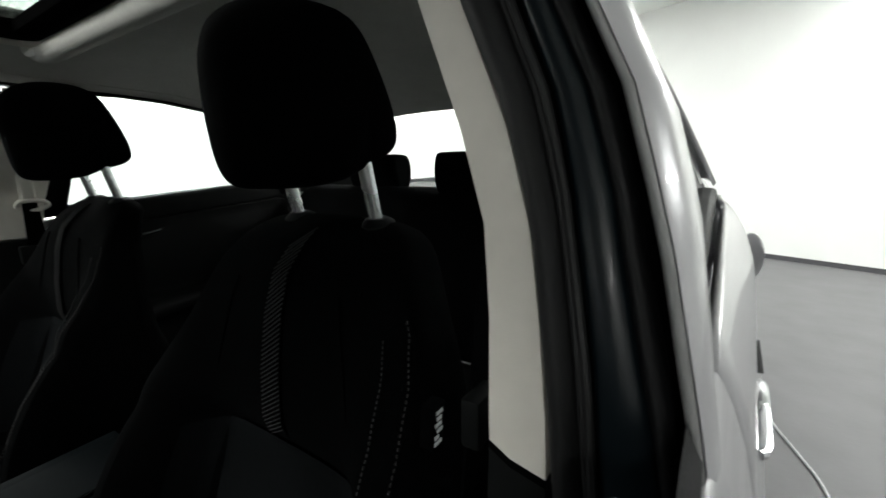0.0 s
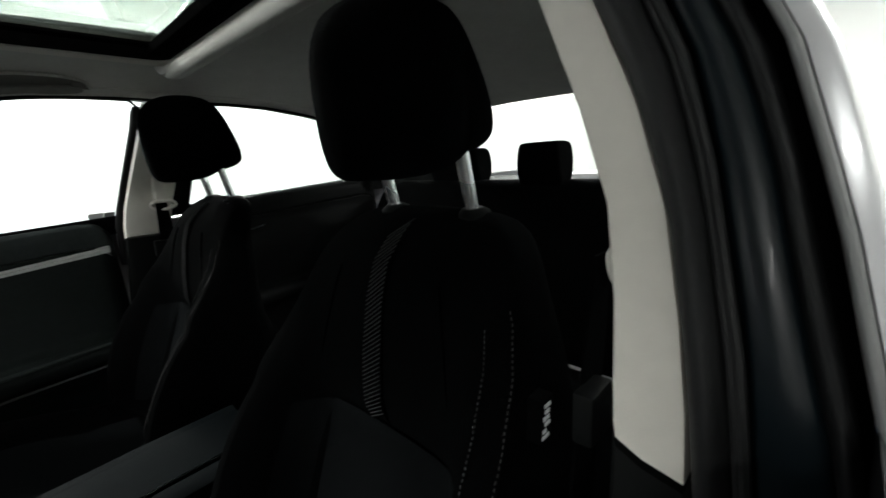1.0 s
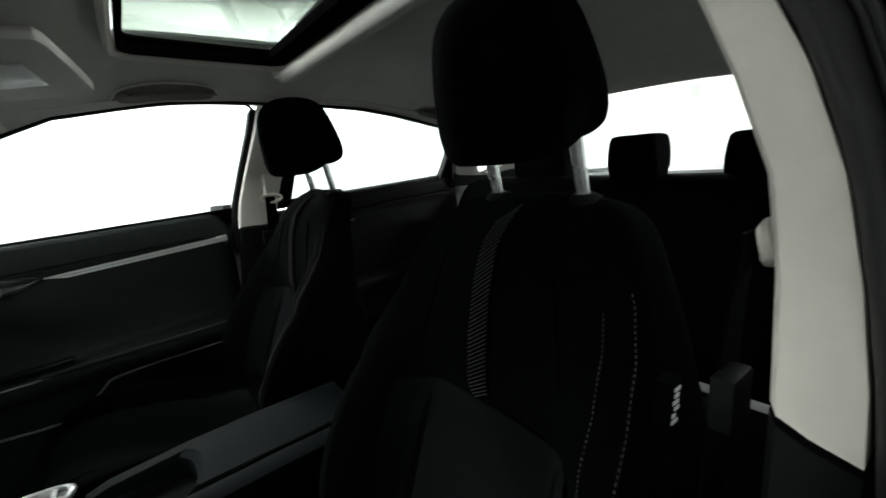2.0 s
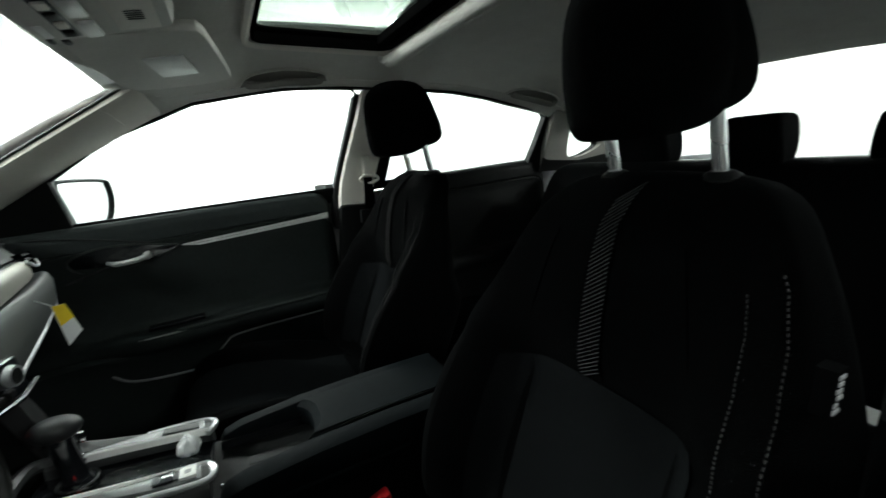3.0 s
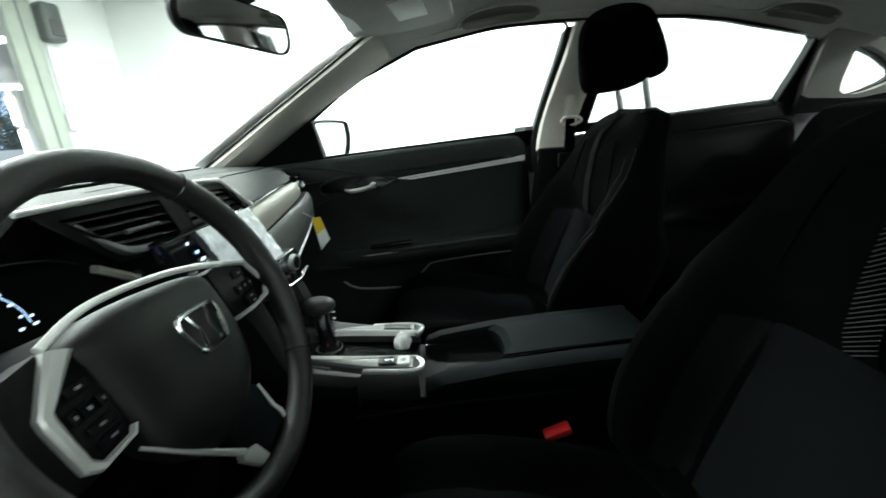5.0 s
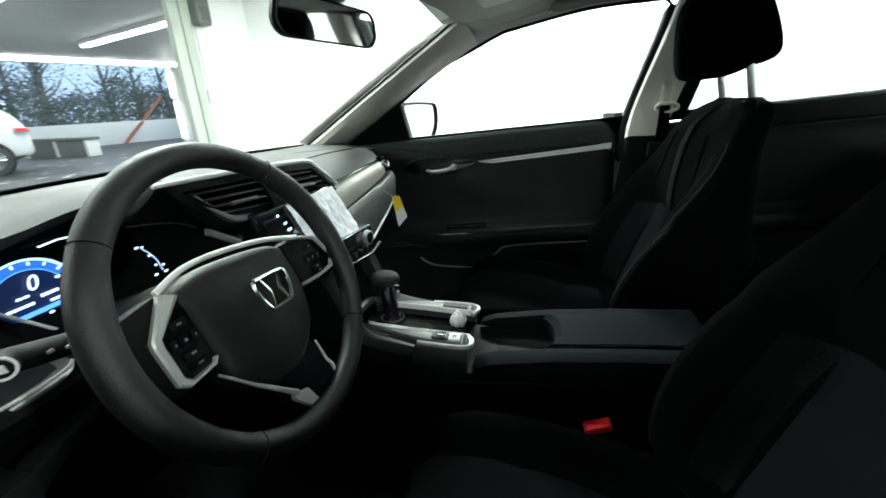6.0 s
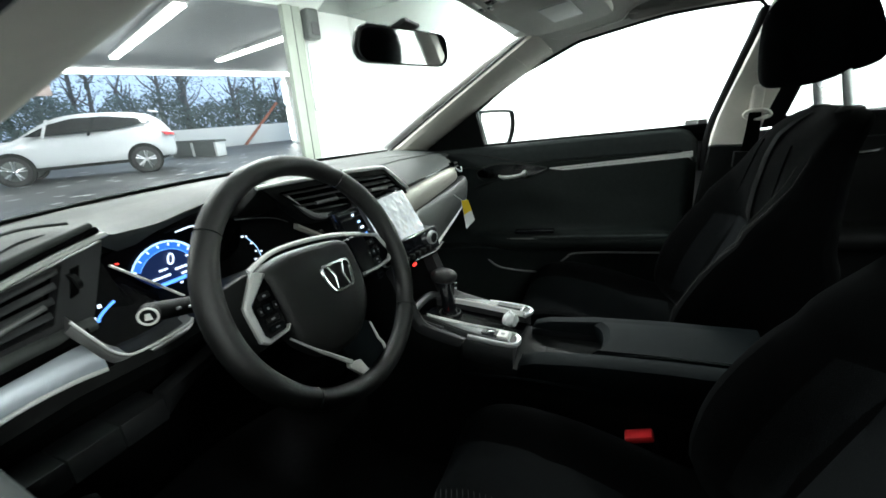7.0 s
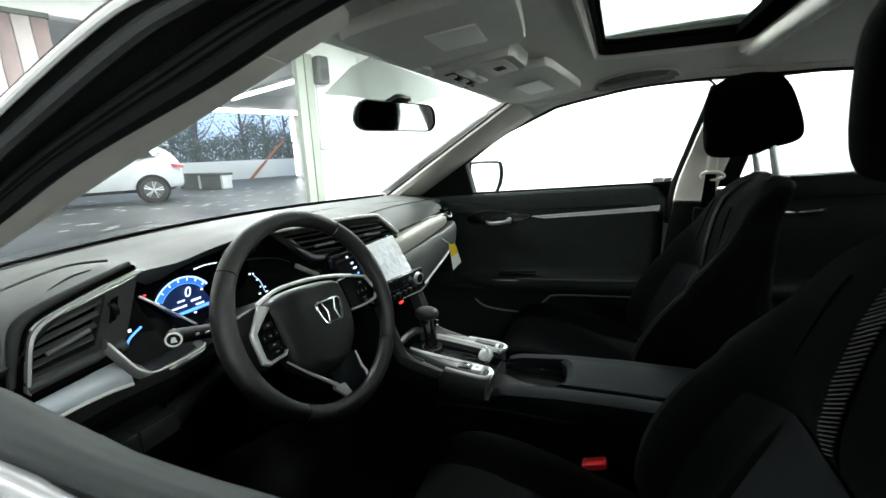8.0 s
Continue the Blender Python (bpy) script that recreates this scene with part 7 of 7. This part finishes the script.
def side_mirror(s):
    ob = thing("side_mirror", "white door mirror with a black frame", "door mirror", "door mirrors", at=(s * 0.9, 0.66, 1.0))
    M = Matrix.Translation((s * 0.955, 0.645, 1.003)) @ Matrix.Rotation(radians(s * -18), 4, "Z") @ Matrix.Diagonal((1.32, 1.1, 1.12, 1))
    out = [(-0.105, -0.045), (-0.10, 0.05), (-0.08, 0.066), (0.06, 0.062), (0.085, 0.045), (0.088, 0.0), (0.07, -0.045), (0.035, -0.066), (-0.07, -0.064)]
    out = [(p.x, p.y) for p in smoothed([(x, z, 0) for x, z in out], 3, True)]
    if s < 0:
        out = [(-x, z) for x, z in out]
    rings = [[M @ V(x * k, y, z * k) for x, z in out] for k, y in ((0.5, 0.12), (0.8, 0.095), (1.0, 0.04), (1.06, -0.01), (1.0, -0.016), (0.90, -0.004))]
    part("housing", loft(rings), PLASTIC, ob)
    part("glass", loft([[M @ V(x * 0.92, -0.006, z * 0.92) for x, z in out], [M @ V(x * 0.92, 0.0, z * 0.92) for x, z in out]]), MIRROR, ob, "mirror glass", smooth=0)
    part("arm", tube([V(s * 0.79, 0.71, 0.96), V(s * 0.92, 0.70, 0.965)], [0.035, 0.03], 12, flat=0.5), PLASTIC, ob)


side_mirror(1)


def grab_handle(y0, y1):
    ob = thing("grab_handle", "grey folded grab handle in a recess of the roof edge", "grab handle", "grab handles", at=(0.56, (y0 + y1) / 2, 1.32))
    ym, h = (y0 + y1) / 2, (y0 - y1) / 2
    at = lambda x, y, d: V(x, y, roof_z(x, y) - d)
    arch = lambda k, u, w: 0.578 - w * (1 - abs(u) ** 2.6) ** 0.5
    us = [-1 + k / 10 for k in range(21)]
    bed = []
    for u in us:
        xe, y = arch(1, u, 0.062), ym + u * h
        bed.append([at(0.580, y, 0.002), at(0.580, y, 0.006), at((0.580 + xe) / 2, y, 0.0055), at(xe + 0.001, y, 0.005), at(xe, y, 0.001)])
    # bed and grip carry the recess's shadow in their darker grey
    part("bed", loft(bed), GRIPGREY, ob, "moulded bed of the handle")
    rim = [at(arch(1, u, 0.062), ym + u * h, 0.004) for u in us]
    part("rim", tube(rim, 0.0034, 6), LINER, ob, "rounded edge of the recess")
    grip = smoothed([at(0.572, y0 - 0.02, 0.006), at(0.566, y0 - 0.03, 0.012), at(0.562, y0 - 0.06, 0.016), at(0.560, ym, 0.017), at(0.562, y1 + 0.06, 0.016), at(0.566, y1 + 0.03, 0.012), at(0.572, y1 + 0.02, 0.006)], 4)
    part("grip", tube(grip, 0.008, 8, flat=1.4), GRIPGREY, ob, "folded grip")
    for y in (y0 - 0.025, y1 + 0.025):
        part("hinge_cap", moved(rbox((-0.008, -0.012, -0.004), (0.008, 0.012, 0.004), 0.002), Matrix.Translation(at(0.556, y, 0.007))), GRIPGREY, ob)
    return ob


grab_handle(0.18, -0.06)
grab_handle(-0.70, -0.93)


def seat_belt(s):
    ob = thing("seat_belt", "black seat belt hanging at the middle door pillar", "seat belt", "seat belts", at=(s * 0.64, -0.16, 1.0))
    g = 0.633 if s > 0 else 0.645
    part("ring", tube(smoothed([(s * (g + 0.010), -0.150, 1.025), (s * (g + 0.005), -0.158, 1.038), (s * g, -0.195, 1.038), (s * g, -0.205, 1.025), (s * (g + 0.005), -0.175, 1.015)], 4, True), 0.0055, 8, loop=True), BEIGE, ob, "beige belt guide")
    band = [[V(s * x, y - w, z), V(s * (x - 0.003), y - w, z), V(s * (x - 0.003), y + w, z), V(s * x, y + w, z)] for x, y, z, w in ((0.638, -0.172, 1.035, 0.014), (0.634, -0.172, 0.98, 0.017), (0.628, -0.167, 0.85, 0.022), (0.635, -0.12, 0.60, 0.023), (0.66, -0.06, 0.40, 0.023))]
    part("webbing", loft(band), CLOTH, ob)
    if s > 0:
        part("height_adjuster", rbox((s * 0.636, -0.188, 1.030), (s * 0.690, -0.160, 1.105), 0.006, 3), BEIGE, ob, "beige sliding cover of the belt guide")
    part("tongue", rbox((s * 0.635 - 0.012, -0.175, 0.885), (s * 0.635 + 0.006, -0.135, 0.93), 0.004), PLASTIC, ob)
    return ob


seat_belt(1)
seat_belt(-1)

bk = thing("belt_buckle", "seat belt buckle with a red release button", "belt buckle", at=(-0.13, 0.1, 0.5))
MB = Matrix.Translation((-0.131, 0.101, 0.522)) @ Matrix.Rotation(radians(-20), 4, "X")
part("shell", moved(rbox((-0.014, -0.024, -0.10), (0.014, 0.024, -0.002), 0.004), MB), PLASTIC, bk)
part("button", moved(rbox((-0.013, -0.024, -0.004), (0.012, 0.024, 0.010), 0.004), MB), REDPLAS, bk, "red release button")

tg = thing("price_tag", "white and yellow paper tag hanging from the dash", "paper tag", at=(0.42, 0.613, 0.81))
a, b, c2, d2 = V(0.409, 0.616, 0.821), V(0.424, 0.598, 0.820), V(0.432, 0.581, 0.753), V(0.414, 0.604, 0.727)
part("card", prism([a, b, c2, d2], (0, 0, 0), (0, 0.0012, 0)), PAPER, tg, smooth=0)
part("yellow_band", prism([a, b, b.lerp(c2, 0.5), a.lerp(d2, 0.5)], (-0.0012, -0.0008, 0), (-0.0004, -0.0002, 0)), YELLOW, tg, "yellow printed band", smooth=0)
part("string", tube([a + V(0.005, 0, 0), a + V(-0.01, 0.02, 0.02)], 0.0012, 5), PAPER, tg)

stk = thing("window_sticker", "small red and white sticker in the window corner", "sticker", at=(gx(1.0), -0.06, 1.0))
for y0, y1, m in ((-0.02, -0.055, PAPER), (-0.056, -0.08, INKGREY)):
    part("print", prism([V(gx(0.998) - 0.006, y0, 0.998), V(gx(0.998) - 0.006, y1, 0.998 + 0.002), V(gx(1.014) - 0.006, y1, 1.016), V(gx(1.014) - 0.006, y0, 1.014)], (0, 0, 0), (0.001, 0, 0)), m, stk, smooth=0)

# ---- beyond the bay ----
def parked_car():
    ob = thing("parked_car", "small white crossover car parked in the covered drive", "car", at=(6.1, 13.3, 0))
    rear, front = V(7.2, 12.6, 0), V(5.0, 14.05, 0)
    d = (front - rear).normalized()
    M = Matrix.Translation((rear + front) / 2) @ Matrix.Rotation(math.atan2(d.y, d.x), 4, "Z")    # local x: ahead
    st = [  # x, half width low, z sill, z shoulder, half width roof, z roof
        (-2.10, 0.62, 0.45, 0.80, 0.50, 0.86), (-2.0, 0.80, 0.32, 0.98, 0.60, 1.15), (-1.75, 0.87, 0.28, 1.02, 0.58, 1.45), (-1.4, 0.885, 0.26, 1.01, 0.58, 1.56), (-0.6, 0.885, 0.25, 0.98, 0.60, 1.60), (0.1, 0.885, 0.25, 0.96, 0.60, 1.58),
        (0.55, 0.885, 0.25, 0.95, 0.60, 1.45), (1.0, 0.88, 0.25, 0.95, 0.64, 1.14), (1.25, 0.87, 0.26, 0.94, 0.68, 0.99), (1.8, 0.82, 0.28, 0.86, 0.62, 0.90), (2.08, 0.70, 0.32, 0.74, 0.50, 0.78), (2.18, 0.55, 0.40, 0.62, 0.40, 0.64)]
    rings = []
    for x, w, zs, zh, wr, zr in st:
        half = [(w * 0.93, zs), (w, zs + 0.12), (w * 1.0, (zs + zh) / 2), (w * 0.97, zh), (wr + (w - wr) * 0.35, zh + (zr - zh) * 0.55), (wr, zh + (zr - zh) * 0.92), (wr * 0.7, zr)]
        rings.append([M @ V(x, y, z) for y, z in half] + [M @ V(x, -y, z) for y, z in half[::-1]])
    subsurf(part("body", loft(rings), PAINT, ob, "white painted body"), 2)
    for s in (1, -1):
        g = [(-1.62, 1.30), (-1.25, 1.41), (-0.6, 1.475), (0.0, 1.46), (0.45, 1.35), (0.98, 1.09), (0.4, 1.08), (-0.7, 1.13), (-1.2, 1.20)]
        yy = lambda z: 0.90 - (z - 0.98) * 0.46
        part("side_glass", prism([M @ V(x, s * yy(z), z) for x, z in g], M.to_3x3() @ V(0, s * -0.03, 0), M.to_3x3() @ V(0, s * 0.012, 0), 0.004), CARGLASS, ob, "dark side windows")
        for xa, xb in ((-0.28, -0.22), (0.60, 0.66)):
            part("pillar", prism([M @ V(xa, s * yy(1.03), 1.03), M @ V(xb, s * yy(1.03), 1.03), M @ V(xb - 0.16, s * yy(1.46), 1.46), M @ V(xa - 0.16, s * yy(1.46), 1.46)], (0, 0, 0), M.to_3x3() @ V(0, s * 0.02, 0)), PAINT if xa > 0 else GLOSS, ob)
        part("tail_lamp", prism([M @ V(x, s * y, z) for x, y, z in ((-2.06, 0.72, 0.98), (-1.78, 0.89, 1.03), (-1.85, 0.89, 0.92), (-2.08, 0.72, 0.90))], M.to_3x3() @ V(0, s * -0.03, 0), M.to_3x3() @ V(-0.02, s * 0.025, 0), 0.005), TAILRED, ob, "red tail lamp")
        part("sill", prism([M @ V(x, s * 0.88, z) for x, z in ((-1.9, 0.40), (-1.7, 0.30), (1.7, 0.28), (1.9, 0.36), (1.6, 0.36), (-1.6, 0.38))], (0, 0, 0), M.to_3x3() @ V(0, s * 0.02, 0)), PLASTIC, ob, "dark sill")
        for x in (-1.305, 1.305):
            part("arch", tube([M @ V(x, s * 0.80, 0.36), M @ V(x, s * 0.905, 0.36)], 0.40, 28), PLASTIC, ob, "black wheel arch")
            w = part("wheel", tube([M @ V(x, s * (0.72 + 0.2 * k / 3), 0.34) for k in range(4)], [0.32, 0.34, 0.34, 0.325], 28), TYRE, ob)
            part("rim", tube([M @ V(x, s * 0.915, 0.34), M @ V(x, s * 0.93, 0.34)], [0.24, 0.22], 20), MOTORGREY, w)
            for k in range(10):
                a = (k // 2) * math.tau / 5 + 0.3 + (0.32 if k % 2 else 0)
                part("spoke", tube([M @ V(x, s * 0.935, 0.34), M @ V(x + 0.23 * math.cos(a), s * 0.93, 0.34 + 0.23 * math.sin(a))], [0.030, 0.024], 8, flat=0.4), ALLOY, w)
    part("spoiler", prism([M @ V(x, y, z) for x, y, z in ((-1.62, -0.5, 1.57), (-1.62, 0.5, 1.57), (-1.86, 0.48, 1.51), (-1.86, -0.48, 1.51))], (0, 0, 0), (0, 0, 0.035), 0.01), PAINT, ob)


parked_car()

# wall, trees and far things outside the drive
slab("low_wall", (-20, 22.5, 0), (26, 22.8, 0.95), WALLPAINT, "low white wall at the far side of the yard", "wall")
slab("far_jamb", (10.26, 19.3, 0), (10.66, 19.6, 3.05), WALLPAINT, "bright white post at the end of the drive", "post")


def tree(x, y, h, seed):
    rnd = random.Random(seed)
    ob = thing("tree", "bare dark winter tree with sparse clumped foliage", "tree", "trees behind the yard", at=(x, y, 0))
    trunk = [V(x, y, -0.1), V(x + rnd.uniform(-0.1, 0.1), y, h * 0.35), V(x + rnd.uniform(-0.3, 0.3), y, h * 0.7), V(x + rnd.uniform(-0.4, 0.4), y, h)]
    limbs = [tube(trunk, [0.16, 0.12, 0.07, 0.02], 7)]
    tips = []
    for k in range(12):
        z0 = h * rnd.uniform(0.2, 0.85)
        a = rnd.uniform(0, math.tau)
        l = rnd.uniform(0.8, 1.9) * (1.15 - z0 / h)
        p0 = V(x, y, z0)
        p1 = p0 + V(math.cos(a) * l * 0.6, math.sin(a) * l * 0.6, l * 0.5)
        p2 = p0 + V(math.cos(a) * l, math.sin(a) * l, l * 1.1)
        limbs.append(tube([p0, p1, p2], [0.05, 0.035, 0.012], 5))
        tips += [p1, p2, (p1 + p2) / 2]
    part("trunk", join(*limbs), BARK, ob)
    verts, faces = [], []
    for k in range(420):
        c = rnd.choice(tips) + V(rnd.gauss(0, 0.4), rnd.gauss(0, 0.4), rnd.gauss(-0.3, 0.5))
        if c.z < 0.3:
            continue
        s = rnd.uniform(0.04, 0.10)
        u = V(rnd.gauss(0, 1), rnd.gauss(0, 1), rnd.gauss(0, 1)).normalized()
        w = u.orthogonal().normalized()
        n = len(verts)
        verts += [c - u * s, c + w * s * 0.5, c + u * s, c - w * s * 0.5]
        faces.append((n, n + 1, n + 2, n + 3))
    me = bpy.data.meshes.new("crown")
    me.from_pydata(verts, [], faces)
    me.materials.append(LEAF)
    cr = new("crown", me)
    cr.parent = ob
    cr.matrix_parent_inverse = Matrix.Translation(-ob.location)
    cr["kind"] = "stuff"


for k in range(26):
    rr = random.Random(100 + k)
    p = B(-3 + k * 0.95 + rr.uniform(-0.4, 0.4), 25.5 + rr.uniform(-1.2, 3.5), 0)
    tree(p.x, p.y, rr.uniform(2.6, 5.5), 200 + k)
hedge_v, hedge_f = [], []
rr = random.Random(7)
for k in range(50000):
    u, v = rr.uniform(-6, 26), rr.uniform(23.6, 25.6)
    z = rr.uniform(0, 1) * (2.25 + 0.40 * math.sin(u * 1.3) + 0.25 * math.sin(u * 3.1)) + abs(rr.gauss(0, 0.22))
    c = B(u, v, z)
    s = rr.uniform(0.06, 0.12)
    a = V(rr.gauss(0, 1), rr.gauss(0, 1), rr.gauss(0, 1)).normalized()
    w = a.orthogonal().normalized()
    n = len(hedge_v)
    hedge_v += [c - a * s, c + w * s * 0.5, c + a * s, c - w * s * 0.5]
    hedge_f.append((n, n + 1, n + 2, n + 3))
me = bpy.data.meshes.new("hedge")
me.from_pydata(hedge_v, [], hedge_f)
me.materials.append(LEAF)
tagged(new("hedge", me), "dense dark evergreen hedge behind the low wall", "hedge", "", "stuff")

pole = thing("leaning_pole", "rusty orange steel pole leaning across the yard", "pole", at=B(10.5, 18.5, 0))
p0, p1 = V(15.8, 18.0, 0.0), V(18.5, 18.0, 2.03)
part("shaft", tube([p0, p1], 0.07, 8), ORANGE, pole)

# rows of strip lights round the far end of the drive
def end_light(lo, hi):
    ob = thing("end_light", "bright white strip light at the end of the drive", "strip light", "strip lights at the drive's end", at=B(*lo))
    part("tube", moved(rbox(lo, hi, 0.03), BT), TUBE, ob)


for k in range(7):
    end_light((-4.2 + 2.4 * k, 19.35, 3.06), (-1.9 + 2.4 * k, 19.5, 3.20))
end_light((10.02, 19.2, 1.80), (10.22, 19.3, 2.80))
end_light((10.06, 19.2, 0.15), (10.26, 19.3, 1.66))

# door post of the bay and its control box
dp = thing("door_post", "pale green steel post at the edge of the door opening", "door post", at=B(3.1, 6.25, 0))
part("channel", moved(join(rbox((2.92, 6.18, 0), (3.06, 6.30, 2.72), 0.004), rbox((3.09, 6.22, 0), (3.24, 6.297, 2.72), 0.004)), BT), STEELGREEN, dp)
part("dark_edge", moved(rbox((3.062, 6.2, 0), (3.088, 6.29, 2.72), 0), BT), BASEDARK, dp, "dark track slot")
cb = thing("door_motor", "grey wall-mounted door motor and chain guard", "door motor", at=B(3.45, 6.2, 2.4))
part("box", moved(rbox((3.26, 6.08, 2.26), (3.48, 6.295, 2.70), 0.05, 4), BT), MOTORGREY, cb)
part("cover", moved(rbox((3.30, 6.05, 2.32), (3.44, 6.078, 2.50), 0.012), BT), BASEDARK, cb)

# plain glowing sheet added in place of the pale sky behind the trees
tagged(part("backdrop", moved(rbox((-60, 58, -2), (90, 58.2, 30), 0), BT), DISTANCE, None, "glowing pale blue sheet in place of the sky behind the trees", smooth=0), "", "backdrop", "", "structure")

# strip curtain in one part of the door opening
sc = thing("strip_curtain", "pinkish brown strip curtain hanging in the door opening", "strip curtain", at=B(-1.2, 6.25, 2.66))
part("rail", moved(rbox((-2.6, 6.2, 2.66), (0.06, 6.28, 2.71), 0.004), BT), MOTORGREY, sc, "dark curtain rail")
rr = random.Random(12)
for k in range(18):
    u0 = -2.58 + 0.146 * k
    part("strip", moved(rbox((u0, 6.235 + 0.012 * (k % 2), 1.5), (u0 + 0.14, 6.241 + 0.012 * (k % 2), 2.66), 0.002), BT), CURTAINPALE if rr.random() < 0.35 else CURTAIN, sc)

# low bench beside the parked car
bench = thing("bench", "low grey bench beside the parked car", "bench", at=(10.6, 14.9, 0))
part("panel", rbox((10.42, 13.75, 0.0), (10.50, 16.15, 0.50), 0.006), MOTORGREY, bench, "grey closing panel under the bench top")
part("seat", rbox((10.35, 13.6, 0.50), (10.85, 16.3, 0.58), 0.01), MOTORGREY, bench, "dark bench top")
for y in (13.7, 14.9, 16.1):
    part("support", rbox((10.4, y - 0.06, 0), (10.8, y + 0.06, 0.50), 0.01), GREYPAINT, bench)
# thin pale cord on the floor behind the car
cord = thing("cord", "thin pale cord lying on the concrete floor", "cord", at=(-1.15, -1.75, 0))
part("line", tube(smoothed([(-1.03, -2.15, 0.006), (-1.082, -1.95, 0.006), (-1.149, -1.752, 0.006), (-1.194, -1.583, 0.006), (-1.22, -1.2, 0.006)], 6), 0.005, 6), PAPER, cord)

# flat pale patches that paint puddle reflections onto the asphalt
rr = random.Random(31)
lv, lf = [], []
for k in range(160):
    c = B(rr.uniform(-3.5, 8), rr.uniform(7.0, 16), 0.003)
    n = len(lv)
    r0 = rr.uniform(0.03, 0.10)
    for q in range(6):
        a = q * math.tau / 6
        lv.append(c + V(r0 * rr.uniform(0.5, 1.2) * math.cos(a) * 1.8, r0 * rr.uniform(0.4, 1.0) * math.sin(a), 0))
    lf.append(tuple(range(n, n + 6)))
me = bpy.data.meshes.new("ground_reflections")
me.from_pydata(lv, [], lf)
me.materials.append(GREYPAINT)
tagged(new("ground_reflections", me), "flat pale patches painted as reflections on the wet asphalt", "leaves", "", "stuff")
wb = thing("wall_box", "small grey switch box on the white wall", "switch box", at=B(3.32, 6.28, 1.3))
part("case", moved(rbox((3.27, 6.24, 1.22), (3.37, 6.298, 1.42), 0.008), BT), GREYPAINT, wb)
part("conduit", moved(rbox((3.31, 6.27, 1.42), (3.33, 6.297, 2.26), 0.004), BT), GREYPAINT, wb, "thin grey conduit")
